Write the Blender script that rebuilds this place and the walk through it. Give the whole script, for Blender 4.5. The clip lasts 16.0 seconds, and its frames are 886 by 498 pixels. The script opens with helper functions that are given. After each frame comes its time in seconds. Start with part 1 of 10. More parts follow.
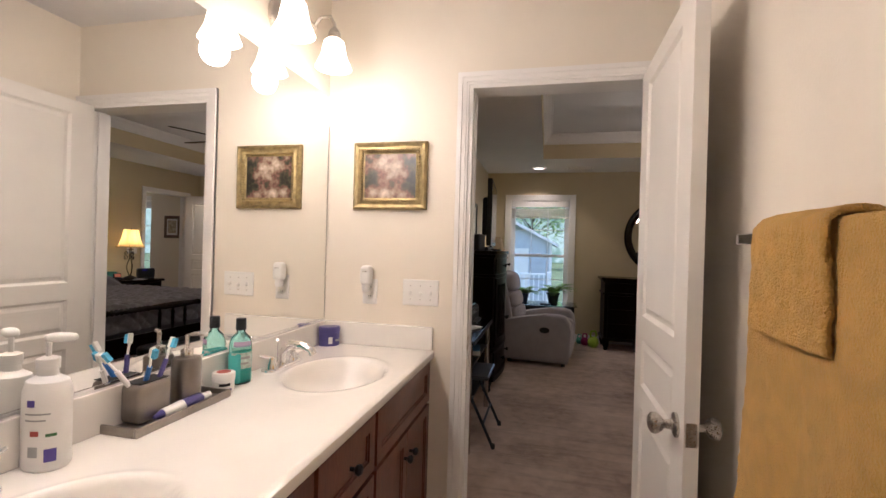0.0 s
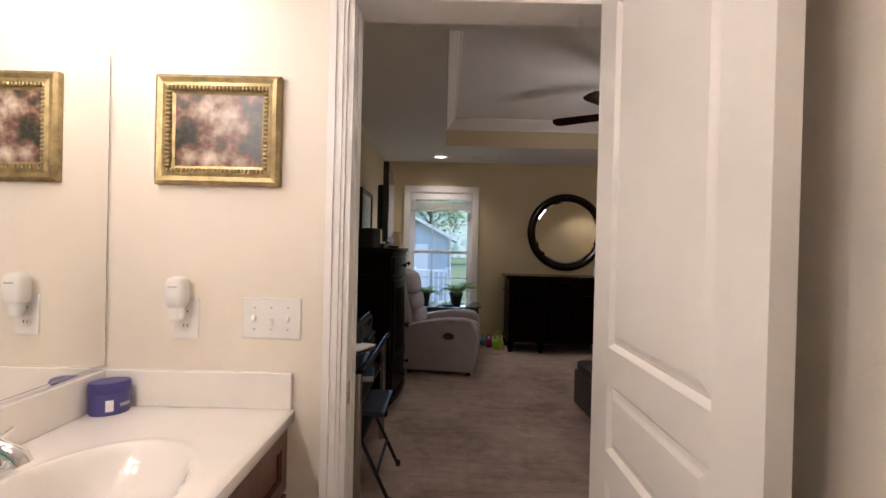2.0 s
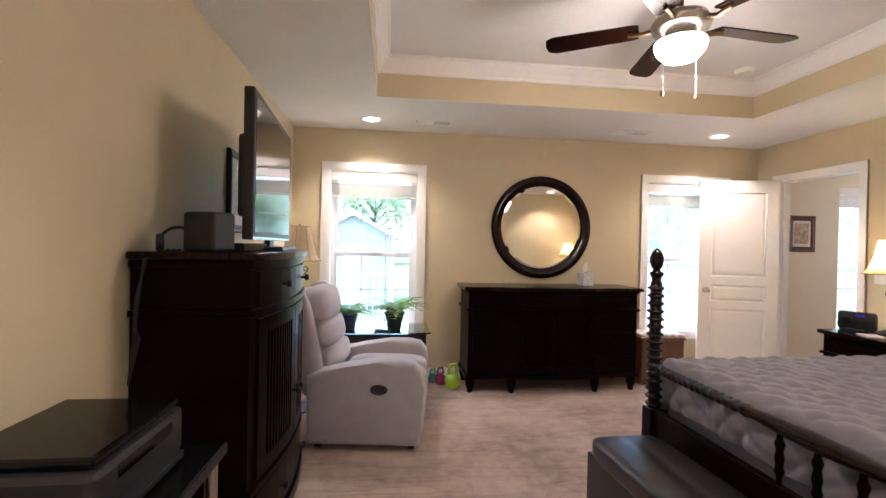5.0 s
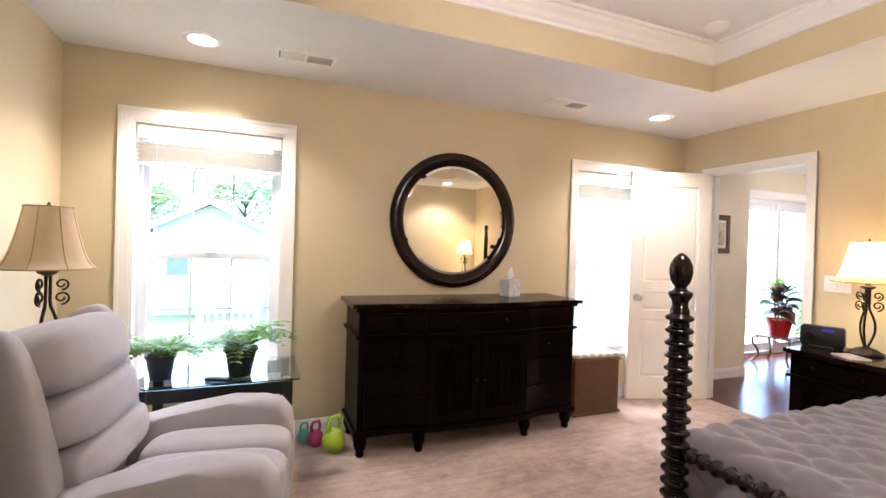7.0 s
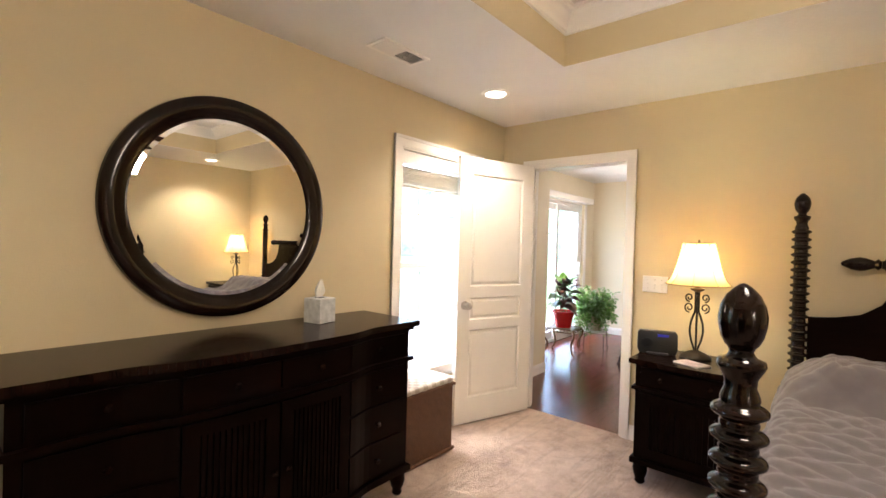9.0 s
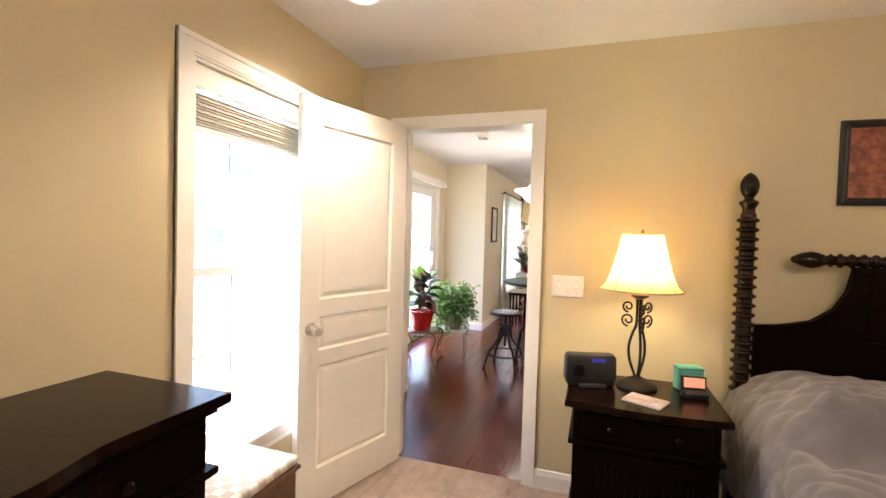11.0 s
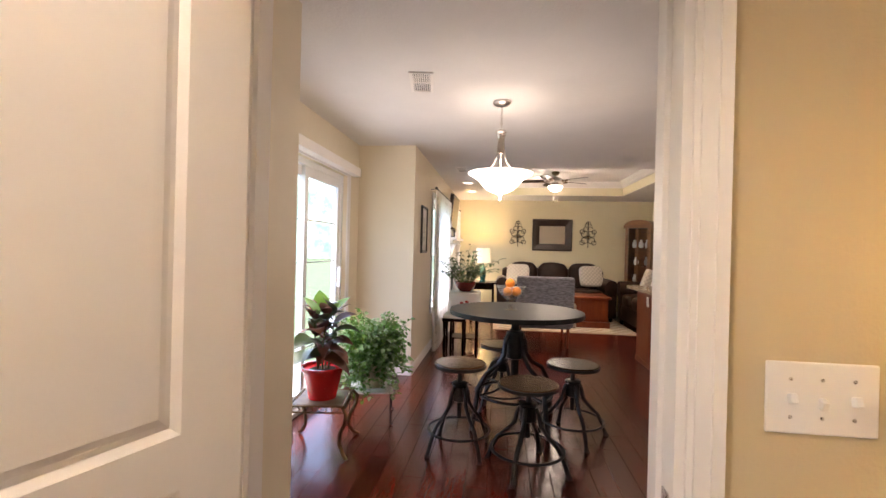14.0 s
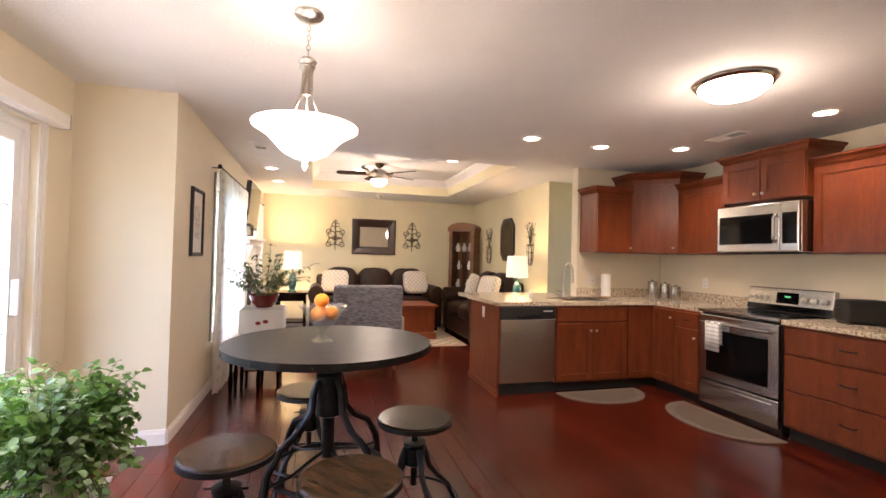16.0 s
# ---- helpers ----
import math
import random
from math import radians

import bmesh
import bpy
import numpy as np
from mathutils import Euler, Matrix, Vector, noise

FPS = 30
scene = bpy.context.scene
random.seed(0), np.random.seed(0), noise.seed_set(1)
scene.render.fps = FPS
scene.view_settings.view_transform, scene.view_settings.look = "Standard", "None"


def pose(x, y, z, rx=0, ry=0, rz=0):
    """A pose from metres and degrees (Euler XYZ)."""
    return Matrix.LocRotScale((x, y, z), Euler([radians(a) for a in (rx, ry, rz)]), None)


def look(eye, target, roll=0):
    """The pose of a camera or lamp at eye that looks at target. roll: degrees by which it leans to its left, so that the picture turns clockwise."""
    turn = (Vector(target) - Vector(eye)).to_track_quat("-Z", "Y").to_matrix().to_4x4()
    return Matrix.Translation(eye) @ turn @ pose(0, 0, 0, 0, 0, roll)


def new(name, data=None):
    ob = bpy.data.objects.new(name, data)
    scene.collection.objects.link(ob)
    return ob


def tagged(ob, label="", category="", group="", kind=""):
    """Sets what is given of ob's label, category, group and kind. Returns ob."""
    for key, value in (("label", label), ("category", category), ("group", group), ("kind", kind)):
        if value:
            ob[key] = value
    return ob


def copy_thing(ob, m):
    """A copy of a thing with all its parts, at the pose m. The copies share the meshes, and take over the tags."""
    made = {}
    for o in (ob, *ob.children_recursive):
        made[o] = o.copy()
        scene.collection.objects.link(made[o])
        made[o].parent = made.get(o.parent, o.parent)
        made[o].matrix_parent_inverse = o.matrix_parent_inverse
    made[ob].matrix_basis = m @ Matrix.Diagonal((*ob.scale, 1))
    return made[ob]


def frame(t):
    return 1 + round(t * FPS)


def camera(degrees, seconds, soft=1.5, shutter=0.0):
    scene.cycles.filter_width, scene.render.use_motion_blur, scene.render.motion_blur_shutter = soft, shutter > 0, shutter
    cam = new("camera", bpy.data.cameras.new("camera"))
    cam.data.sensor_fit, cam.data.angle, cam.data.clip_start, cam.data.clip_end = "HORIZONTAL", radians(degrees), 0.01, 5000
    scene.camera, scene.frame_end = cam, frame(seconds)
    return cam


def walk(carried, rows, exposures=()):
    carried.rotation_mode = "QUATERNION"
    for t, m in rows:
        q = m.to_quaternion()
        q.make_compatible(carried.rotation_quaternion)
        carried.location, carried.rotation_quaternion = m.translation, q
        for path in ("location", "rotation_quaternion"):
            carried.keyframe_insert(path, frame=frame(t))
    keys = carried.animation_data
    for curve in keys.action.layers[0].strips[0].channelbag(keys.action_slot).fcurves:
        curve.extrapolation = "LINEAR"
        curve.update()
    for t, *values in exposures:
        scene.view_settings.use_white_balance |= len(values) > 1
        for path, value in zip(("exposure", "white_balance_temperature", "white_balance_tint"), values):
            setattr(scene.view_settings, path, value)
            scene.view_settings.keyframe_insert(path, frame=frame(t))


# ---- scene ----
cam = camera(89.2, 16.0)
METRES, EYE, TILT, LEAN, TURN = 8.0, 1.5, 0.0, 0.0, 15.4
PATH = [
    (0, (0.021, -0.249, 1.279), (-0.429, 1.7, 1.275), 1.6),
    (0.5, (-0.002, -0.131, 1.278), (-0.299, 1.846, 1.272), 1.7),
    (1, (-0.058, 0.02, 1.288), (-0.204, 2.014, 1.282), 1.8),
    (1.5, (-0.067, 0.178, 1.285), (-0.13, 2.177, 1.277), 1.6),
    (2, (-0.042, 0.414, 1.292), (-0.047, 2.413, 1.279), 1.4),
    (2.5, (-0.032, 0.655, 1.287), (-0.017, 2.655, 1.278), 1.3),
    (3, (-0.044, 0.915, 1.292), (0.013, 2.914, 1.279), 1.3),
    (3.5, (-0.021, 1.181, 1.293), (0.09, 3.178, 1.284), 1.1),
    (6, (0.126, 2.642, 1.327), (0.534, 4.6, 1.304), 1.6),
    (6.5, (0.158, 2.953, 1.335), (0.718, 4.873, 1.316), 1.7),
    (7, (0.232, 3.246, 1.318), (0.968, 5.105, 1.303), 1.7),
    (7.5, (0.307, 3.529, 1.338), (1.234, 5.301, 1.323), 1.8),
    (8, (0.358, 3.796, 1.337), (1.501, 5.437, 1.332), 1.9),
    (8.5, (0.447, 4.038, 1.337), (1.809, 5.502, 1.338), 1.8),
    (9, (0.612, 4.25, 1.371), (2.135, 5.546, 1.348), 1.6),
    (9.5, (0.743, 4.467, 1.389), (2.397, 5.591, 1.358), 1.6),
    (10, (0.913, 4.719, 1.376), (2.698, 5.621, 1.355), 1.8),
    (10.2, (1.014, 4.786, 1.403), (2.828, 5.628, 1.364), 1.8),
    (12.5, (2.349, 5.405, 1.346), (4.31, 5.8, 1.344), 1.6),
    (13, (2.656, 5.538, 1.347), (4.626, 5.882, 1.342), 1.9),
    (13.5, (2.929, 5.624, 1.356), (4.907, 5.925, 1.355), 1.7),
    (14, (3.186, 5.656, 1.352), (5.17, 5.908, 1.35), 1.4),
    (14.5, (3.501, 5.693, 1.349), (5.494, 5.851, 1.354), 1.7),
    (15, (3.82, 5.716, 1.347), (5.819, 5.66, 1.357), 1.7),
    (15.5, (4.093, 5.665, 1.33), (6.071, 5.371, 1.355), 1.5),
    (16, (4.357, 5.601, 1.328), (6.283, 5.062, 1.368), 1.4),
]
EXPOSURES = [(0.0,1.57,5850,19),(2.0,1.6,5850,20),(3.0,1.75,5950,21),(3.7,2.0,5900,21),(5.8,3.7,5750,20),(7.5,3.68,5850,19),(9.0,3.5,6400,15),(10.2,3.75,6400,14),(12.5,2.9,7000,20),(14.0,2.92,6750,22),(14.5,3.08,6600,22),(16.0,3.38,6750,24)]
walk(cam, [(t, look(eye, target, roll)) for t, eye, target, roll in PATH], EXPOSURES)

# ---- world and light ----
world = bpy.data.worlds.new("world")
scene.world = world
world.use_nodes = True
_nt = world.node_tree
_sky = _nt.nodes.new("ShaderNodeTexSky")
_sky.sky_type = "NISHITA"
_sky.sun_disc = False
_sky.sun_elevation, _sky.sun_rotation = radians(75), radians(13)
_nt.links.new(_sky.outputs[0], _nt.nodes["Background"].inputs[0])
_nt.nodes["Background"].inputs[1].default_value = 0.15


def sun_lamp():
    d = bpy.data.lights.new("sun", "SUN")
    d.energy, d.angle, d.color = 1.5, radians(60), (1.0, 0.96, 0.9)
    o = new("sun", d)
    o.matrix_world = look((0, 0, 20), (1.2, -5.0, 0))


sun_lamp()


def lamp(name, kind, place, power, colour, size=0.1, target=None, size_y=None, spot=None):
    d = bpy.data.lights.new(name, kind)
    d.energy, d.color = power, colour
    if kind == "AREA":
        d.size = size
        if size_y:
            d.shape, d.size_y = "RECTANGLE", size_y
    else:
        d.shadow_soft_size = size
    if spot:
        d.spot_size, d.spot_blend = radians(spot), 0.6
    o = new(name, d)
    o.matrix_world = look(place, target) if target else Matrix.Translation(place)
    return o


WARM, SOFT, DAY = (1.0, 0.78, 0.5), (1.0, 0.87, 0.70), (0.9, 0.95, 1.0)

# ---- materials ----


class Nodes:
    """A small builder of one material's node tree."""

    def __init__(self, name):
        self.m = bpy.data.materials.new(name)
        self.m.use_nodes = True
        self.t = self.m.node_tree
        self.b = self.t.nodes["Principled BSDF"]

    def add(self, kind, **inputs):
        n = self.t.nodes.new(kind)
        for k, v in inputs.items():
            self.plug(n, k.replace("_", " "), v)
        return n

    def plug(self, n, key, v):
        if isinstance(v, bpy.types.NodeSocket):
            self.t.links.new(v, n.inputs[key])
        else:
            n.inputs[key].default_value = v

    def coords(self, sx=1.0, sy=1.0, sz=1.0):
        c = self.add("ShaderNodeTexCoord")
        mp = self.add("ShaderNodeMapping", Vector=c.outputs["Object"], Scale=(sx, sy, sz))
        return mp.outputs[0]

    def ramp(self, fac, stops):
        r = self.add("ShaderNodeValToRGB", Fac=fac)
        els = r.color_ramp.elements
        while len(els) < len(stops):
            els.new(0.5)
        for e, (p, c) in zip(els, stops):
            e.position, e.color = p, (*c, 1)
        return r.outputs[0]

    def noise(self, vec, scale, detail=4.0, rough=0.55):
        return self.add("ShaderNodeTexNoise", Vector=vec, Scale=scale, Detail=detail, Roughness=rough).outputs[0]

    def bump(self, height, strength=0.2, distance=0.01):
        n = self.add("ShaderNodeBump", Strength=strength, Distance=distance, Height=height)
        self.t.links.new(n.outputs[0], self.b.inputs["Normal"])


def tint(c, k):
    return tuple(min(1.0, v * k) for v in c)


def mat(name, colour, rough=0.6, metal=0.0, vary=0.08, scale=6.0, bump=0.0, bscale=80.0, coat=0.0, sheen=0.0, stretch=(1, 1, 1), spec=0.5):
    """A plain surface with slow stains and fine grain."""
    n = Nodes(name)
    v = n.coords(*stretch)
    big = n.noise(v, scale)
    n.plug(n.b, "Base Color", n.ramp(big, [(0.3, tint(colour, 1 - vary)), (0.7, tint(colour, 1 + vary))]))
    fine = n.noise(v, scale * 9)
    r = n.add("ShaderNodeMapRange", Value=fine)
    r.inputs["To Min"].default_value, r.inputs["To Max"].default_value = max(0.02, rough - 0.06), min(1, rough + 0.06)
    n.plug(n.b, "Roughness", r.outputs[0])
    n.plug(n.b, "Metallic", metal)
    n.plug(n.b, "Coat Weight", coat)
    n.plug(n.b, "Sheen Weight", sheen)
    n.plug(n.b, "Specular IOR Level", spec)
    if bump:
        n.bump(n.noise(v, bscale), bump)
    return n.m


def wood(name, dark, light, rough=0.3, along=(1, 1, 1), scale=3.0, coat=0.2, random_piece=False, spec=0.5):
    """Stained wood with grain stretched by 'along'."""
    n = Nodes(name)
    v = n.coords(*along)
    if random_piece:
        if random_piece == "island":
            rnd = n.add("ShaderNodeNewGeometry").outputs["Random Per Island"]
        else:
            rnd = n.add("ShaderNodeObjectInfo").outputs["Random"]
        shift = n.add("ShaderNodeVectorMath")
        shift.operation = "MULTIPLY_ADD"
        n.t.links.new(rnd, shift.inputs[0])
        shift.inputs[1].default_value = (37.0, 91.0, 53.0)
        n.t.links.new(v, shift.inputs[2])
        v = shift.outputs[0]
    g = n.noise(v, scale, 8.0, 0.65)
    f = n.noise(v, scale * 8, 3.0)
    mixed = n.add("ShaderNodeMath")
    mixed.operation = "MULTIPLY_ADD"
    n.plug(mixed, 0, f)
    mixed.inputs[1].default_value = 0.35
    n.plug(mixed, 2, g)
    val = mixed.outputs[0]
    if random_piece:
        add = n.add("ShaderNodeMath")
        add.operation = "MULTIPLY_ADD"
        n.plug(add, 0, rnd)
        add.inputs[1].default_value = 0.36
        n.plug(add, 2, val)
        sub = n.add("ShaderNodeMath")
        sub.operation = "SUBTRACT"
        n.plug(sub, 0, add.outputs[0])
        sub.inputs[1].default_value = 0.18
        val = sub.outputs[0]
    n.plug(n.b, "Base Color", n.ramp(val, [(0.35, dark), (0.95, light)]))
    n.plug(n.b, "Roughness", rough)
    n.plug(n.b, "Coat Weight", coat)
    n.plug(n.b, "Coat Roughness", 0.15)
    n.plug(n.b, "Specular IOR Level", spec)
    n.bump(f, 0.06)
    return n.m


def glow(name, colour, strength):
    n = Nodes(name)
    n.plug(n.b, "Base Color", (*tint(colour, 0.8), 1))
    n.plug(n.b, "Emission Color", (*colour, 1))
    n.plug(n.b, "Emission Strength", strength)
    return n.m


def glass(name, colour=(1, 1, 1), rough=0.0, ior=1.45):
    n = Nodes(name)
    n.plug(n.b, "Base Color", (*colour, 1))
    n.plug(n.b, "Transmission Weight", 1.0)
    n.plug(n.b, "Roughness", rough)
    n.plug(n.b, "IOR", ior)
    return n.m


def shade_cloth(name, colour, strength):
    """Lamp-shade cloth: it lets the bulb's light through."""
    n = Nodes(name)
    v = n.coords()
    n.plug(n.b, "Base Color", n.ramp(n.noise(v, 60), [(0.3, tint(colour, 0.9)), (0.7, colour)]))
    n.plug(n.b, "Roughness", 0.9)
    n.plug(n.b, "Emission Color", (*colour, 1))
    n.plug(n.b, "Emission Strength", strength)
    return n.m


def carpet_material():
    """Cut-pile carpet: mottled pile, brushed patches and long tracks along the room."""
    n = Nodes("carpet")
    v = n.coords()
    a = n.noise(v, 1.6, 6.0, 0.62)
    b = n.noise(v, 170, 3.0)
    c = n.noise(v, 11, 5.0, 0.65)
    tracks = n.noise(n.coords(0.30, 3.2, 1), 1.6, 4.0, 0.6)

    def blend(x, k, y):
        m = n.add("ShaderNodeMath")
        m.operation = "MULTIPLY_ADD"
        n.plug(m, 0, x)
        m.inputs[1].default_value = k
        n.plug(m, 2, y)
        return m.outputs[0]

    val = blend(blend(b, 0.30, blend(c, 0.50, blend(tracks, 0.08, a))), 0.6, 0.0)
    pile = n.ramp(val, [(0.44, (0.34, 0.235, 0.175)), (0.54, (0.54, 0.39, 0.30)), (0.62, (0.66, 0.50, 0.40)), (0.74, (0.78, 0.62, 0.51))])
    line = n.ramp(tracks, [(0.47, (1, 1, 1)), (0.50, (0.62, 0.60, 0.58)), (0.53, (1, 1, 1))])
    worn = n.add("ShaderNodeMixRGB", Fac=0.45, Color1=pile, Color2=line)
    worn.blend_type = "MULTIPLY"
    n.plug(n.b, "Base Color", worn.outputs[0])
    n.plug(n.b, "Roughness", 1.0)
    n.plug(n.b, "Specular IOR Level", 0.1)
    n.plug(n.b, "Sheen Weight", 0.2)
    n.bump(blend(c, 1.8, blend(tracks, 0.4, b)), 0.9, 0.022)
    return n.m


def granite_material():
    n = Nodes("granite")
    v = n.coords()
    vo = n.add("ShaderNodeTexVoronoi", Vector=v, Scale=120.0)
    a = n.noise(v, 45, 6.0, 0.7)
    mx = n.add("ShaderNodeMath")
    mx.operation = "MULTIPLY_ADD"
    n.plug(mx, 0, vo.outputs["Distance"])
    mx.inputs[1].default_value = 0.3
    n.plug(mx, 2, a)
    n.plug(n.b, "Base Color", n.ramp(mx.outputs[0], [(0.46, (0.03, 0.02, 0.014)), (0.53, (0.24, 0.15, 0.08)), (0.60, (0.50, 0.38, 0.25)), (0.72, (0.74, 0.66, 0.52))]))
    n.plug(n.b, "Roughness", 0.12)
    return n.m


def wicker_material():
    n = Nodes("wicker")
    v = n.coords(1, 1, 1)
    w = n.add("ShaderNodeTexWave", Vector=v, Scale=60.0, Distortion=5.0, Detail=2.0)
    w.inputs["Detail Scale"].default_value = 6.0
    c = n.noise(v, 70, 3.0)
    mx = n.add("ShaderNodeMath")
    mx.operation = "MULTIPLY"
    n.plug(mx, 0, w.outputs[1])
    n.plug(mx, 1, c)
    n.plug(n.b, "Base Color", n.ramp(mx.outputs[0], [(0.1, (0.09, 0.035, 0.015)), (0.6, (0.30, 0.14, 0.06))]))
    n.plug(n.b, "Roughness", 0.6)
    n.bump(mx.outputs[0], 0.8, 0.01)
    return n.m


def pattern_cloth(name, a, b, scale, rough=0.9):
    n = Nodes(name)
    v = n.coords()
    c = n.add("ShaderNodeTexChecker", Vector=v, Scale=scale, Color1=(*a, 1), Color2=(*b, 1))
    f = n.noise(v, 300, 2.0)
    mixn = n.add("ShaderNodeMixRGB", Fac=0.25, Color1=c.outputs[0])
    n.plug(mixn, "Color2", n.ramp(f, [(0.3, tint(a, 0.7)), (0.7, tint(b, 1.1))]))
    n.plug(n.b, "Base Color", mixn.outputs[0])
    n.plug(n.b, "Roughness", rough)
    n.bump(f, 0.3)
    return n.m


def painting_material(name, scale, stops, seed=0.0, scene_like=False):
    """A scene in oils: blotches and dabs; a garden has a pale glade, a path and dark sides."""
    n = Nodes(name)
    c = n.add("ShaderNodeTexCoord")
    mp = n.add("ShaderNodeMapping", Vector=c.outputs["Object"], Location=(seed, seed, seed))
    vo = n.add("ShaderNodeTexVoronoi", Vector=mp.outputs[0], Scale=scale * 9)
    a = n.noise(mp.outputs[0], scale * 3.6, 4.0, 0.55)

    def madd(x, k, y):
        m = n.add("ShaderNodeMath")
        m.operation = "MULTIPLY_ADD"
        n.plug(m, 0, x)
        n.plug(m, 1, k)
        n.plug(m, 2, y)
        return m.outputs[0]

    val = madd(vo.outputs["Distance"], 0.12, a)
    if scene_like:
        for cx, cz, sx, sz, k in ((0.0, 0.045, 11.0, 16.0, 0.30), (-0.025, -0.08, 8.0, 22.0, 0.26), (0.11, 0.0, 14.0, 9.0, -0.15), (-0.12, -0.01, 14.0, 9.0, -0.15)):
            g = n.add("ShaderNodeMapping", Vector=c.outputs["Object"], Location=(-cx * sx, 0, -cz * sz), Scale=(sx, 0.0, sz))
            d = n.add("ShaderNodeTexGradient", Vector=g.outputs[0])
            d.gradient_type = "SPHERICAL"
            val = madd(d.outputs[1], k, val)
    n.plug(n.b, "Base Color", n.ramp(val, stops))
    n.plug(n.b, "Roughness", 0.35)
    return n.m


def leaf_material(name, dark, light):
    n = Nodes(name)
    g = n.add("ShaderNodeNewGeometry")
    n.plug(n.b, "Base Color", n.ramp(g.outputs["Random Per Island"], [(0.0, dark), (1.0, light)]))
    n.plug(n.b, "Roughness", 0.4)
    n.plug(n.b, "Transmission Weight", 0.0)
    n.plug(n.b, "Subsurface Weight", 0.1)
    n.plug(n.b, "Subsurface Radius", (0.01, 0.02, 0.005))
    return n.m


BATH_WALL = mat("bath_wall_paint", (0.80, 0.73, 0.62), 0.6, vary=0.02, scale=3, bump=0.08, bscale=150)
BED_WALL = mat("bedroom_wall_paint", (0.60, 0.50, 0.315), 0.6, vary=0.025, scale=3, bump=0.1, bscale=150)
KIT_WALL = mat("kitchen_wall_paint", (0.78, 0.70, 0.54), 0.6, vary=0.02, scale=3, bump=0.08, bscale=150)
LIV_WALL = mat("living_wall_paint", (0.72, 0.66, 0.46), 0.6, vary=0.02, scale=3, bump=0.08, bscale=150)
CEIL = mat("ceiling_paint", (0.78, 0.76, 0.74), 0.8, vary=0.02, scale=4, bump=0.25, bscale=60)
TRIM = mat("white_trim_paint", (0.84, 0.81, 0.77), 0.32, vary=0.015, scale=8)
DOOR_PAINT = mat("white_door_paint", (0.82, 0.78, 0.72), 0.38, vary=0.015, scale=8, bump=0.03, bscale=200)
PLATE = mat("white_plastic", (0.82, 0.80, 0.76), 0.35, vary=0.01)
VINYL = mat("white_vinyl", (0.85, 0.86, 0.87), 0.3, vary=0.01)
CARPET = carpet_material()
BATH_FLOOR = mat("bath_floor_tile", (0.55, 0.48, 0.40), 0.4, vary=0.1, scale=3)
ESPRESSO = wood("espresso_wood", (0.0022, 0.0009, 0.0006), (0.0068, 0.0024, 0.0014), 0.28, (1, 1, 12), 2.0, 0.0, spec=0.05)
POST_WOOD = wood("polished_post_wood", (0.003, 0.0014, 0.001), (0.014, 0.005, 0.003), 0.12, (1, 1, 12), 2.0, 0.0, spec=0.35)
ESPRESSO_TOP = wood("espresso_top_wood", (0.004, 0.0014, 0.0009), (0.013, 0.0042, 0.0024), 0.2, (12, 1, 1), 2.0, 0.0, spec=0.16)
CHERRY = wood("cherry_wood", (0.105, 0.020, 0.007), (0.23, 0.055, 0.019), 0.3, (6, 6, 1), 2.5, 0.1, spec=0.35)
VANITY_WOOD = wood("vanity_wood", (0.07, 0.018, 0.01), (0.17, 0.05, 0.025), 0.3, (6, 6, 1), 2.5, 0.25)
FLOOR_WOOD = wood("hardwood_floor", (0.022, 0.0026, 0.0016), (0.105, 0.013, 0.0055), 0.2, (1, 9, 1), 2.2, 0.0, "object", spec=0.5)
CULTURED = mat("cultured_marble", (0.86, 0.82, 0.76), 0.12, vary=0.03, scale=5, coat=0.3)
CHROME = mat("chrome", (0.86, 0.86, 0.87), 0.06, 1.0, vary=0.01)
NICKEL = mat("brushed_nickel", (0.58, 0.54, 0.49), 0.28, 1.0, vary=0.05, scale=30)
STEEL = mat("brushed_steel", (0.50, 0.48, 0.46), 0.22, 1.0, vary=0.06, scale=4, stretch=(1, 1, 30))
STEEL_UP = mat("brushed_steel_panel", (0.60, 0.57, 0.54), 0.2, 1.0, vary=0.05, scale=3, stretch=(1, 6, 0.3))
DARK_STEEL = mat("dark_steel", (0.035, 0.038, 0.043), 0.42, 0.8, vary=0.2, scale=20)
BLACK_GLASS = mat("black_glass", (0.004, 0.004, 0.0045), 0.08, vary=0.0, coat=0.0, spec=0.22)
BLACK_PLASTIC = mat("black_plastic", (0.015, 0.015, 0.016), 0.4, vary=0.1, scale=20)
BLACK_MATT = mat("black_matt", (0.012, 0.012, 0.012), 0.75, vary=0.15, scale=20)
LEATHER = mat("black_leather", (0.009, 0.008, 0.0075), 0.3, vary=0.2, scale=15, bump=0.25, bscale=160)
BROWN_LEATHER = mat("brown_leather", (0.020, 0.0085, 0.005), 0.36, vary=0.35, scale=7, bump=0.2, bscale=120, spec=0.25)
IRON = mat("wrought_iron", (0.02, 0.016, 0.013), 0.45, 0.6, vary=0.2, scale=30)
BRONZE = mat("antique_bronze", (0.16, 0.11, 0.06), 0.35, 0.9, vary=0.25, scale=30)
GOLD = mat("aged_gold", (0.34, 0.26, 0.12), 0.4, 0.7, vary=0.35, scale=35, bump=0.2, bscale=90)
DARK_FRAME = mat("dark_frame", (0.035, 0.02, 0.014), 0.3, 0.1, vary=0.2, scale=20)
n_ = Nodes("mirror_glass")
n_.plug(n_.b, "Base Color", (0.92, 0.92, 0.9, 1)), n_.plug(n_.b, "Metallic", 1.0), n_.plug(n_.b, "Roughness", 0.0)
MIRROR = n_.m
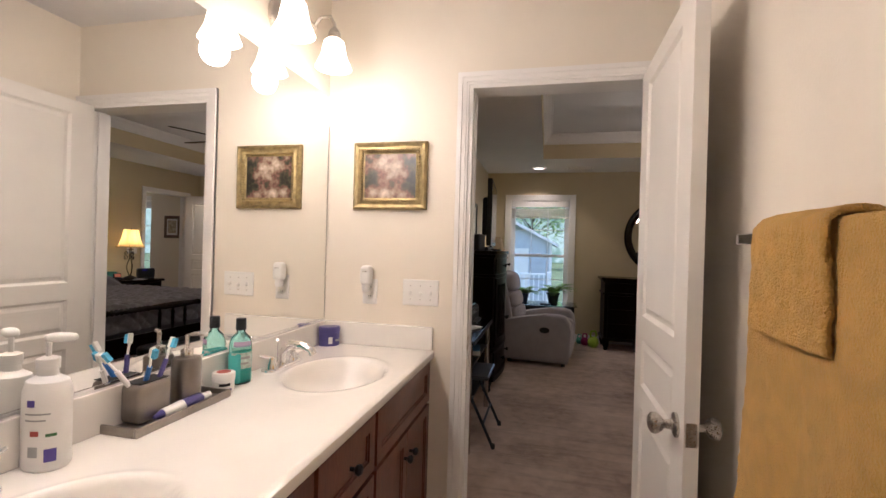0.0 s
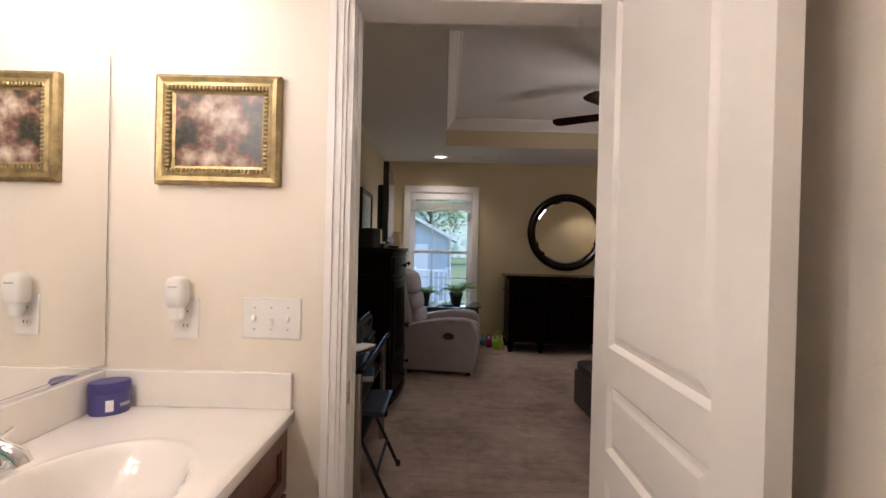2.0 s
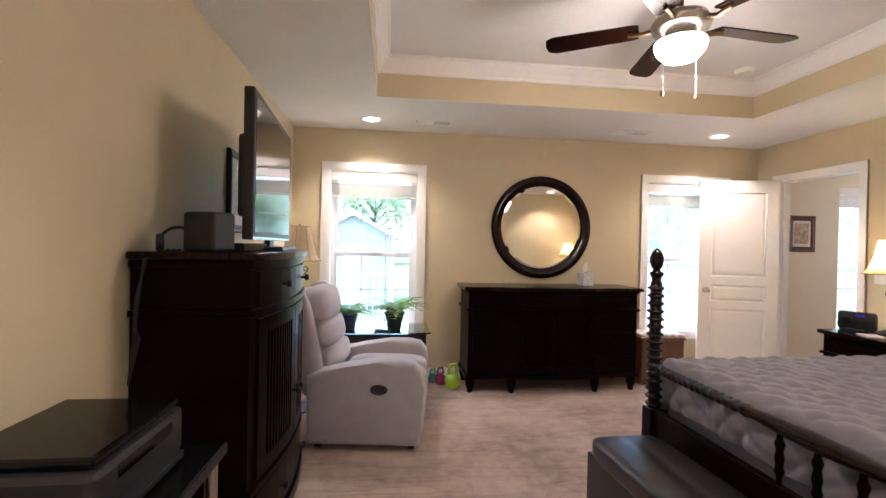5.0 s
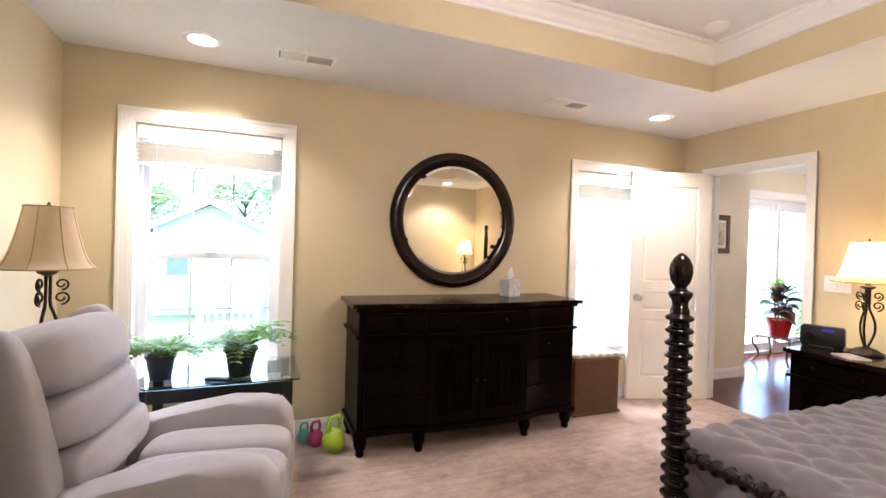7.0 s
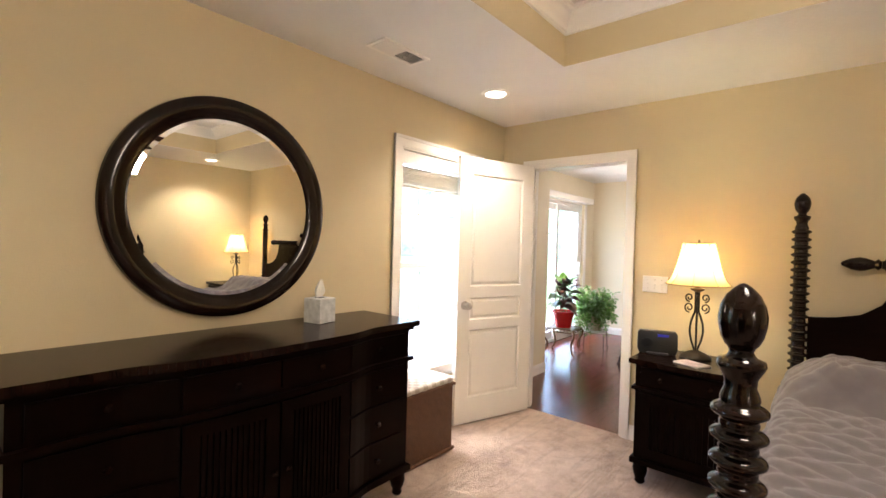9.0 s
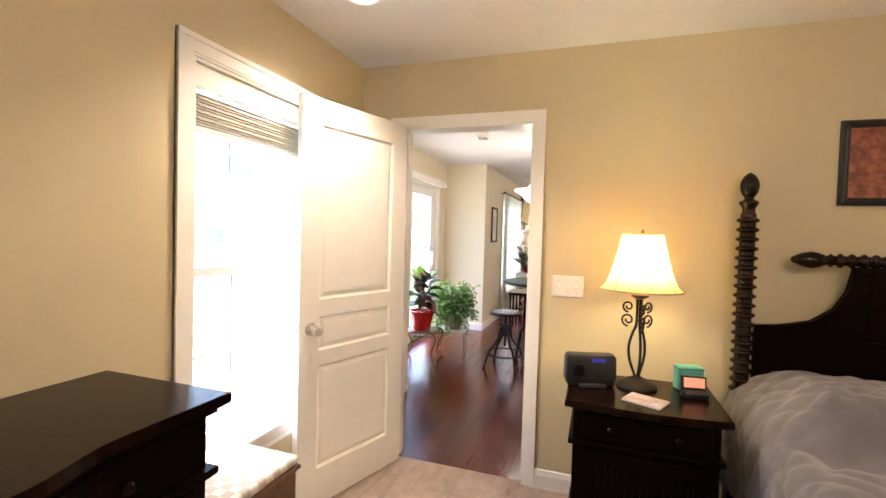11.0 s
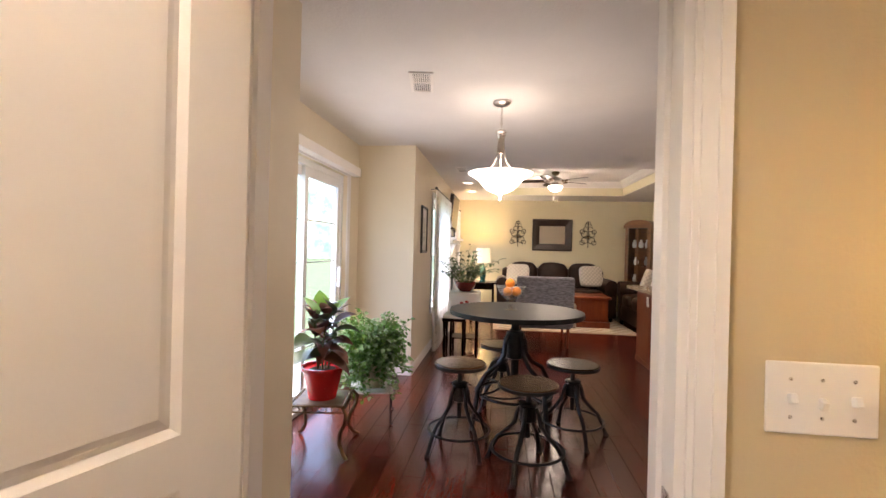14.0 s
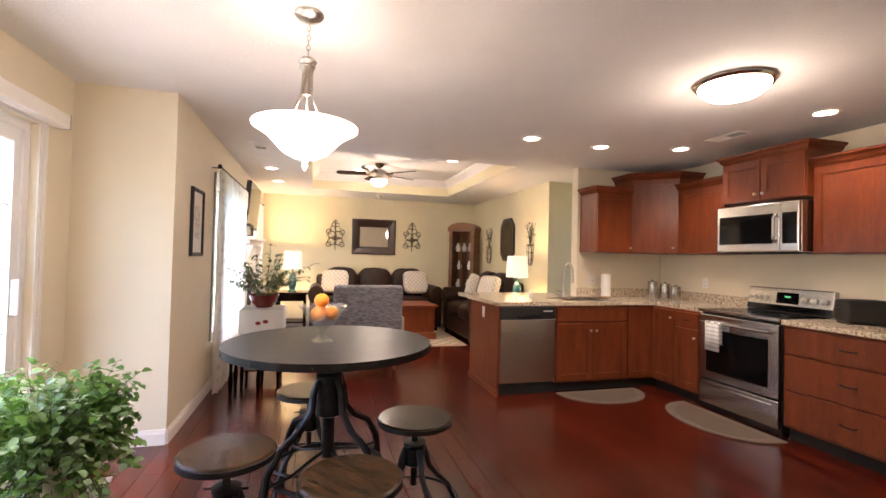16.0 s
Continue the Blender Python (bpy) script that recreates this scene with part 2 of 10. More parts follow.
PANE = glass("window_pane", (0.97, 0.99, 0.98), 0.0, 1.02)


def thin_glass(name, white=0.05):
    """Thin-walled clear glass: see-through, with gloss and a little bloom."""
    n = Nodes(name)
    clear = n.add("ShaderNodeBsdfTransparent", Color=(0.97, 0.98, 0.98, 1))
    shine = n.add("ShaderNodeBsdfGlossy", Roughness=0.03)
    milk = n.add("ShaderNodeBsdfDiffuse", Color=(0.9, 0.9, 0.9, 1))
    edge = n.add("ShaderNodeLayerWeight", Blend=0.3)
    gloss = n.add("ShaderNodeMapRange", Value=edge.outputs["Facing"])
    gloss.inputs["To Min"].default_value, gloss.inputs["To Max"].default_value = 0.04, 0.45
    a = n.add("ShaderNodeMixShader", Fac=gloss.outputs[0])
    b = n.add("ShaderNodeMixShader", Fac=white)
    n.t.links.new(clear.outputs[0], a.inputs[1])
    n.t.links.new(shine.outputs[0], a.inputs[2])
    n.t.links.new(a.outputs[0], b.inputs[1])
    n.t.links.new(milk.outputs[0], b.inputs[2])
    n.t.links.new(b.outputs[0], n.t.nodes["Material Output"].inputs[0])
    return n.m


CLEAR = thin_glass("clear_glass")
TABLE_GLASS = glass("table_glass", (0.80, 0.93, 0.90), 0.0, 1.45)
GRANITE = granite_material()
WICKER = wicker_material()
GREY_FABRIC = mat("grey_recliner_fabric", (0.40, 0.37, 0.38), 0.95, vary=0.06, scale=10, bump=0.35, bscale=350, sheen=0.4, spec=0.2)
QUILT = mat("grey_quilt", (0.155, 0.134, 0.14), 0.85, vary=0.08, scale=12, bump=0.3, bscale=250, sheen=0.3, spec=0.3)
SHEET = mat("dark_bed_skirt", (0.09, 0.08, 0.085), 0.95, vary=0.1, scale=12)
TOWEL = mat("gold_terry", (0.68, 0.40, 0.10), 1.0, vary=0.09, scale=26, bump=1.0, bscale=300, sheen=0.15, spec=0.05)
SHADE_LIT = shade_cloth("lit_lamp_shade", (0.90, 0.60, 0.26), 0.03)
SHADE_OFF = mat("beige_lamp_shade", (0.62, 0.50, 0.34), 0.9, vary=0.05, scale=30)
FROST_LIT = glow("lit_frosted_glass", (1.0, 0.86, 0.66), 1.6)
FROST_PEND = glow("lit_pendant_glass", (1.0, 0.90, 0.76), 0.5)
CAN_LIT = glow("lit_can_lens", (1.0, 0.9, 0.75), 1.5)
CREAM_STRIP = mat("shade_seam", (0.35, 0.24, 0.12), 0.9, vary=0.05)
RED_GLAZE = mat("red_glazed_pot", (0.55, 0.018, 0.02), 0.25, vary=0.08, coat=0.4)
DARK_POT = mat("dark_blue_pot", (0.02, 0.03, 0.06), 0.35, vary=0.15)
GREEN_POT = mat("dark_green_pot", (0.012, 0.022, 0.02), 0.4, vary=0.15)
SOIL = mat("potting_soil", (0.04, 0.025, 0.016), 1.0, vary=0.4, scale=60, bump=0.6, bscale=120)
LEAVES = []
LEAF_FERN = leaf_material("fern_leaf", (0.06, 0.15, 0.02), (0.20, 0.36, 0.06))
LEAF_CROTON = leaf_material("croton_leaf", (0.02, 0.026, 0.012), (0.06, 0.11, 0.022))
LEAF_RED = leaf_material("red_leaf", (0.05, 0.012, 0.010), (0.17, 0.05, 0.02))
LEAF_IVY = leaf_material("ivy_leaf", (0.02, 0.075, 0.014), (0.13, 0.29, 0.06))
LEAF_FIG = leaf_material("fig_leaf", (0.015, 0.045, 0.010), (0.07, 0.15, 0.03))
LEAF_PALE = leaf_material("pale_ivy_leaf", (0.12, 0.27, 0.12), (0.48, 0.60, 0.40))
for m_ in (LEAF_IVY, LEAF_PALE, LEAF_FERN):
    LEAVES.append(m_)
STEM = mat("plant_stem", (0.09, 0.10, 0.03), 0.7, vary=0.2)
ORANGE = mat("orange_peel", (0.75, 0.25, 0.02), 0.4, vary=0.08, scale=20, bump=0.25, bscale=200)
PAPER = mat("white_paper", (0.80, 0.78, 0.74), 0.8, vary=0.03)
PURPLE = mat("purple_plastic", (0.07, 0.06, 0.22), 0.35, vary=0.05)
TEAL = mat("mint_box", (0.12, 0.46, 0.36), 0.5, vary=0.05)
AQUA = glass("aqua_mouthwash", (0.45, 0.88, 0.82), 0.0, 1.33)
LIME = mat("lime_vinyl", (0.36, 0.55, 0.03), 0.4, vary=0.05)
MAGENTA = mat("magenta_vinyl", (0.35, 0.02, 0.14), 0.4, vary=0.05)
BLUE_BOOK = mat("blue_cover", (0.04, 0.16, 0.28), 0.4, vary=0.1)
TABLE_TOP = wood("weathered_table_top", (0.018, 0.010, 0.0055), (0.08, 0.045, 0.023), 0.24, (2, 14, 1), 3.0, 0.0, "object", spec=0.35)
RUBBER = mat("dark_rubber", (0.02, 0.02, 0.02), 0.7, vary=0.1)
BLIND = mat("blind_slats", (0.72, 0.66, 0.56), 0.5, vary=0.05)
RUG = pattern_cloth("floral_rug", (0.55, 0.48, 0.36), (0.36, 0.27, 0.18), 9)
MATCLOTH = mat("taupe_mat", (0.15, 0.115, 0.085), 0.95, vary=0.1, scale=20, bump=0.5, bscale=200)
TWEED = mat("grey_tweed", (0.25, 0.24, 0.26), 0.95, vary=0.45, scale=38, bump=0.4, bscale=220, stretch=(1, 0.45, 1.6), spec=0.2)
PLAID = pattern_cloth("beige_plaid", (0.70, 0.64, 0.55), (0.50, 0.45, 0.38), 26)
SHEER = mat("sheer_curtain", (0.84, 0.82, 0.78), 0.9, vary=0.05, scale=9)


def let_through(m, colour, share):
    """Thin cloth: part of the light passes through it."""
    t = m.node_tree
    out = [n for n in t.nodes if n.type == "OUTPUT_MATERIAL"][0]
    tr = t.nodes.new("ShaderNodeBsdfTranslucent")
    tr.inputs["Color"].default_value = (*colour, 1)
    mixer = t.nodes.new("ShaderNodeMixShader")
    mixer.inputs[0].default_value = share
    t.links.new(t.nodes["Principled BSDF"].outputs[0], mixer.inputs[1])
    t.links.new(tr.outputs[0], mixer.inputs[2])
    t.links.new(mixer.outputs[0], out.inputs["Surface"])


for m_ in LEAVES:
    let_through(m_, (0.22, 0.42, 0.06), 0.35)
let_through(SHADE_LIT, (1.0, 0.74, 0.33), 0.5)
let_through(SHADE_OFF, (0.75, 0.58, 0.36), 0.35)
let_through(SHEER, (0.88, 0.87, 0.84), 0.6)
SAND_TOP = pattern_cloth("zigzag_cloth", (0.75, 0.70, 0.62), (0.48, 0.40, 0.32), 26)

# ---- mesh tools ----


def part(name, bm, material, parent=None, label="", smooth=False):
    me = bpy.data.meshes.new(name)
    bmesh.ops.recalc_face_normals(bm, faces=bm.faces[:])
    bm.to_mesh(me)
    bm.free()
    me.materials.append(material)
    if smooth:
        me.polygons.foreach_set("use_smooth", [True] * len(me.polygons))
        if smooth != "all":
            me.set_sharp_from_angle(angle=radians(40))
    ob = new(name, me)
    if parent:
        ob.parent = parent
    if label:
        tagged(ob, label)
    return ob


def thing(name, label, category, at=(0, 0, 0), rz=0, group=""):
    e = new(name)
    e.empty_display_size = 0.1
    e.matrix_world = pose(*at, 0, 0, rz)
    return tagged(e, label, category, group)


def box(bm, x0, x1, y0, y1, z0, z1, bevel=0.0, seg=2):
    """A box, added to bm, with its edges rounded."""
    b2 = bmesh.new() if bevel else bm
    vs = [b2.verts.new((x, y, z)) for z in (z0, z1) for y in (y0, y1) for x in (x0, x1)]
    for f in ((0, 2, 3, 1), (4, 5, 7, 6), (0, 1, 5, 4), (2, 6, 7, 3), (0, 4, 6, 2), (1, 3, 7, 5)):
        b2.faces.new([vs[i] for i in f])
    if bevel:
        bmesh.ops.bevel(b2, geom=b2.edges[:], offset=bevel, segments=seg, profile=0.5, affect="EDGES", clamp_overlap=True)
        merge(bm, b2)
    return bm


def merge(bm, other, m=None):
    if m:
        bmesh.ops.transform(other, matrix=m, verts=other.verts[:])
    idx = {v: bm.verts.new(v.co) for v in other.verts}
    for f in other.faces:
        try:
            bm.faces.new([idx[v] for v in f.verts])
        except ValueError:
            pass
    other.free()
    return bm


def bx(x0, x1, y0, y1, z0, z1, bevel=0.0, seg=2):
    return box(bmesh.new(), x0, x1, y0, y1, z0, z1, bevel, seg)


def lathe(profile, n=24, at=(0, 0, 0), bm=None, axis="z", squash=1.0):
    """Turns a profile of (radius, height) round an axis."""
    bm = bm or bmesh.new()
    rings = []
    for r, z in profile:
        ring = []
        for i in range(n):
            a = 2 * math.pi * i / n
            p = Vector((max(r, 0.0004) * math.cos(a), max(r, 0.0004) * math.sin(a) * squash, z))
            if axis == "x":
                p = Vector((p.z, p.x, p.y))
            elif axis == "y":
                p = Vector((p.x, p.z, p.y))
            ring.append(bm.verts.new(p + Vector(at)))
        rings.append(ring)
    for a, b in zip(rings, rings[1:]):
        for i in range(n):
            bm.faces.new((a[i], a[(i + 1) % n], b[(i + 1) % n], b[i]))
    bm.faces.new(rings[0][::-1])
    bm.faces.new(rings[-1])
    return bm


def tube(points, r, n=8, bm=None, taper=None):
    """A round bar through the points."""
    bm = bm or bmesh.new()
    pts = [Vector(p) for p in points]
    rings = []
    up = None
    for i, p in enumerate(pts):
        d = (pts[min(i + 1, len(pts) - 1)] - pts[max(i - 1, 0)]).normalized()
        if up is None:
            up = d.orthogonal().normalized()
        up = (up - d * up.dot(d))
        up = up.normalized() if up.length > 1e-6 else d.orthogonal().normalized()
        side = d.cross(up)
        k = r if taper is None else r + (taper - r) * i / (len(pts) - 1)
        rings.append([bm.verts.new(p + k * (math.cos(2 * math.pi * j / n) * up + math.sin(2 * math.pi * j / n) * side)) for j in range(n)])
    for a, b in zip(rings, rings[1:]):
        for j in range(n):
            bm.faces.new((a[j], a[(j + 1) % n], b[(j + 1) % n], b[j]))
    bm.faces.new(rings[0][::-1])
    bm.faces.new(rings[-1])
    return bm


def arc(c, r, a0, a1, n=10, plane="xz"):
    out = []
    for i in range(n + 1):
        a = radians(a0 + (a1 - a0) * i / n)
        u, v = r * math.cos(a), r * math.sin(a)
        out.append((c[0] + u, c[1], c[2] + v) if plane == "xz" else (c[0], c[1] + u, c[2] + v) if plane == "yz" else (c[0] + u, c[1] + v, c[2]))
    return out


def prism(outline, z0, z1, bm=None, axis="z", bevel=0.0):
    """A flat outline pulled to a thickness; axis is the pull's direction."""
    b2 = bmesh.new()
    def put(u, v, w):
        return (u, v, w) if axis == "z" else (u, w, v) if axis == "y" else (w, u, v)
    a = [b2.verts.new(put(u, v, z0)) for u, v in outline]
    b = [b2.verts.new(put(u, v, z1)) for u, v in outline]
    n = len(a)
    for i in range(n):
        b2.faces.new((a[i], a[(i + 1) % n], b[(i + 1) % n], b[i]))
    fa, fb = b2.faces.new(a[::-1]), b2.faces.new(b)
    if bevel:
        bmesh.ops.bevel(b2, geom=list(set(fa.edges[:] + fb.edges[:])), offset=bevel, segments=2, profile=0.5, affect="EDGES")
    return merge(bm, b2) if bm else b2


def pillow(sx, sy, sz, n=14, power=2.6, lump=0.0, seed=0):
    """A soft cushion: a box with a swollen, rounded skin."""
    bm = bmesh.new()
    bmesh.ops.create_cube(bm, size=2)
    bmesh.ops.subdivide_edges(bm, edges=bm.edges[:], cuts=n, use_grid_fill=True)
    for v in bm.verts:
        x, y, z = v.co
        k = (abs(x) ** power + abs(y) ** power + abs(z) ** power) ** (1 / power)
        p = Vector((x, y, z)) / k
        if lump:
            p *= 1 + lump * noise.noise(Vector((x * 1.7 + seed, y * 1.7, z * 1.7)))
        v.co = Vector((p.x * sx / 2, p.y * sy / 2, p.z * sz / 2))
    return bm


def moved(bm, m):
    bmesh.ops.transform(bm, matrix=m, verts=bm.verts[:])
    return bm


def structure(name, bm, material, label="", smooth=False):
    return tagged(part(name, bm, material, None, "", smooth), label, kind="structure")

# ---- the shell of the house ----
BED_C, KIT_C, TRAY = 2.41, 2.437, 2.70
WY = 6.426          # window wall of the bedroom
EX = 3.965          # bedroom wall with the door to the kitchen
WX = -0.86          # bedroom wall behind the desk


def wall_x(name, x0, x1, y0, y1, top, holes, material, label):
    """A wall that runs along x, with holes (x0, x1, z0, z1) in order."""
    bm = bmesh.new()
    x = x0
    for a, b, c, d in holes:
        box(bm, x, a, y0, y1, 0, top)
        if c > 0:
            box(bm, a, b, y0, y1, 0, c)
        box(bm, a, b, y0, y1, d, top)
        x = b
    box(bm, x, x1, y0, y1, 0, top)
    return structure(name, bm, material, label)


def wall_y(name, y0, y1, x0, x1, top, holes, material, label):
    bm = bmesh.new()
    y = y0
    for a, b, c, d in holes:
        box(bm, x0, x1, y, a, 0, top)
        if c > 0:
            box(bm, x0, x1, a, b, 0, c)
        box(bm, x0, x1, a, b, d, top)
        y = b
    box(bm, x0, x1, y, y1, 0, top)
    return structure(name, bm, material, label)


# bathroom
BX0, BX1, BY1 = -0.98, 0.5, 1.66
OPEN0, OPEN1, OPENZ = -0.320, 0.450, 1.985
wall_x("wall_bath_north", BX0, BX1, BY1, BY1 + 0.06, BED_C, [(OPEN0, OPEN1, 0, OPENZ)], BATH_WALL, "cream painted bathroom wall round the doorway")
wall_y("wall_bath_west", -2.2, BY1 + 0.06, BX0 - 0.08, BX0, BED_C, [], BATH_WALL, "cream painted bathroom wall behind the vanity")
wall_y("wall_bath_east", -2.2, BY1 + 0.06, BX1, BX1 + 0.08, BED_C, [], BATH_WALL, "cream painted bathroom wall with the towel bar")
wall_x("wall_bath_south", BX0, BX1, -2.28, -2.2, BED_C, [], BATH_WALL, "cream painted bathroom end wall")
structure("floor_bath", bx(BX0 - 0.08, BX1 + 0.08, -2.3, BY1 + 0.1, -0.1, 0.0), BATH_FLOOR, "beige tiled bathroom floor")
structure("ceiling_bath", bx(BX0 - 0.08, BX1 + 0.08, -2.3, BY1 + 0.06, BED_C, BED_C + 0.1), CEIL, "white textured bathroom ceiling")

# bedroom
SY = BY1 + 0.062
wall_x("wall_bed_south", WX - 0.1, EX + 0.12, SY, SY + 0.06, BED_C, [(OPEN0, OPEN1, 0, OPENZ)], BED_WALL, "khaki painted bedroom wall by the bathroom")
wall_y("wall_bed_west", SY + 0.06, WY + 0.14, WX - 0.1, WX, BED_C, [], BED_WALL, "khaki painted bedroom wall behind the desk")
W1 = (-0.515, 0.335, 0.46, 2.015)
W2 = (2.72, 3.56, 0.46, 2.015)
wall_x("wall_bed_north", WX, EX, WY, WY + 0.14, BED_C, [W1, W2], BED_WALL, "khaki painted bedroom wall with two windows")
DOOR = (5.350, 6.163, 0, 2.03)
wall_y("wall_bed_east", SY + 0.06, WY + 0.14, EX, EX + 0.06, BED_C, [DOOR], BED_WALL, "khaki painted bedroom wall with the doorway")
wall_y("wall_kit_west", 0.9, WY + 0.139, EX + 0.062, EX + 0.12, KIT_C, [DOOR], KIT_WALL, "cream painted kitchen wall with the doorway")
structure("floor_bed", bx(WX - 0.1, EX + 0.03, BY1 + 0.08, WY + 0.14, -0.1, 0.0), CARPET, "mauve-brown plush bedroom carpet")
TX0, TX1, TY0, TY1 = -0.05, 3.03, 2.75, 5.43
bm = bmesh.new()
box(bm, WX - 0.1, TX0, SY, WY + 0.14, BED_C, BED_C + 0.1)
box(bm, TX1, EX + 0.06, SY, WY + 0.14, BED_C, BED_C + 0.1)
box(bm, TX0, TX1, SY, TY0, BED_C, BED_C + 0.1)
box(bm, TX0, TX1, TY1, WY + 0.14, BED_C, BED_C + 0.1)
box(bm, TX0 - 0.1, TX1 + 0.1, TY0 - 0.1, TY1 + 0.1, TRAY, TRAY + 0.1)
structure("ceiling_bed", bm, CEIL, "white bedroom tray ceiling")
bm = bmesh.new()
box(bm, TX0 - 0.06, TX0 + 0.004, TY0 - 0.06, TY1 + 0.06, BED_C + 0.002, TRAY)
box(bm, TX1 - 0.004, TX1 + 0.06, TY0 - 0.06, TY1 + 0.06, BED_C + 0.002, TRAY)
box(bm, TX0 + 0.004, TX1 - 0.004, TY0 - 0.06, TY0 + 0.004, BED_C + 0.002, TRAY)
box(bm, TX0 + 0.004, TX1 - 0.004, TY1 - 0.004, TY1 + 0.06, BED_C + 0.002, TRAY)
structure("tray_sides_bed", bm, BED_WALL, "khaki painted sides of the bedroom tray ceiling")


def ring_moulding(name, x0, x1, y0, y1, z, prof, material, label):
    """A moulding that runs round the inside of a rectangle; prof: (inwards, down)."""
    bm = bmesh.new()
    loops = [[bm.verts.new(p) for p in ((x0 + i, y0 + i, z - d), (x1 - i, y0 + i, z - d), (x1 - i, y1 - i, z - d), (x0 + i, y1 - i, z - d))] for i, d in prof]
    for a, b in zip(loops, loops[1:]):
        for k in range(4):
            bm.faces.new((a[k], a[(k + 1) % 4], b[(k + 1) % 4], b[k]))
    return structure(name, bm, material, label)


CROWN = [(0.001, 0.115), (0.012, 0.11), (0.016, 0.095), (0.03, 0.082), (0.045, 0.06), (0.065, 0.04), (0.075, 0.022), (0.09, 0.018), (0.095, 0.001)]
ring_moulding("crown_moulding_bed", TX0 + 0.004, TX1 - 0.004, TY0 + 0.004, TY1 - 0.004, TRAY, CROWN, TRIM, "white crown moulding round the tray ceiling")


def baseboard(name, segs):
    """segs: (x0, y0, x1, y1, nx, ny), the foot of a wall and the way into the room."""
    bm = bmesh.new()
    for x0, y0, x1, y1, nx, ny in segs:
        prof = [(0, 0), (0.014, 0), (0.014, 0.075), (0.009, 0.09), (0.007, 0.10), (0.0, 0.105)]
        a = [bm.verts.new((x0 + nx * d, y0 + ny * d, z)) for d, z in prof]
        b = [bm.verts.new((x1 + nx * d, y1 + ny * d, z)) for d, z in prof]
        for i in range(len(prof)):
            j = (i + 1) % len(prof)
            bm.faces.new((a[i], a[j], b[j], b[i]))
        bm.faces.new(a), bm.faces.new(b)
    return structure(name, bm, TRIM, "white moulded baseboard")


baseboard("baseboard_bed", [(WX, SY + 0.06, WX, WY, 1, 0), (WX, WY, EX, WY, 0, -1), (EX, SY + 0.06, EX, 5.30, -1, 0), (EX, 6.22, EX, WY, -1, 0)])

# kitchen, nook and living room
HY, NY, NX0, NX1 = 6.567, 7.18, 5.11, 7.867
LX, LY, SKY_ = 13.1, 2.5, 1.47
KEX = 9.02          # kitchen wall behind the peninsula
wall_x("wall_hall", EX + 0.06, NX0, HY, HY + 0.75, KIT_C, [], KIT_WALL, "cream painted wall beside the breakfast nook")
SL = (5.72, 7.50, 0.0, 2.05)
wall_x("wall_nook", NX0, NX1, NY, NY + 0.14, KIT_C, [SL], KIT_WALL, "cream painted nook wall with the sliding door")
LW = [(9.15, 10.45, 0.55, 2.03), (11.9, 12.6, 0.55, 2.03)]
structure("wall_nook_return", bx(NX1, NX1 + 0.14, HY, NY + 0.14, 0, KIT_C), KIT_WALL, "cream painted corner of the breakfast nook")
wall_x("wall_living_north", NX1 + 0.14, LX + 0.1, HY, HY + 0.14, KIT_C, LW, KIT_WALL, "cream painted living room wall with curtained windows")
wall_y("wall_living_east", LY - 0.1, HY, LX, LX + 0.12, KIT_C, [], LIV_WALL, "pale yellow painted living room end wall")
wall_x("wall_living_south", 10.0, LX, LY - 0.12, LY, KIT_C, [], LIV_WALL, "pale yellow painted living room side wall")
wall_y("wall_hallway_back", 0.9, LY - 0.12, 10.0, 10.1, KIT_C, [], LIV_WALL, "pale yellow painted hallway wall")
wall_y("wall_kit_east", SKY_, 2.66, KEX, KEX + 0.12, KIT_C, [], KIT_WALL, "cream painted kitchen wall beside the living room")
wall_x("wall_kit_south", EX + 0.12, KEX + 0.12, SKY_ - 0.12, SKY_, KIT_C, [], KIT_WALL, "cream painted kitchen wall behind the stove")
wall_x("wall_hallway_south", KEX + 0.12, 10.0, 0.9, 1.0, KIT_C, [], LIV_WALL, "pale yellow painted hallway end wall")
structure("subfloor_kitchen", bx(EX + 0.03, LX + 0.1, 0.9, NY + 0.14, -0.1, -0.006), mat("subfloor", (0.02, 0.008, 0.005), 0.6), "dark wooden floor under the boards")
KX0, KX1, KY0, KY1 = 9.25, 12.15, 3.35, 5.70
bm = bmesh.new()
box(bm, EX + 0.06, KX0, 0.9, NY + 0.14, KIT_C, KIT_C + 0.1)
box(bm, KX1, LX + 0.1, 0.9, HY + 0.1, KIT_C, KIT_C + 0.1)
box(bm, KX0, KX1, 0.9, KY0, KIT_C, KIT_C + 0.1)
box(bm, KX0, KX1, KY1, HY + 0.1, KIT_C, KIT_C + 0.1)
box(bm, KX0 - 0.1, KX1 + 0.1, KY0 - 0.1, KY1 + 0.1, TRAY, TRAY + 0.1)
structure("ceiling_kitchen", bm, CEIL, "white textured kitchen and living room ceiling")
bm = bmesh.new()
box(bm, KX0 - 0.06, KX0 + 0.004, KY0 - 0.06, KY1 + 0.06, KIT_C + 0.002, TRAY)
box(bm, KX1 - 0.004, KX1 + 0.06, KY0 - 0.06, KY1 + 0.06, KIT_C + 0.002, TRAY)
box(bm, KX0 + 0.004, KX1 - 0.004, KY0 - 0.06, KY0 + 0.004, KIT_C + 0.002, TRAY)
box(bm, KX0 + 0.004, KX1 - 0.004, KY1 - 0.004, KY1 + 0.06, KIT_C + 0.002, TRAY)
structure("tray_sides_living", bm, LIV_WALL, "pale yellow painted sides of the living room tray ceiling")
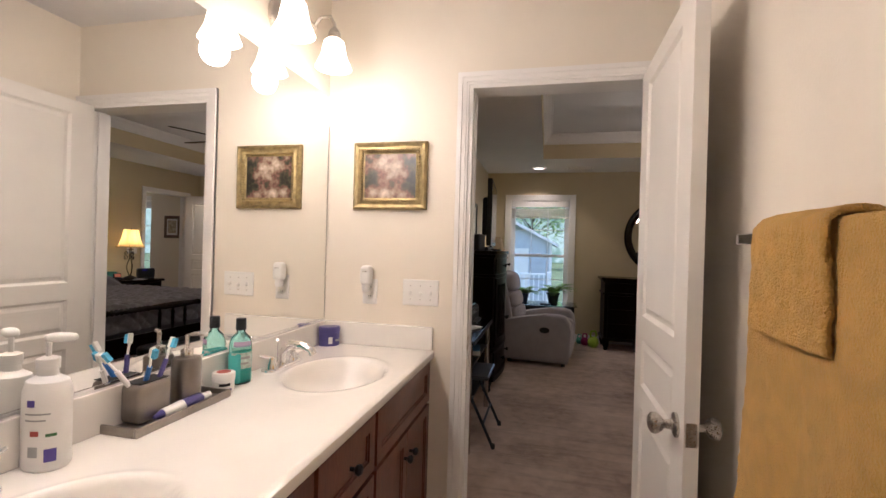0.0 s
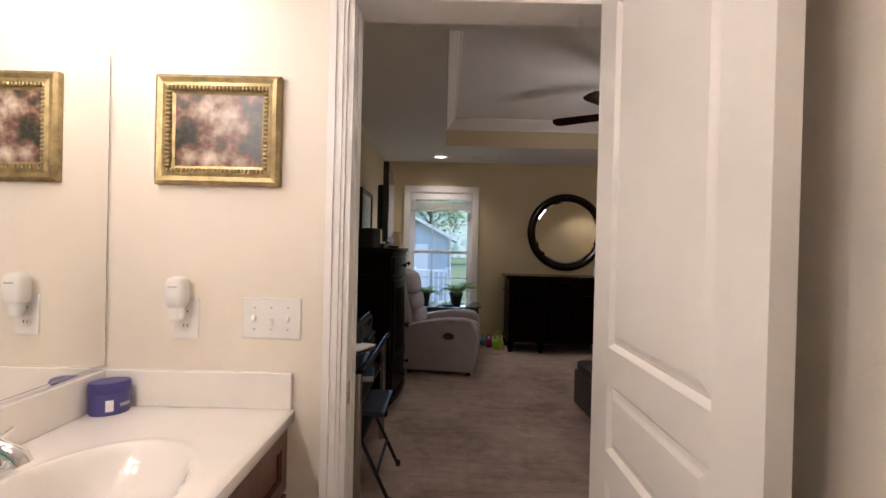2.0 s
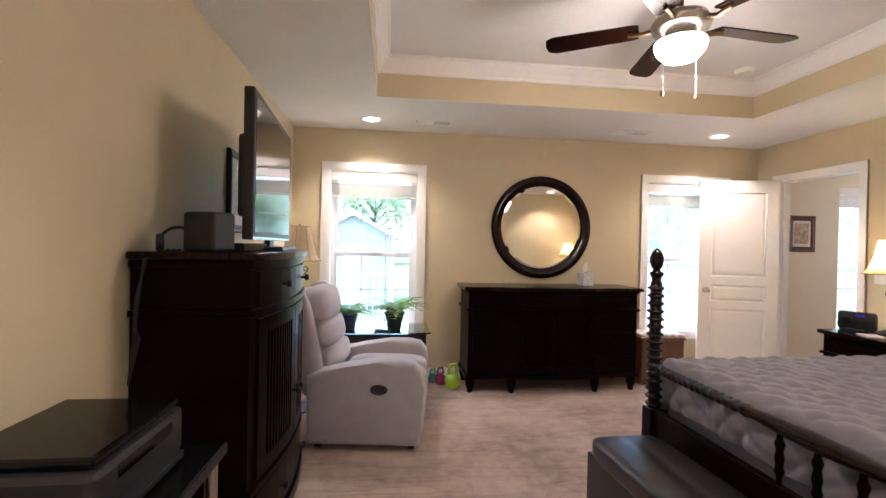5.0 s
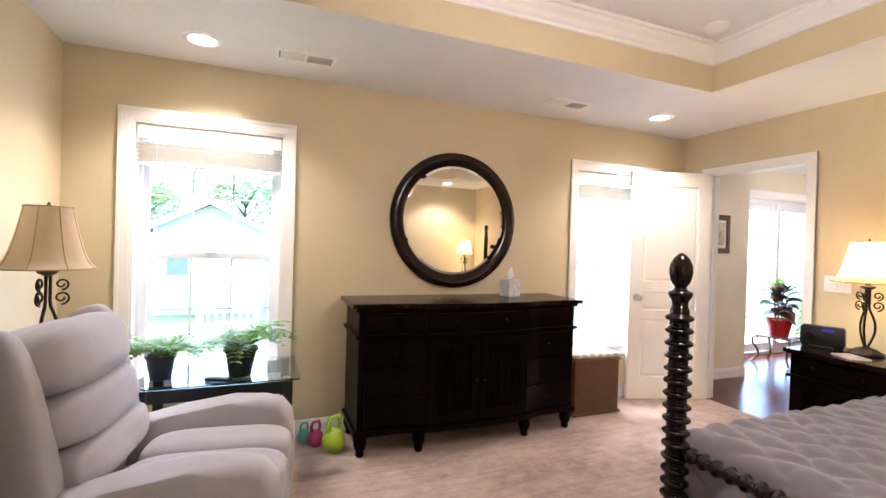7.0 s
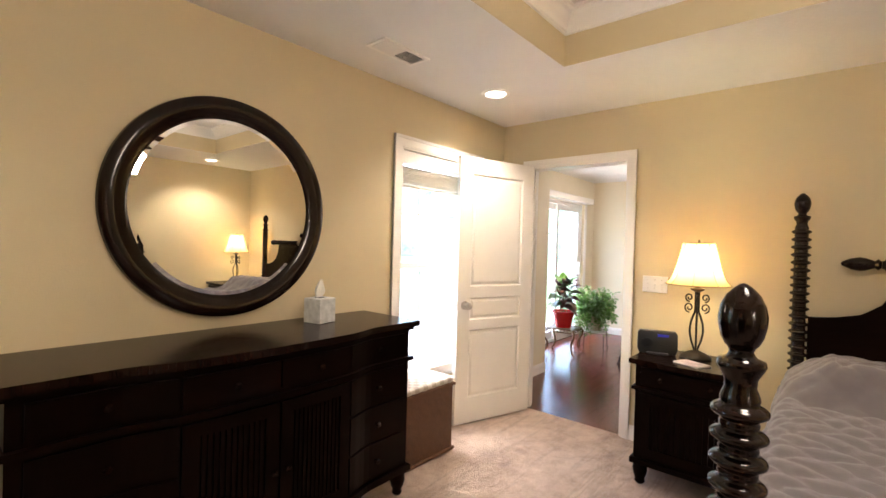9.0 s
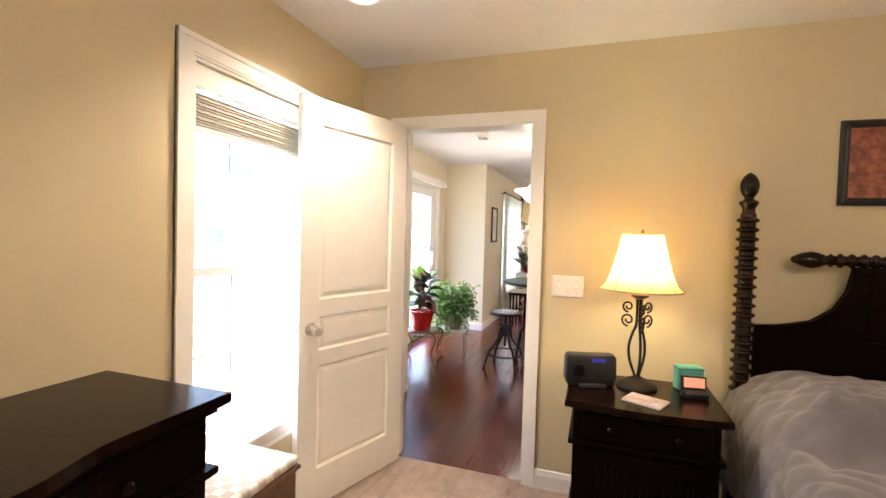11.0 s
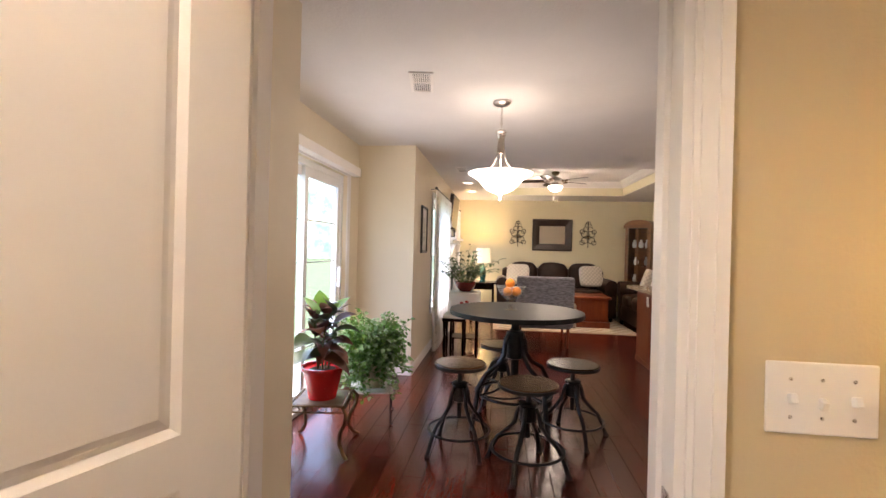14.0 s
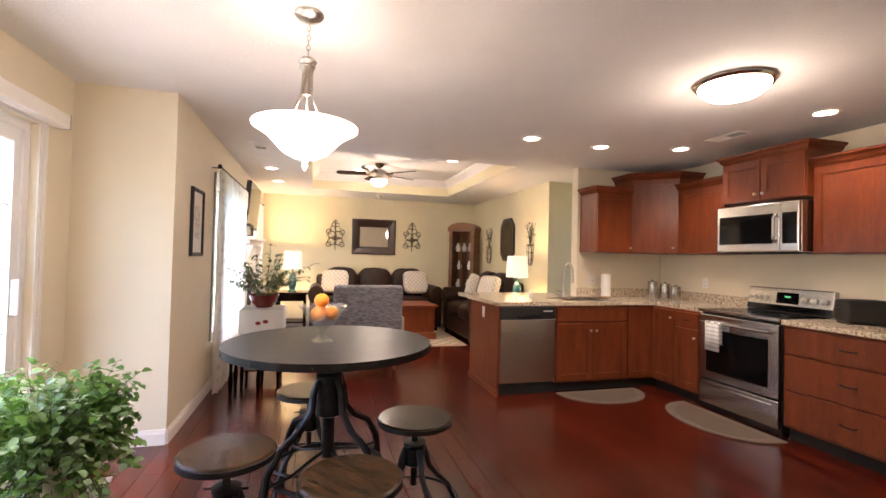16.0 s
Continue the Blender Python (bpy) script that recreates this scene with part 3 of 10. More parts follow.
ring_moulding("crown_moulding_living", KX0 + 0.004, KX1 - 0.004, KY0 + 0.004, KY1 - 0.004, TRAY, CROWN, TRIM, "white crown moulding round the living room tray")
baseboard("baseboard_kitchen", [(EX + 0.12, HY, NX0, HY, 0, -1), (NX0, HY, NX0, NY, 1, 0), (NX1, HY, NX1, NY, -1, 0), (NX0, NY, SL[0] - 0.06, NY, 0, -1), (SL[1] + 0.06, NY, NX1, NY, 0, -1), (NX1, HY, LX, HY, 0, -1), (LX, LY, LX, HY, -1, 0)])

# casings


def casing(name, a0, a1, z0, z1, wall, axis, out, width=0.075, sill=False):
    """Moulded trim round an opening from a0 to a1 along x or y, on the face at 'wall', proud by 'out' (signed)."""
    bm = bmesh.new()
    s = 1 if out > 0 else -1
    for w0, w1, t in ((0.0, width, 0.010), (0.010, width - 0.006, 0.014), (0.022, width - 0.018, 0.011), (width - 0.02, width, 0.019)):
        rects = [(a0 - w1, a0 - w0, z0, z1 + w1), (a1 + w0, a1 + w1, z0, z1 + w1), (a0 - w0, a1 + w0, z1 + w0, z1 + w1)]
        if sill:
            rects.append((a0 - w0, a1 + w0, z0 - w1, z0 - w0))
            rects[0] = (a0 - w1, a0 - w0, z0 - w1, z1 + w1)
            rects[1] = (a1 + w0, a1 + w1, z0 - w1, z1 + w1)
        for u0, u1, v0, v1 in rects:
            d0, d1 = sorted((wall, wall + s * t))
            if axis == "x":
                box(bm, u0, u1, d0, d1, v0, v1)
            else:
                box(bm, d0, d1, u0, u1, v0, v1)
    return structure(name, bm, TRIM, "white moulded casing round an opening")


casing("door_casing_bath", OPEN0, OPEN1, 0, OPENZ, BY1, "x", -1, 0.049)
casing("door_casing_bath_bedside", OPEN0, OPEN1, 0, OPENZ, SY + 0.06, "x", 1)
casing("door_casing_bed", DOOR[0], DOOR[1], 0, DOOR[3], EX, "y", -1, 0.055)
casing("door_casing_kitchen", DOOR[0], DOOR[1], 0, DOOR[3], EX + 0.12, "y", 1)
casing("window_casing_a", W1[0], W1[1], W1[2], W1[3], WY, "x", -1, 0.075, True)
casing("window_casing_b", W2[0], W2[1], W2[2], W2[3], WY, "x", -1, 0.075, True)
casing("window_casing_c", LW[0][0], LW[0][1], LW[0][2], LW[0][3], HY, "x", -1, 0.07, True)
casing("window_casing_d", LW[1][0], LW[1][1], LW[1][2], LW[1][3], HY, "x", -1, 0.07, True)
bm = bmesh.new()
for x0, x1 in ((OPEN0 - 0.001, OPEN0 + 0.016), (OPEN1 - 0.016, OPEN1 + 0.001)):
    box(bm, x0, x1, BY1 - 0.003, SY + 0.063, 0, OPENZ)
    xs = x0 + 0.016 if x0 < 0 else x0 - 0.011
    box(bm, xs, xs + (0.004 if x0 < 0 else 0.011), BY1 + 0.05, BY1 + 0.085, 0, OPENZ - 0.01)
box(bm, OPEN0 + 0.016, OPEN1 - 0.016, BY1 - 0.003, SY + 0.063, OPENZ - 0.016, OPENZ + 0.001)
structure("door_jamb_bath", bm, TRIM, "white painted jamb of the bathroom doorway")
bm = bmesh.new()
for y0, y1 in ((DOOR[0] - 0.001, DOOR[0] + 0.016), (DOOR[1] - 0.016, DOOR[1] + 0.001)):
    box(bm, EX - 0.003, EX + 0.123, y0, y1, 0, DOOR[3])
    ys = y0 + 0.016 if y0 < 5.7 else y0 - 0.011
    box(bm, EX + 0.05, EX + 0.085, ys, ys + 0.011, 0, DOOR[3] - 0.01)
box(bm, EX - 0.003, EX + 0.123, DOOR[0] + 0.016, DOOR[1] - 0.016, DOOR[3] - 0.016, DOOR[3] + 0.001)
structure("door_jamb_bed", bm, TRIM, "white painted jamb of the bedroom doorway")


def strike(at, axis):
    bm = bx(-0.0015, 0.0015, -0.014, 0.014, -0.03, 0.03, 0.001) if axis == "x" else bx(-0.014, 0.014, -0.0015, 0.0015, -0.03, 0.03, 0.001)
    o = part("strike_plate", bm, NICKEL)
    o.location = at
    tagged(o, "brushed nickel strike plate on the white door jamb", "strike plate")


strike((OPEN0 + 0.017, BY1 + 0.025, 0.87), "x")
strike((EX + 0.03, DOOR[0] + 0.017, 0.92), "y")

# outdoors
GRASS = mat("lawn", (0.10, 0.14, 0.06), 0.95, vary=0.3, scale=2, bump=0.5, bscale=40)
structure("ground", bx(-300, 300, -200, 400, -0.7, -0.6), GRASS, "green mown lawn behind the house")

# ---- ceiling lights, vents and lamps of the ceilings ----


def can_light(at, power, colour=SOFT, spot=125):
    x, y, z = at
    e = thing("recessed_light", "round white recessed ceiling light, switched on", "recessed light", at, 0, "recessed ceiling lights")
    part("trim_ring", lathe([(0.098, 0), (0.098, -0.004), (0.09, -0.009), (0.075, -0.010), (0.068, -0.004), (0.066, -0.0005)], 32), TRIM, e, "", True)
    part("lens", lathe([(0.064, -0.001), (0.064, -0.004), (0.04, -0.006), (0.0, -0.007)], 28), CAN_LIT, e, "glowing white lens", True)
    lamp("can_lamp", "SPOT", (x, y, z - 0.03), power, colour, 0.06, (x, y, 0), spot=spot)
    return e


BED_CAN, KIT_CAN = 8.0, 5.0
for p in ((-0.115, 6.04), (3.18, 6.0), (-0.115, 2.25), (3.18, 2.25)):
    can_light((*p, BED_C), BED_CAN)
for p in ((8.06, 3.75), (8.10, 3.0), (7.9, 2.25), (6.70, 2.13)):
    can_light((*p, KIT_C), 3.4)
for p in ((10.54, 6.2), (11.6, 6.2)):
    can_light((*p, KIT_C), KIT_CAN)
for p in ((10.0, 5.2), (10.4, 3.8), (11.6, 5.0)):
    can_light((*p, TRAY), KIT_CAN)


def vent(at, rz, size=(0.30, 0.11)):
    """A ceiling register: frame and slats in two banks."""
    e = thing("ceiling_vent", "white louvred ceiling air register", "vent", at, rz, "ceiling vents")
    a, b = size[0] / 2, size[1] / 2
    bm = bmesh.new()
    for r in ((-a - 0.02, a + 0.02, -b - 0.02, -b), (-a - 0.02, a + 0.02, b, b + 0.02), (-a - 0.02, -a, -b, b), (a, a + 0.02, -b, b), (-0.006, 0.006, -b, b)):
        box(bm, *r, -0.008, 0)
    part("frame", bm, TRIM, e)
    part("backing", bx(-a, a, -b, b, -0.002, -0.0005), BLACK_MATT, e, "dark duct opening")
    for k in range(8):
        y = -b + (k + 0.5) * 2 * b / 8
        for s in (-1, 1):
            bm = moved(bx(-a / 2 + 0.006, a / 2 - 0.006, -0.006, 0.006, -0.0007, 0.0007), pose(0, 0, 0, 35 * s, 0, 0))
            o = part("slat", bm, TRIM, e)
            o.location = (s * a / 2, y, -0.006)


vent((0.43, 6.04, BED_C), 0)
vent((2.31, 6.05, BED_C), 0)
vent((6.08, 6.19, KIT_C), 8)
vent((7.41, 2.22, KIT_C), 0)
vent((9.3, 6.2, KIT_C), 0)


def smoke_alarm(at):
    e = thing("smoke_detector", "round white smoke detector on the ceiling", "smoke detector", at)
    part("base", lathe([(0.07, 0), (0.07, -0.012)], 28), PLATE, e, "", True)
    part("cover", lathe([(0.062, -0.012), (0.06, -0.03), (0.045, -0.042), (0.0, -0.044)], 28), PLATE, e, "", True)
    part("button", lathe([(0.012, -0.044), (0.012, -0.047), (0.0, -0.047)], 16, (0.025, 0, 0)), PLATE, e)


smoke_alarm((2.74, 5.19, TRAY))


def ceiling_fan(at, drop, bladelen, turn, lit=True, blade=ESPRESSO_TOP):
    x, y, z = at
    e = thing("ceiling_fan", "bronze ceiling fan with dark blades and a lit bowl light", "ceiling fan", at, turn)
    part("canopy", lathe([(0.065, 0), (0.068, -0.015), (0.05, -0.05), (0.02, -0.065), (0.014, -0.07)], 28), BRONZE, e, "", True)
    part("rod", lathe([(0.012, -0.06), (0.012, -drop)], 12), BRONZE, e, "", True)
    part("motor", lathe([(0.02, -drop + 0.05), (0.06, -drop + 0.04), (0.12, -drop + 0.01), (0.14, -drop - 0.02), (0.13, -drop - 0.05), (0.08, -drop - 0.075), (0.06, -drop - 0.09)], 36), NICKEL, e, "brushed bronze motor housing", True)
    part("light_fitter", lathe([(0.07, -drop - 0.085), (0.10, -drop - 0.10), (0.115, -drop - 0.115)], 36), NICKEL, e, "", True)
    part("bowl", lathe([(0.118, -drop - 0.11), (0.120, -drop - 0.125), (0.11, -drop - 0.155), (0.08, -drop - 0.19), (0.03, -drop - 0.207), (0, -drop - 0.21)], 36), FROST_LIT if lit else FROST_PEND, e, "glowing frosted glass bowl", True)
    for k in range(5):
        a = 72 * k
        arm = tube([(0.12, 0, -drop - 0.03), (0.17, 0.01, -drop - 0.045), (0.24, 0, -drop - 0.035)], 0.012, 8)
        o = part("blade_arm", arm, BRONZE, e, "", True)
        o.rotation_euler = (0, 0, radians(a))
        pts = [(0.19, -0.05), (0.22, -0.058), (bladelen - 0.05, -0.068), (bladelen - 0.01, -0.05), (bladelen, 0), (bladelen - 0.01, 0.05), (bladelen - 0.05, 0.068), (0.22, 0.058), (0.19, 0.05)]
        b = prism(pts, -0.004, 0.004)
        moved(b, pose(0, 0, -drop - 0.025, 11, 0, 0))
        o = part("blade", b, blade, e, "dark stained fan blade")
        o.rotation_euler = (0, 0, radians(a))
    for s in (-1, 1):
        part("pull_chain", tube([(0.09 * s, 0.0, -drop - 0.1), (0.095 * s, 0, -drop - 0.35)], 0.0018, 6), NICKEL, e)
        part("chain_pull", lathe([(0.002, 0), (0.008, -0.01), (0.009, -0.025), (0.0, -0.034)], 12, (0.095 * s, 0, -drop - 0.35)), BRONZE, e, "", True)
    lamp("fan_lamp", "POINT", (x, y, z - drop - 0.32), 4.2, SOFT, 0.16)
    return e


ceiling_fan((1.47, 4.1, TRAY), 0.26, 0.66, 5)
ceiling_fan((11.0, 4.75, TRAY), 0.13, 0.62, 10)


def bell_light(yc, power):
    """Bath bar light with frosted bell shades above the mirror."""
    e = thing("vanity_light", "brushed nickel vanity light with glowing frosted bell shades", "wall light", (BX0, yc, 2.12))
    part("wall_plate", lathe([(0.075, 0.0), (0.075, 0.012), (0.06, 0.025), (0.02, 0.03)], 28, axis="x"), NICKEL, e, "", True)
    part("bar", tube([(0.06, -0.16, 0.04), (0.06, -0.08, 0.05), (0.06, 0, 0.03), (0.06, 0.08, 0.05), (0.06, 0.16, 0.04)], 0.008, 10), NICKEL, e, "", True)
    for y in (-0.145, 0.145):
        arm = tube([(0.06, y, 0.04), (0.09, y, 0.075), (0.13, y, 0.075), (0.15, y, 0.04), (0.15, y, 0.01)], 0.007, 10)
        part("arm", arm, NICKEL, e, "", True)
        part("socket_cup", lathe([(0.012, 0.03), (0.022, 0.018), (0.028, -0.012), (0.022, -0.02)], 20, (0.15, y, -0.005)), NICKEL, e, "", True)
        part("shade", lathe([(0.024, -0.018), (0.04, -0.03), (0.046, -0.06), (0.052, -0.09), (0.068, -0.125), (0.072, -0.135), (0.066, -0.132), (0.045, -0.09), (0.0, -0.06)], 28, (0.15, y, 0)), FROST_LIT, e, "glowing frosted glass bell shade", True)
        lamp("vanity_lamp", "POINT", (BX0 + 0.17, yc + y, 1.95), power, (1.0, 0.88, 0.75), 0.05)


bell_light(1.255, 0.9)
bell_light(0.33, 3.3)


def pendant(at):
    x, y, z = at
    e = thing("pendant_light", "brushed nickel pendant with a glowing frosted glass bowl", "pendant light", at)
    part("canopy", lathe([(0.065, 0), (0.066, -0.012), (0.05, -0.028), (0.012, -0.036)], 28), NICKEL, e, "", True)
    for k in range(7):
        link = tube([(0.008 * math.cos(a), 0, 0.014 * math.sin(a)) for a in [2 * math.pi * i / 10 for i in range(11)]], 0.002, 5)
        o = part("chain_link", link, NICKEL, e)
        o.location, o.rotation_euler = (0, 0, -0.048 - 0.022 * k), (0, 0, radians(90 * (k % 2)))
    part("hub", lathe([(0.008, -0.2), (0.03, -0.21), (0.042, -0.225), (0.03, -0.24), (0.036, -0.25), (0.028, -0.26), (0.022, -0.30), (0.02, -0.38)], 24), NICKEL, e, "", True)
    for k in range(3):
        a = 2 * math.pi * k / 3
        pts = [(0.02, -0.28), (0.028, -0.38), (0.06, -0.46), (0.12, -0.523)]
        part("stay", tube([(r * math.cos(a), r * math.sin(a), h) for r, h in pts], 0.006, 8), NICKEL, e, "", True)
    part("bowl", lathe([(0.218, -0.520), (0.235, -0.523), (0.234, -0.532), (0.205, -0.548), (0.165, -0.576), (0.132, -0.612), (0.10, -0.645), (0.055, -0.668), (0.0, -0.674)], 48), FROST_PEND, e, "glowing frosted glass bowl", True)
    part("finial", lathe([(0.03, -0.669), (0.032, -0.679), (0.014, -0.694), (0.018, -0.706), (0.006, -0.724), (0, -0.726)], 20), NICKEL, e, "", True)
    lamp("pendant_lamp", "POINT", (x, y, z - 0.47), 0.8, SOFT, 0.09)
    lamp("pendant_lamp", "POINT", (x, y, z - 0.84), 2.6, SOFT, 0.1)


pendant((6.5, 5.667, KIT_C))


def flush_light(at):
    x, y, z = at
    e = thing("flush_ceiling_light", "round nickel flush ceiling light with a glowing dome", "ceiling light", at)
    part("base_ring", lathe([(0.215, 0), (0.22, -0.015), (0.205, -0.03), (0.19, -0.03)], 48), STEEL_UP, e, "", True)
    part("dome", lathe([(0.195, -0.025), (0.185, -0.05), (0.14, -0.085), (0.07, -0.10), (0, -0.104)], 48), FROST_LIT, e, "glowing frosted glass dome", True)
    part("finial", lathe([(0.016, -0.1), (0.016, -0.112), (0.006, -0.122), (0, -0.124)], 16), NICKEL, e, "", True)
    lamp("flush_lamp", "POINT", (x, y, z - 0.36), 1.4, SOFT, 0.15)


flush_light((6.49, 3.2, KIT_C))

# ---- doors and windows ----


def knob(e, at, side, axis="y"):
    """A round door knob with its rose; side is +1 or -1 along the axis."""
    prof = [(0.032, 0.0), (0.032, 0.006), (0.014, 0.012), (0.011, 0.03), (0.02, 0.038), (0.028, 0.05), (0.027, 0.062), (0.015, 0.07), (0.0, 0.071)]
    part("knob", lathe([(r, z * side) for r, z in prof], 24, at, axis=axis), NICKEL, e, "brushed nickel knob", True)


def panel_door(name, label, hinge, angle, width, height, side=1, kz=0.90):
    """A moulded door with three panels; it runs along +x from its hinge, then is turned."""
    e = tagged(thing(name, label, "door", (*hinge, 0.012), angle), kind="structure")
    t = 0.0175
    bands = [(0.0, 0.19), (0.71, 0.785), (0.955, 1.04), (1.895, height)]
    bm = bmesh.new()
    s = 0.115
    box(bm, 0, s, -t, t, 0, height)
    box(bm, width - s, width, -t, t, 0, height)
    for a, b in bands:
        box(bm, s, width - s, -t, t, a, b)
    box(bm, s, width - s, -0.006, 0.006, 0.1, height - 0.1)
    part("door_leaf", bm, DOOR_PAINT, e)
    for (a, b), (c, d) in zip(bands, bands[1:]):
        for sg in (-1, 1):
            bm = bmesh.new()
            lo, hi = (b, c)
            steps = [(0.0, t), (0.012, t - 0.010), (0.022, t - 0.008), (0.034, t - 0.0035), (0.05, t - 0.003)]
            rings = [[bm.verts.new(p) for p in ((s + i, sg * h, lo + i), (width - s - i, sg * h, lo + i), (width - s - i, sg * h, hi - i), (s + i, sg * h, hi - i))] for i, h in steps]
            for p, q in zip(rings, rings[1:]):
                for k in range(4):
                    bm.faces.new((p[k], p[(k + 1) % 4], q[(k + 1) % 4], q[k]))
            bm.faces.new(rings[-1])
            part("door_panel", bm, DOOR_PAINT, e)
    for sg in (-1, 1):
        knob(e, (width - 0.065, sg * t, kz), sg)
    part("latch_plate", bx(width, width + 0.0015, -0.0125, 0.0125, kz - 0.03, kz + 0.03), NICKEL, e, "nickel latch plate")
    part("latch_bolt", bx(width + 0.0015, width + 0.010, -0.006, 0.006, kz - 0.01, kz + 0.01, 0.002), NICKEL, e)
    for z in (0.2, 1.0, 1.8):
        part("hinge", lathe([(0.006, -0.045), (0.006, 0.045)], 10, (-0.004, side * 0.018, z)), NICKEL, e, "", True)
    return e


panel_door("door_bath", "white moulded panel door, open into the bathroom", (0.388, BY1 - 0.02), -90.5, 0.665, 1.96, kz=0.82)
panel_door("door_bed", "white moulded panel door, open into the bedroom beside the window", (EX - 0.02, 6.125), 162.7, 0.738, 2.02, -1)


def window(name, hole, y, depth, blind=True):
    """A double-hung vinyl window with grilles, and its raised blind."""
    x0, x1, z0, z1 = hole
    e = tagged(thing(name, "white vinyl double-hung window with grilles and a raised blind", "window"), kind="structure")
    bm = bmesh.new()
    yb, yf = y + depth - 0.06, y + depth
    f = 0.035
    box(bm, x0, x0 + f, yb, yf, z0, z1)
    box(bm, x1 - f, x1, yb, yf, z0, z1)
    box(bm, x0 + f, x1 - f, yb, yf, z0, z0 + f)
    box(bm, x0 + f, x1 - f, yb, yf, z1 - f, z1)
    part("window_frame", bm, VINYL, e)
    bm = bmesh.new()
    box(bm, x0 - 0.0, x0 + 0.012, y - 0.002, yb, z0, z1)
    box(bm, x1 - 0.012, x1, y - 0.002, yb, z0, z1)
    box(bm, x0 + 0.012, x1 - 0.012, y - 0.002, yb, z1 - 0.012, z1)
    part("window_jamb", bm, TRIM, e)
    part("window_sill", bx(x0 - 0.02, x1 + 0.02, y - 0.03, yb, z0 - 0.012, z0 + 0.012, 0.004), TRIM, e)
    zm = (z0 + z1) / 2 - 0.03
    for k, (a, b, yo) in enumerate(((zm - 0.02, z1 - f, yb + 0.032), (z0 + f, zm + 0.02, yb + 0.006))):
        bm = bmesh.new()
        w = 0.035
        box(bm, x0 + f, x0 + f + w, yo, yo + 0.022, a, b)
        box(bm, x1 - f - w, x1 - f, yo, yo + 0.022, a, b)
        box(bm, x0 + f + w, x1 - f - w, yo, yo + 0.022, a, a + w)
        box(bm, x0 + f + w, x1 - f - w, yo, yo + 0.022, b - w, b)
        sash = part("sash", bm, VINYL, e)
        p = part("pane", bx(x0 + f + w, x1 - f - w, yo + 0.009, yo + 0.013, a + w, b - w), PANE, sash, "clear window glass")
        p.visible_shadow = False
        bm = bmesh.new()
        for i in (1, 2):
            xx = x0 + f + w + (x1 - x0 - 2 * f - 2 * w) * i / 3
            box(bm, xx - 0.006, xx + 0.006, yo + 0.014, yo + 0.018, a + w, b - w)
        for i in (1,):
            zz = a + w + (b - a - 2 * w) * i / 2
            box(bm, x0 + f + w, x1 - f - w, yo + 0.0145, yo + 0.0175, zz - 0.006, zz + 0.006)
        part("grille", bm, VINYL, sash)
    part("sash_lock", bx((x0 + x1) / 2 - 0.03, (x0 + x1) / 2 + 0.03, yb - 0.012, yb + 0.006, zm + 0.02, zm + 0.032, 0.004), VINYL, e)
    if blind:
        b = thing("window_blind", "beige slatted blind pulled up under the window head", "blind")
        part("head_rail", bx(x0 + 0.016, x1 - 0.016, y + 0.012, y + 0.055, z1 - 0.10, z1 - 0.014, 0.004), TRIM, b, "white head rail with valance")
        for k in range(14):
            zz = z1 - 0.125 - 0.0085 * k
            o = part("slat", bx(x0 + 0.02, x1 - 0.02, y + 0.012, y + 0.058, -0.0014, 0.0014), BLIND, b)
            o.location, o.rotation_euler = (0, 0, zz), (0, 0, radians(0.12 * math.sin(k * 2.1)))
        part("bottom_rail", bx(x0 + 0.018, x1 - 0.018, y + 0.014, y + 0.056, z1 - 0.262, z1 - 0.246, 0.003), BLIND, b)
        for xx in (x0 + 0.12, x1 - 0.12):
            part("cord", tube([(xx, y + 0.01, z1 - 0.1), (xx, y + 0.01, z1 - 0.26)], 0.0012, 5), PAPER, b)
    return e


window("window_1", W1, WY, 0.14)
window("window_2", W2, WY, 0.14)
window("window_3", LW[0], HY, 0.14, False)
window("window_4", LW[1], HY, 0.14, False)


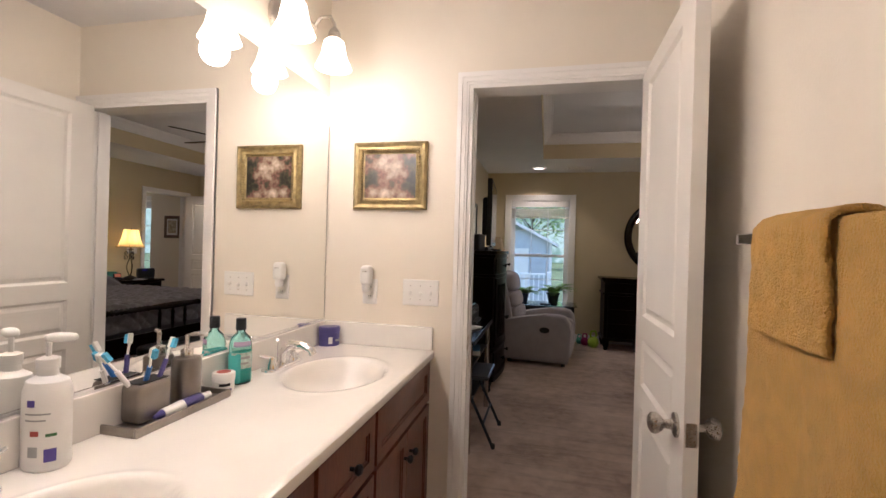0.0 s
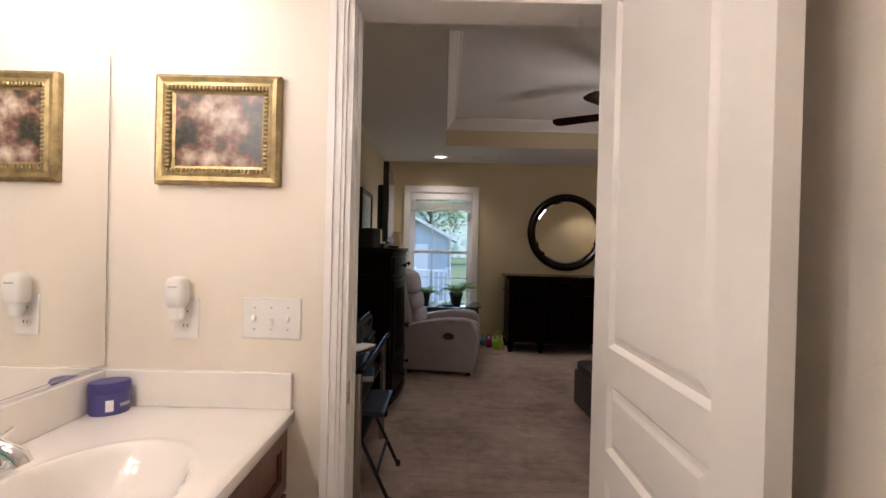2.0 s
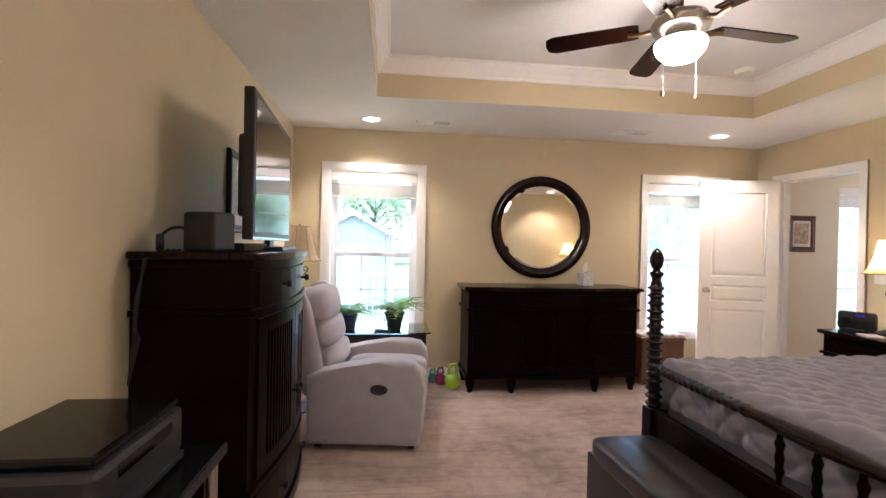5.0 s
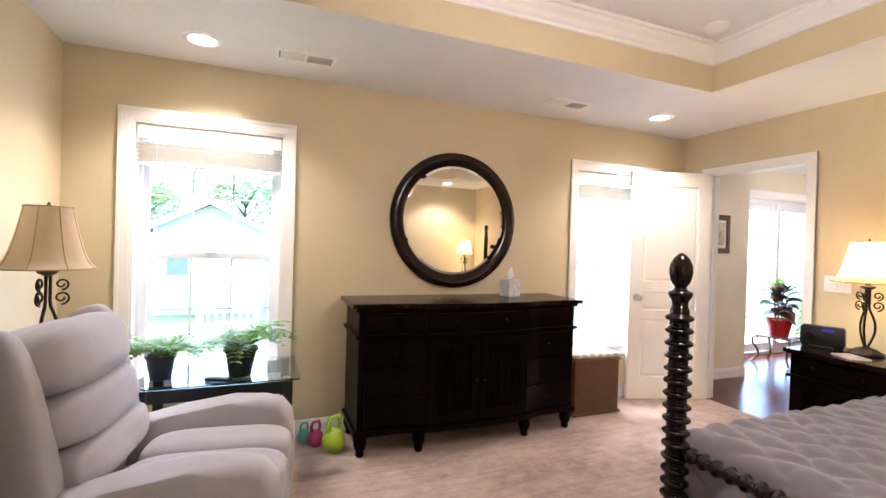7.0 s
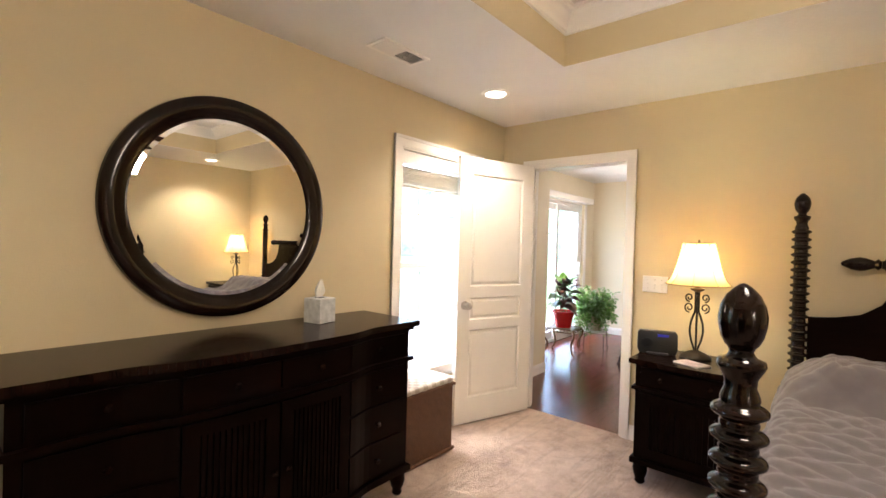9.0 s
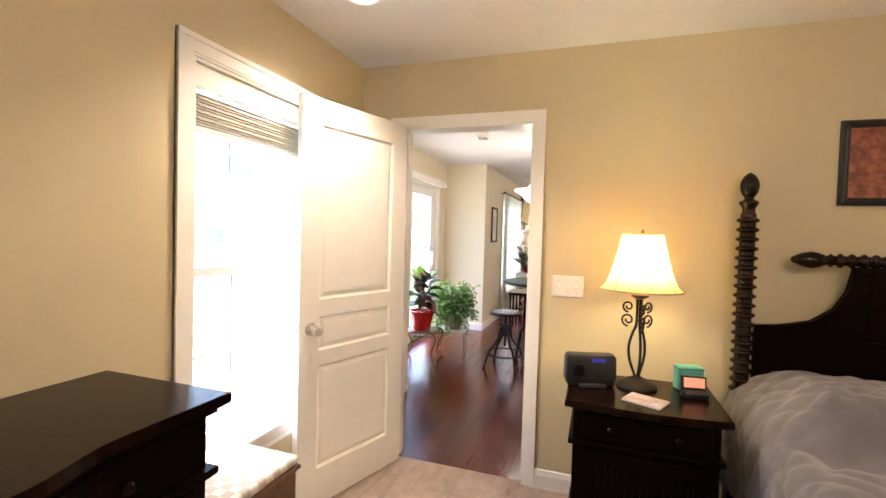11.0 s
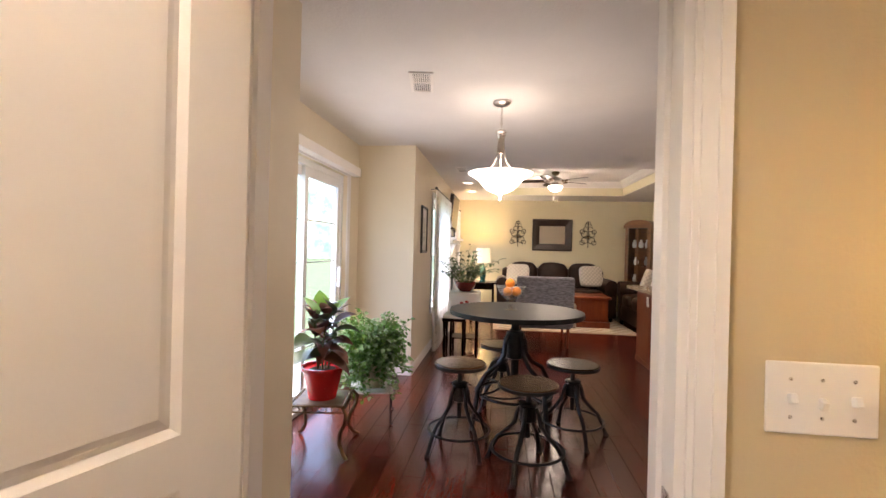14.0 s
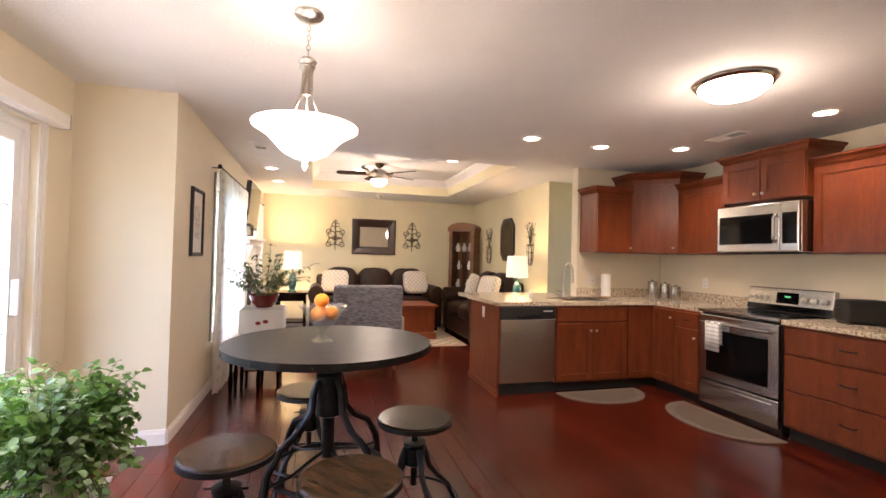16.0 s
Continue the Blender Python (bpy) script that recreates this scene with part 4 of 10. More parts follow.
def sliding_door():
    x0, x1, z0, z1 = SL
    e = tagged(thing("sliding_door", "white vinyl sliding glass door with grilles", "sliding door"), kind="structure")
    y = NY + 0.04
    bm = bmesh.new()
    box(bm, x0, x0 + 0.05, y, y + 0.09, 0, z1)
    box(bm, x1 - 0.05, x1, y, y + 0.09, 0, z1)
    box(bm, x0 + 0.05, x1 - 0.05, y, y + 0.09, z1 - 0.05, z1)
    box(bm, x0 + 0.05, x1 - 0.05, y, y + 0.09, 0, 0.035)
    part("door_frame", bm, VINYL, e)
    mid = 6.69
    for a, b, yo in ((x0 + 0.05, mid + 0.04, y + 0.045), (mid - 0.04, x1 - 0.05, y + 0.012)):
        bm = bmesh.new()
        w = 0.065
        box(bm, a, a + w, yo, yo + 0.03, 0.035, z1 - 0.05)
        box(bm, b - w, b, yo, yo + 0.03, 0.035, z1 - 0.05)
        box(bm, a + w, b - w, yo, yo + 0.03, 0.035, 0.14)
        box(bm, a + w, b - w, yo, yo + 0.03, z1 - 0.13, z1 - 0.05)
        s = part("sash", bm, VINYL, e)
        p = part("pane", bx(a + w, b - w, yo + 0.012, yo + 0.017, 0.14, z1 - 0.13), PANE, s, "clear door glass")
        p.visible_shadow = False
        bm = bmesh.new()
        for i in range(1, 5):
            zz = 0.14 + (z1 - 0.27) * i / 5
            box(bm, a + w, b - w, yo + 0.018, yo + 0.022, zz - 0.006, zz + 0.006)
        part("grille", bm, VINYL, s)
    part("handle", bx(x1 - 0.105, x1 - 0.075, y - 0.03, y + 0.012, 0.95, 1.15, 0.008), VINYL, e, "white pull handle")
    casing("slider_casing", x0, x1, 0, z1, NY, "x", -1, 0.06)
    v = thing("blind_headrail", "long white head rail of the sliding door's vertical blind", "blind rail")
    part("rail", bx(x0 - 0.1, x1 + 0.12, NY - 0.10, NY - 0.021, z1 + 0.01, z1 + 0.095, 0.006), TRIM, v)
    part("end_cap", bx(x1 + 0.12, x1 + 0.128, NY - 0.102, NY - 0.021, z1 + 0.008, z1 + 0.097, 0.002), NICKEL, v, "grey end cap")


sliding_door()


def switch_plate(at, rz, gangs=3, width=0.163):
    """Toggle switches; the plate faces -y before it is turned."""
    e = thing("light_switch", "white three-gang toggle switch plate on the wall", "light switch", at, rz)
    part("plate", bx(-width / 2, width / 2, -0.006, 0, -0.057, 0.057, 0.003), PLATE, e)
    for k in range(gangs):
        x = (k - (gangs - 1) / 2) * 0.046
        part("toggle", moved(bx(-0.005, 0.005, -0.018, -0.004, -0.012, 0.004, 0.002), pose(x, 0, 0, (-22, 18, -20)[k % 3], 0, 0)), PLATE, e)
        for z in (-0.03, 0.03):
            part("screw", lathe([(0.003, -0.006), (0.003, -0.0072)], 8, (x, 0, z), axis="y"), NICKEL, e)
    return e


switch_plate((-0.515, BY1, 1.08), 0)
switch_plate((EX, 5.150, 1.13), -90)


def outlet(at, rz, plug=False):
    e = thing("wall_outlet", "white duplex wall outlet", "outlet", at, rz)
    part("plate", bx(-0.035, 0.035, -0.005, 0, -0.057, 0.057, 0.003), PLATE, e)
    for z in (-0.02, 0.02):
        part("socket", lathe([(0.015, -0.005), (0.015, -0.0065), (0.012, -0.007)], 16, (0, 0, z), axis="y"), PLATE, e)
        for x in (-0.005, 0.005):
            part("slot", bx(x - 0.001, x + 0.001, -0.0075, -0.0065, z - 0.004, z + 0.004), BLACK_MATT, e)
    return e


outlet((-0.752, BY1, 1.075), 0)
outlet((4.35, HY, 0.40), 0)
outlet((8.35, 1.47, 1.12), 180)
outlet((KEX, 2.45, 1.12), -90)


def air_freshener():
    e = thing("air_freshener", "white plug-in air freshener in the bathroom outlet", "air freshener", (-0.757, BY1 - 0.008, 1.13))
    part("body", moved(pillow(0.05, 0.05, 0.085, 8, 4), pose(0, -0.03, 0.02)), PLATE, e, "", "all")
    part("refill", lathe([(0.017, 0.0), (0.019, -0.012), (0.017, -0.03), (0.006, -0.034)], 16, (0, -0.032, -0.02)), PLATE, e, "", True)
    part("grille_slot", bx(-0.012, 0.012, -0.056, -0.054, 0.035, 0.038), NICKEL, e)


air_freshener()


def picture(name, label, at, rz, w, h, fw, frame_mat, art, beads=False, mat_board=None, depth=0.025):
    """A framed picture that faces -y before it is turned; at is its centre on the wall."""
    e = thing(name, label, "picture", at, rz)
    steps = [(0, 0.0), (0, -depth * 0.7), (fw * 0.18, -depth), (fw * 0.42, -depth * 0.85), (fw * 0.6, -depth * 0.95), (fw * 0.85, -depth * 0.55), (fw, -depth * 0.45)]
    bm = bmesh.new()
    rings = [[bm.verts.new(p) for p in ((-w / 2 + i, y, -h / 2 + i), (w / 2 - i, y, -h / 2 + i), (w / 2 - i, y, h / 2 - i), (-w / 2 + i, y, h / 2 - i))] for i, y in steps]
    for p, q in zip(rings, rings[1:]):
        for k in range(4):
            bm.faces.new((p[k], p[(k + 1) % 4], q[(k + 1) % 4], q[k]))
    part("frame", bm, frame_mat, e)
    if beads:
        nb, mb = 26, 20
        u, v = w / 2 - fw * 0.72, h / 2 - fw * 0.72
        places = [(-u + 2 * u * k / (nb - 1), q * v, 0) for k in range(nb) for q in (-1, 1)]
        places += [(q * u, -v + 2 * v * k / (mb - 1), 90) for k in range(1, mb - 1) for q in (-1, 1)]
        first = part("bead", pillow(0.008, depth * 0.6, 0.015, 2, 2.6), GOLD, e, "small gilt bead", "all")
        for k, (x, z, turn) in enumerate(places):
            o = first if k == 0 else new("bead", first.data)
            o.parent = e
            o.location, o.rotation_euler = (x, -depth * 0.72, z), (0, radians(turn), 0)
    iw, ih = w / 2 - fw, h / 2 - fw
    if mat_board:
        part("mat_board", bx(-iw, iw, -depth * 0.42, -depth * 0.30, -ih, ih), PAPER, e, "pale mat board")
        part("canvas", bx(-iw * mat_board, iw * mat_board, -depth * 0.46, -depth * 0.43, -ih * mat_board, ih * mat_board), art, e, "printed picture")
    else:
        part("canvas", bx(-iw, iw, -depth * 0.44, -depth * 0.30, -ih, ih), art, e, "painted scene")
    return e


GARDEN_ART = painting_material("garden_painting", 6, [(0.40, (0.016, 0.016, 0.010)), (0.50, (0.06, 0.055, 0.03)), (0.57, (0.16, 0.07, 0.05)), (0.68, (0.28, 0.21, 0.15)), (0.95, (0.72, 0.60, 0.50))], scene_like=True)
FLOWER_ART = painting_material("flower_print", 6, [(0.3, (0.16, 0.13, 0.08)), (0.5, (0.36, 0.28, 0.17)), (0.65, (0.5, 0.42, 0.29)), (0.85, (0.68, 0.6, 0.46))], 3.1)
RED_ART = painting_material("red_print", 7, [(0.3, (0.10, 0.02, 0.012)), (0.5, (0.22, 0.05, 0.025)), (0.7, (0.36, 0.12, 0.06))], 5.7)
GREY_ART = painting_material("grey_print", 8, [(0.3, (0.2, 0.2, 0.2)), (0.5, (0.5, 0.5, 0.48)), (0.7, (0.75, 0.74, 0.7))], 8.2)
picture("garden_painting", "small garden painting in a beaded gold frame", (-0.669, BY1, 1.594), 0, 0.343, 0.30, 0.052, GOLD, GARDEN_ART, True)
picture("flower_picture", "botanical flower print in a dark bronze frame", (4.635, HY, 1.525), 0, 0.33, 0.40, 0.055, mat("bronze_frame", (0.10, 0.055, 0.028), 0.32, 0.5, vary=0.3, scale=25), FLOWER_ART, False, 0.8)
picture("bed_picture", "red-toned print in a black frame above the bed", (EX, 3.68, 1.762), -90, 0.62, 0.38, 0.035, BLACK_PLASTIC, RED_ART)
picture("narrow_picture", "tall narrow print with white mat in a black frame", (8.45, HY, 1.57), 0, 0.36, 0.55, 0.03, BLACK_PLASTIC, GREY_ART, False, 0.55)

# ---- bedroom furniture ----


def small_knob(e, at, axis="y", side=-1, material=ESPRESSO_TOP, k=1.0):
    prof = [(0.006, 0.0), (0.006, 0.012), (0.013, 0.018), (0.015, 0.026), (0.009, 0.033), (0.0, 0.034)]
    return part("knob", lathe([(r * k, z * side * k) for r, z in prof], 14, at, axis=axis), material, e, "dark turned knob", True)


def spool(length, r, n, finial=True):
    """Profile of a spool-turned post from 0 to length: ringed beads on a slim core, and an egg finial on a vase."""
    prof = [(r * 0.66, 0.0)]
    step = length / n
    for k in range(n):
        z = k * step
        for f, q in ((0.04, 0.74), (0.14, 0.70), (0.24, 0.78), (0.32, 0.93), (0.41, 1.03), (0.50, 1.06), (0.59, 1.03), (0.68, 0.93), (0.76, 0.78), (0.86, 0.70), (0.96, 0.74)):
            prof.append((r * q, z + f * step))
    if finial:
        prof += [(r * q, length + h) for q, h in ((0.72, 0.004), (0.58, 0.020), (0.62, 0.036), (0.84, 0.052), (0.90, 0.058), (0.86, 0.066), (0.55, 0.071), (0.42, 0.080), (0.50, 0.088), (0.60, 0.092), (0.76, 0.106), (0.86, 0.126), (0.88, 0.142), (0.80, 0.160), (0.60, 0.178), (0.34, 0.190), (0.12, 0.197), (0.0, 0.198))]
    return prof


def bed():
    x0, x1, y0, y1 = 1.535, 3.87, 2.44, 4.355
    e = thing("bed", "dark four-poster bed with spool-turned posts and panelled headboard", "bed", (0, 0, 0))
    for y in (y0, y1):
        part("foot_post", lathe(spool(0.68, 0.042, 16), 28, (x0, y, 0.44)), POST_WOOD, e, "spool-turned foot post with finial", "all")
        part("post_block", bx(x0 - 0.042, x0 + 0.042, y - 0.042, y + 0.042, 0.10, 0.44, 0.004), ESPRESSO, e)
        part("post_foot", lathe([(0.028, 0.0), (0.034, 0.02), (0.03, 0.06), (0.04, 0.085), (0.03, 0.1)], 20, (x0, y, 0)), ESPRESSO, e, "", True)
        part("head_post", lathe(spool(0.957, 0.044, 22), 28, (x1, y, 0.56)), POST_WOOD, e, "tall spool-turned head post with finial", "all")
        part("post_block", bx(x1 - 0.042, x1 + 0.042, y - 0.042, y + 0.042, 0.0, 0.56, 0.004), ESPRESSO, e)
        part("side_rail", bx(x0 + 0.042, x1 - 0.042, y - 0.014, y + 0.014, 0.26, 0.42, 0.004), ESPRESSO, e)
    part("foot_rail", bx(x0 - 0.02, x0 + 0.02, y0 + 0.042, y1 - 0.042, 0.27, 0.44, 0.005), ESPRESSO, e)
    rail = lathe([(r, z) for r, z in spool(0.62, 0.026, 14, False)], 16, (x0, y1 - 0.66, 0.66), axis="y")
    # axis y turns (r, z) so that z runs along y
    part("spool_rail", rail, POST_WOOD, e, "spool-turned foot rail", "all")
    part("spool_rail", lathe(spool(0.62, 0.026, 14, False), 16, (x0, y0 + 0.04, 0.66), axis="y"), POST_WOOD, e, "spool-turned foot rail", "all")
    part("foot_rail_middle", lathe([(0.02, 0), (0.03, 0.02), (0.022, 0.04), (0.032, 0.2), (0.034, 0.32), (0.032, 0.42), (0.022, 0.58), (0.03, 0.6), (0.02, 0.615)], 20, (x0, y0 + 0.66, 0.66), axis="y"), POST_WOOD, e, "", True)
    for k in range(3):
        y = (y0 + y1) / 2 + 0.15 * (k - 1)
        part("spindle", lathe([(0.011, 0), (0.011, 0.03), (0.019, 0.05), (0.013, 0.07), (0.018, 0.10), (0.013, 0.13), (0.019, 0.155), (0.011, 0.175), (0.011, 0.20)], 12, (x0, y, 0.44)), ESPRESSO, e, "", True)
    # headboard: a low shoulder that sweeps up to the panelled middle
    cy = (y0 + y1) / 2
    half = (y1 - y0) / 2
    up = [(half - 0.04, 1.02), (half - 0.16, 1.025), (half - 0.26, 1.05), (half - 0.34, 1.11), (half - 0.385, 1.19), (half - 0.40, 1.30)]
    outline = [(cy + v, z) for v, z in up] + [(cy - v, z) for v, z in reversed(up)] + [(cy - half + 0.04, 0.5), (cy + half - 0.04, 0.5)]
    part("headboard_panel", prism(outline, x1 - 0.016, x1 + 0.016, axis="x", bevel=0.004), ESPRESSO, e, "sweeping dark wooden headboard")
    wmid = 2 * (half - 0.46)
    for k in range(14):
        y = cy - wmid / 2 + wmid * (k + 0.5) / 14
        part("headboard_slat", bx(x1 - 0.026, x1 - 0.0165, y - 0.036, y + 0.036, 0.98, 1.27, 0.004), ESPRESSO, e)
    part("head_rail", lathe(spool(2 * (half - 0.33), 0.030, 30, False), 16, (x1, cy - half + 0.33, 1.325), axis="y"), POST_WOOD, e, "spool-turned top rail", True)
    for s in (-1, 1):
        fin = [(0.018, 0), (0.03, 0.012), (0.02, 0.026), (0.034, 0.06), (0.038, 0.085), (0.03, 0.12), (0.012, 0.155), (0, 0.16)]
        part("rail_finial", lathe([(r, s * z) for r, z in fin], 18, (x1, cy + s * (half - 0.33), 1.325), axis="y"), POST_WOOD, e, "", True)
    # mattress
    m = thing("mattress", "mattress and dark box spring on the bed frame", "mattress")
    part("box_spring", bx(x0 + 0.06, x1 - 0.05, y0 + 0.03, y1 - 0.03, 0.36, 0.50, 0.02), SHEET, m, "dark grey box spring cover")
    part("mattress_body", bx(x0 + 0.08, x1 - 0.05, y0 + 0.03, y1 - 0.03, 0.502, 0.66, 0.05, 3), SHEET, m)


bed()


def quilt():
    """The bedspread: a stitched, puffy sheet that falls over both sides and the foot."""
    x0, x1, y0, y1, top = 1.61, 3.80, 2.40, 4.40, 0.70
    nx, ny = 210, 250
    drop = 0.36
    bm = bmesh.new()
    grid = []
    wy = (y1 - y0) + 2 * drop
    wx = (x1 - x0) + drop * 0.75
    for i in range(nx + 1):
        u = wx * i / nx - drop * 0.75
        row = []
        for j in range(ny + 1):
            v = wy * j / ny - drop
            def fold(d, soft=0.07):
                # d: how far past the edge the cloth has run; gives (sideways, down)
                if d <= 0:
                    return d, 0.0
                if d < soft * 1.57:
                    a = d / soft
                    return soft * math.sin(a), soft * (1 - math.cos(a))
                return soft + 0.06 * (d - soft * 1.57), soft + (d - soft * 1.57)
            vx, dz1 = fold(-u) if u < 0.0 else (-u, 0.0)
            x = x0 + 0.06 - vx
            if v < 0.06:
                vy, dz2 = fold(0.06 - v)
                y = y0 + 0.06 - vy
            elif v > (y1 - y0) - 0.06:
                vy, dz2 = fold(v - (y1 - y0) + 0.06)
                y = y1 - 0.06 + vy
            else:
                y, dz2 = y0 + v, 0.0
            z = top - max(dz1, dz2) - 0.3 * min(dz1, dz2)
            # pillows under the spread at the head, with a tuck in front
            hx = (x - 3.22) / 0.5
            if hx > -0.25:
                k = max(0.0, min(1.0, (x - 3.20) / 0.16))
                k = k * k * (3 - 2 * k)
                edge = min(1.0, max(0.0, (min(y - y0, y1 - y) + 0.03) / 0.22))
                z += 0.155 * k * edge * (1 - 0.25 * max(0, (x - 3.5) / 0.3)) * (1.0 if abs(y - (y0 + y1) / 2) > 0.05 else 0.9)
                tuck = math.exp(-((x - 3.17) / 0.035) ** 2)
                z -= 0.03 * tuck * edge
            # stitched puff: wavy quilting channels
            jit = 2.2 * noise.noise(Vector((u * 4.2, v * 4.2, 2.2)))
            a, b = (u + 0.75 * v) * 24.0 + 1.1 * jit, (u - 0.75 * v) * 24.0 - 0.9 * jit
            puff = (abs(math.sin(a)) * abs(math.sin(b))) ** 0.45
            wr = noise.noise(Vector((u * 5, v * 5, 0.3))) * 0.007 + noise.noise(Vector((u * 34, v * 26, 1.3))) * 0.005
            amp = 0.020 * puff + wr
            if max(dz1, dz2) > 0.07:
                fold_wave = 0.012 * math.sin((u if dz2 > dz1 else v) * 22.0)
                if dz2 > dz1:
                    y += (1 if v > 0.5 else -1) * (amp + fold_wave * min(1, (dz2 - 0.07) * 4))
                else:
                    x -= amp + fold_wave * min(1, (dz1 - 0.07) * 4)
            else:
                z += amp
            row.append(bm.verts.new((x, y, z)))
        grid.append(row)
    for i in range(nx):
        for j in range(ny):
            bm.faces.new((grid[i][j], grid[i + 1][j], grid[i + 1][j + 1], grid[i][j + 1]))
    o = part("bedspread", bm, QUILT, None, "", "all")
    tagged(o, "grey quilted bedspread pulled over the pillows", "bedspread")


quilt()


def ottoman(at, rz, size):
    lx, ly, h = size
    e = thing("storage_ottoman", "black leather storage ottoman with a tufted lid at the bed's foot", "ottoman", at, rz, "ottomans at the foot of the bed")
    part("body", bx(-lx / 2, lx / 2, -ly / 2, ly / 2, 0.015, h - 0.075, 0.008), LEATHER, e)
    lid = pillow(lx + 0.008, ly + 0.008, 0.10, 16, 7.0)
    for v in lid.verts:
        if v.co.z > 0:
            a, b = v.co.x / lx * math.pi * 2, v.co.y / ly * math.pi * 2
            v.co.z -= 0.006 * (math.exp(-(math.sin(a / 2) / 0.12) ** 2) + math.exp(-(math.sin(b / 2) / 0.08) ** 2))
    part("lid", moved(lid, pose(0, 0, h - 0.045)), LEATHER, e, "padded leather lid", "all")
    for x in (-1, 1):
        for y in (-1, 1):
            part("foot", bx(x * lx / 2 - x * 0.05 - 0.015, x * lx / 2 - x * 0.05 + 0.015, y * (ly / 2 - 0.05) - 0.015, y * (ly / 2 - 0.05) + 0.015, 0, 0.016), BLACK_PLASTIC, e)
    return e


ottoman((1.27, 3.86, 0), 3, (0.36, 0.65, 0.37))
ottoman((1.23, 3.19, 0), 3, (0.36, 0.65, 0.37))
o = part("white_strap", bx(1.030, 1.034, 3.51, 3.53, 0.0, 0.36), PAPER)
tagged(o, "white cloth strap hanging between the two ottomans", "strap")


def serp(x, x0, x1, flat, bulge):
    """Front line of a piece with a bowed middle."""
    c, w = (x0 + x1) / 2, (x1 - x0)
    d = abs(x - c) / w
    k = max(0.0, min(1.0, (0.34 - d) / 0.12))
    k = k * k * (3 - 2 * k)
    return flat - bulge * k * (0.6 + 0.4 * math.cos(min(1, d / 0.3) * math.pi / 2))


def bow_slab(x0, x1, back, flat, bulge, z0, z1, over=0.0, n=48, bevel=0.0):
    pts = [(x0 + (x1 - x0) * k / n, serp(x0 + (x1 - x0) * k / n, x0 + over, x1 - over, flat, bulge)) for k in range(n + 1)]
    return prism([(x1, back), (x0, back)] + pts, z0, z1, bevel=bevel)


def bow_panel(x0, x1, lo, hi, X0, X1, flat, bulge, z0, z1, thick, n=10):
    """A drawer front that follows the bowed line."""
    f = [(x0 + (x1 - x0) * k / n, serp(x0 + (x1 - x0) * k / n, X0, X1, flat, bulge)) for k in range(n + 1)]
    pts = [(x, y - lo) for x, y in f] + [(x, y - hi) for x, y in reversed(f)]
    return prism(pts, z0, z1)


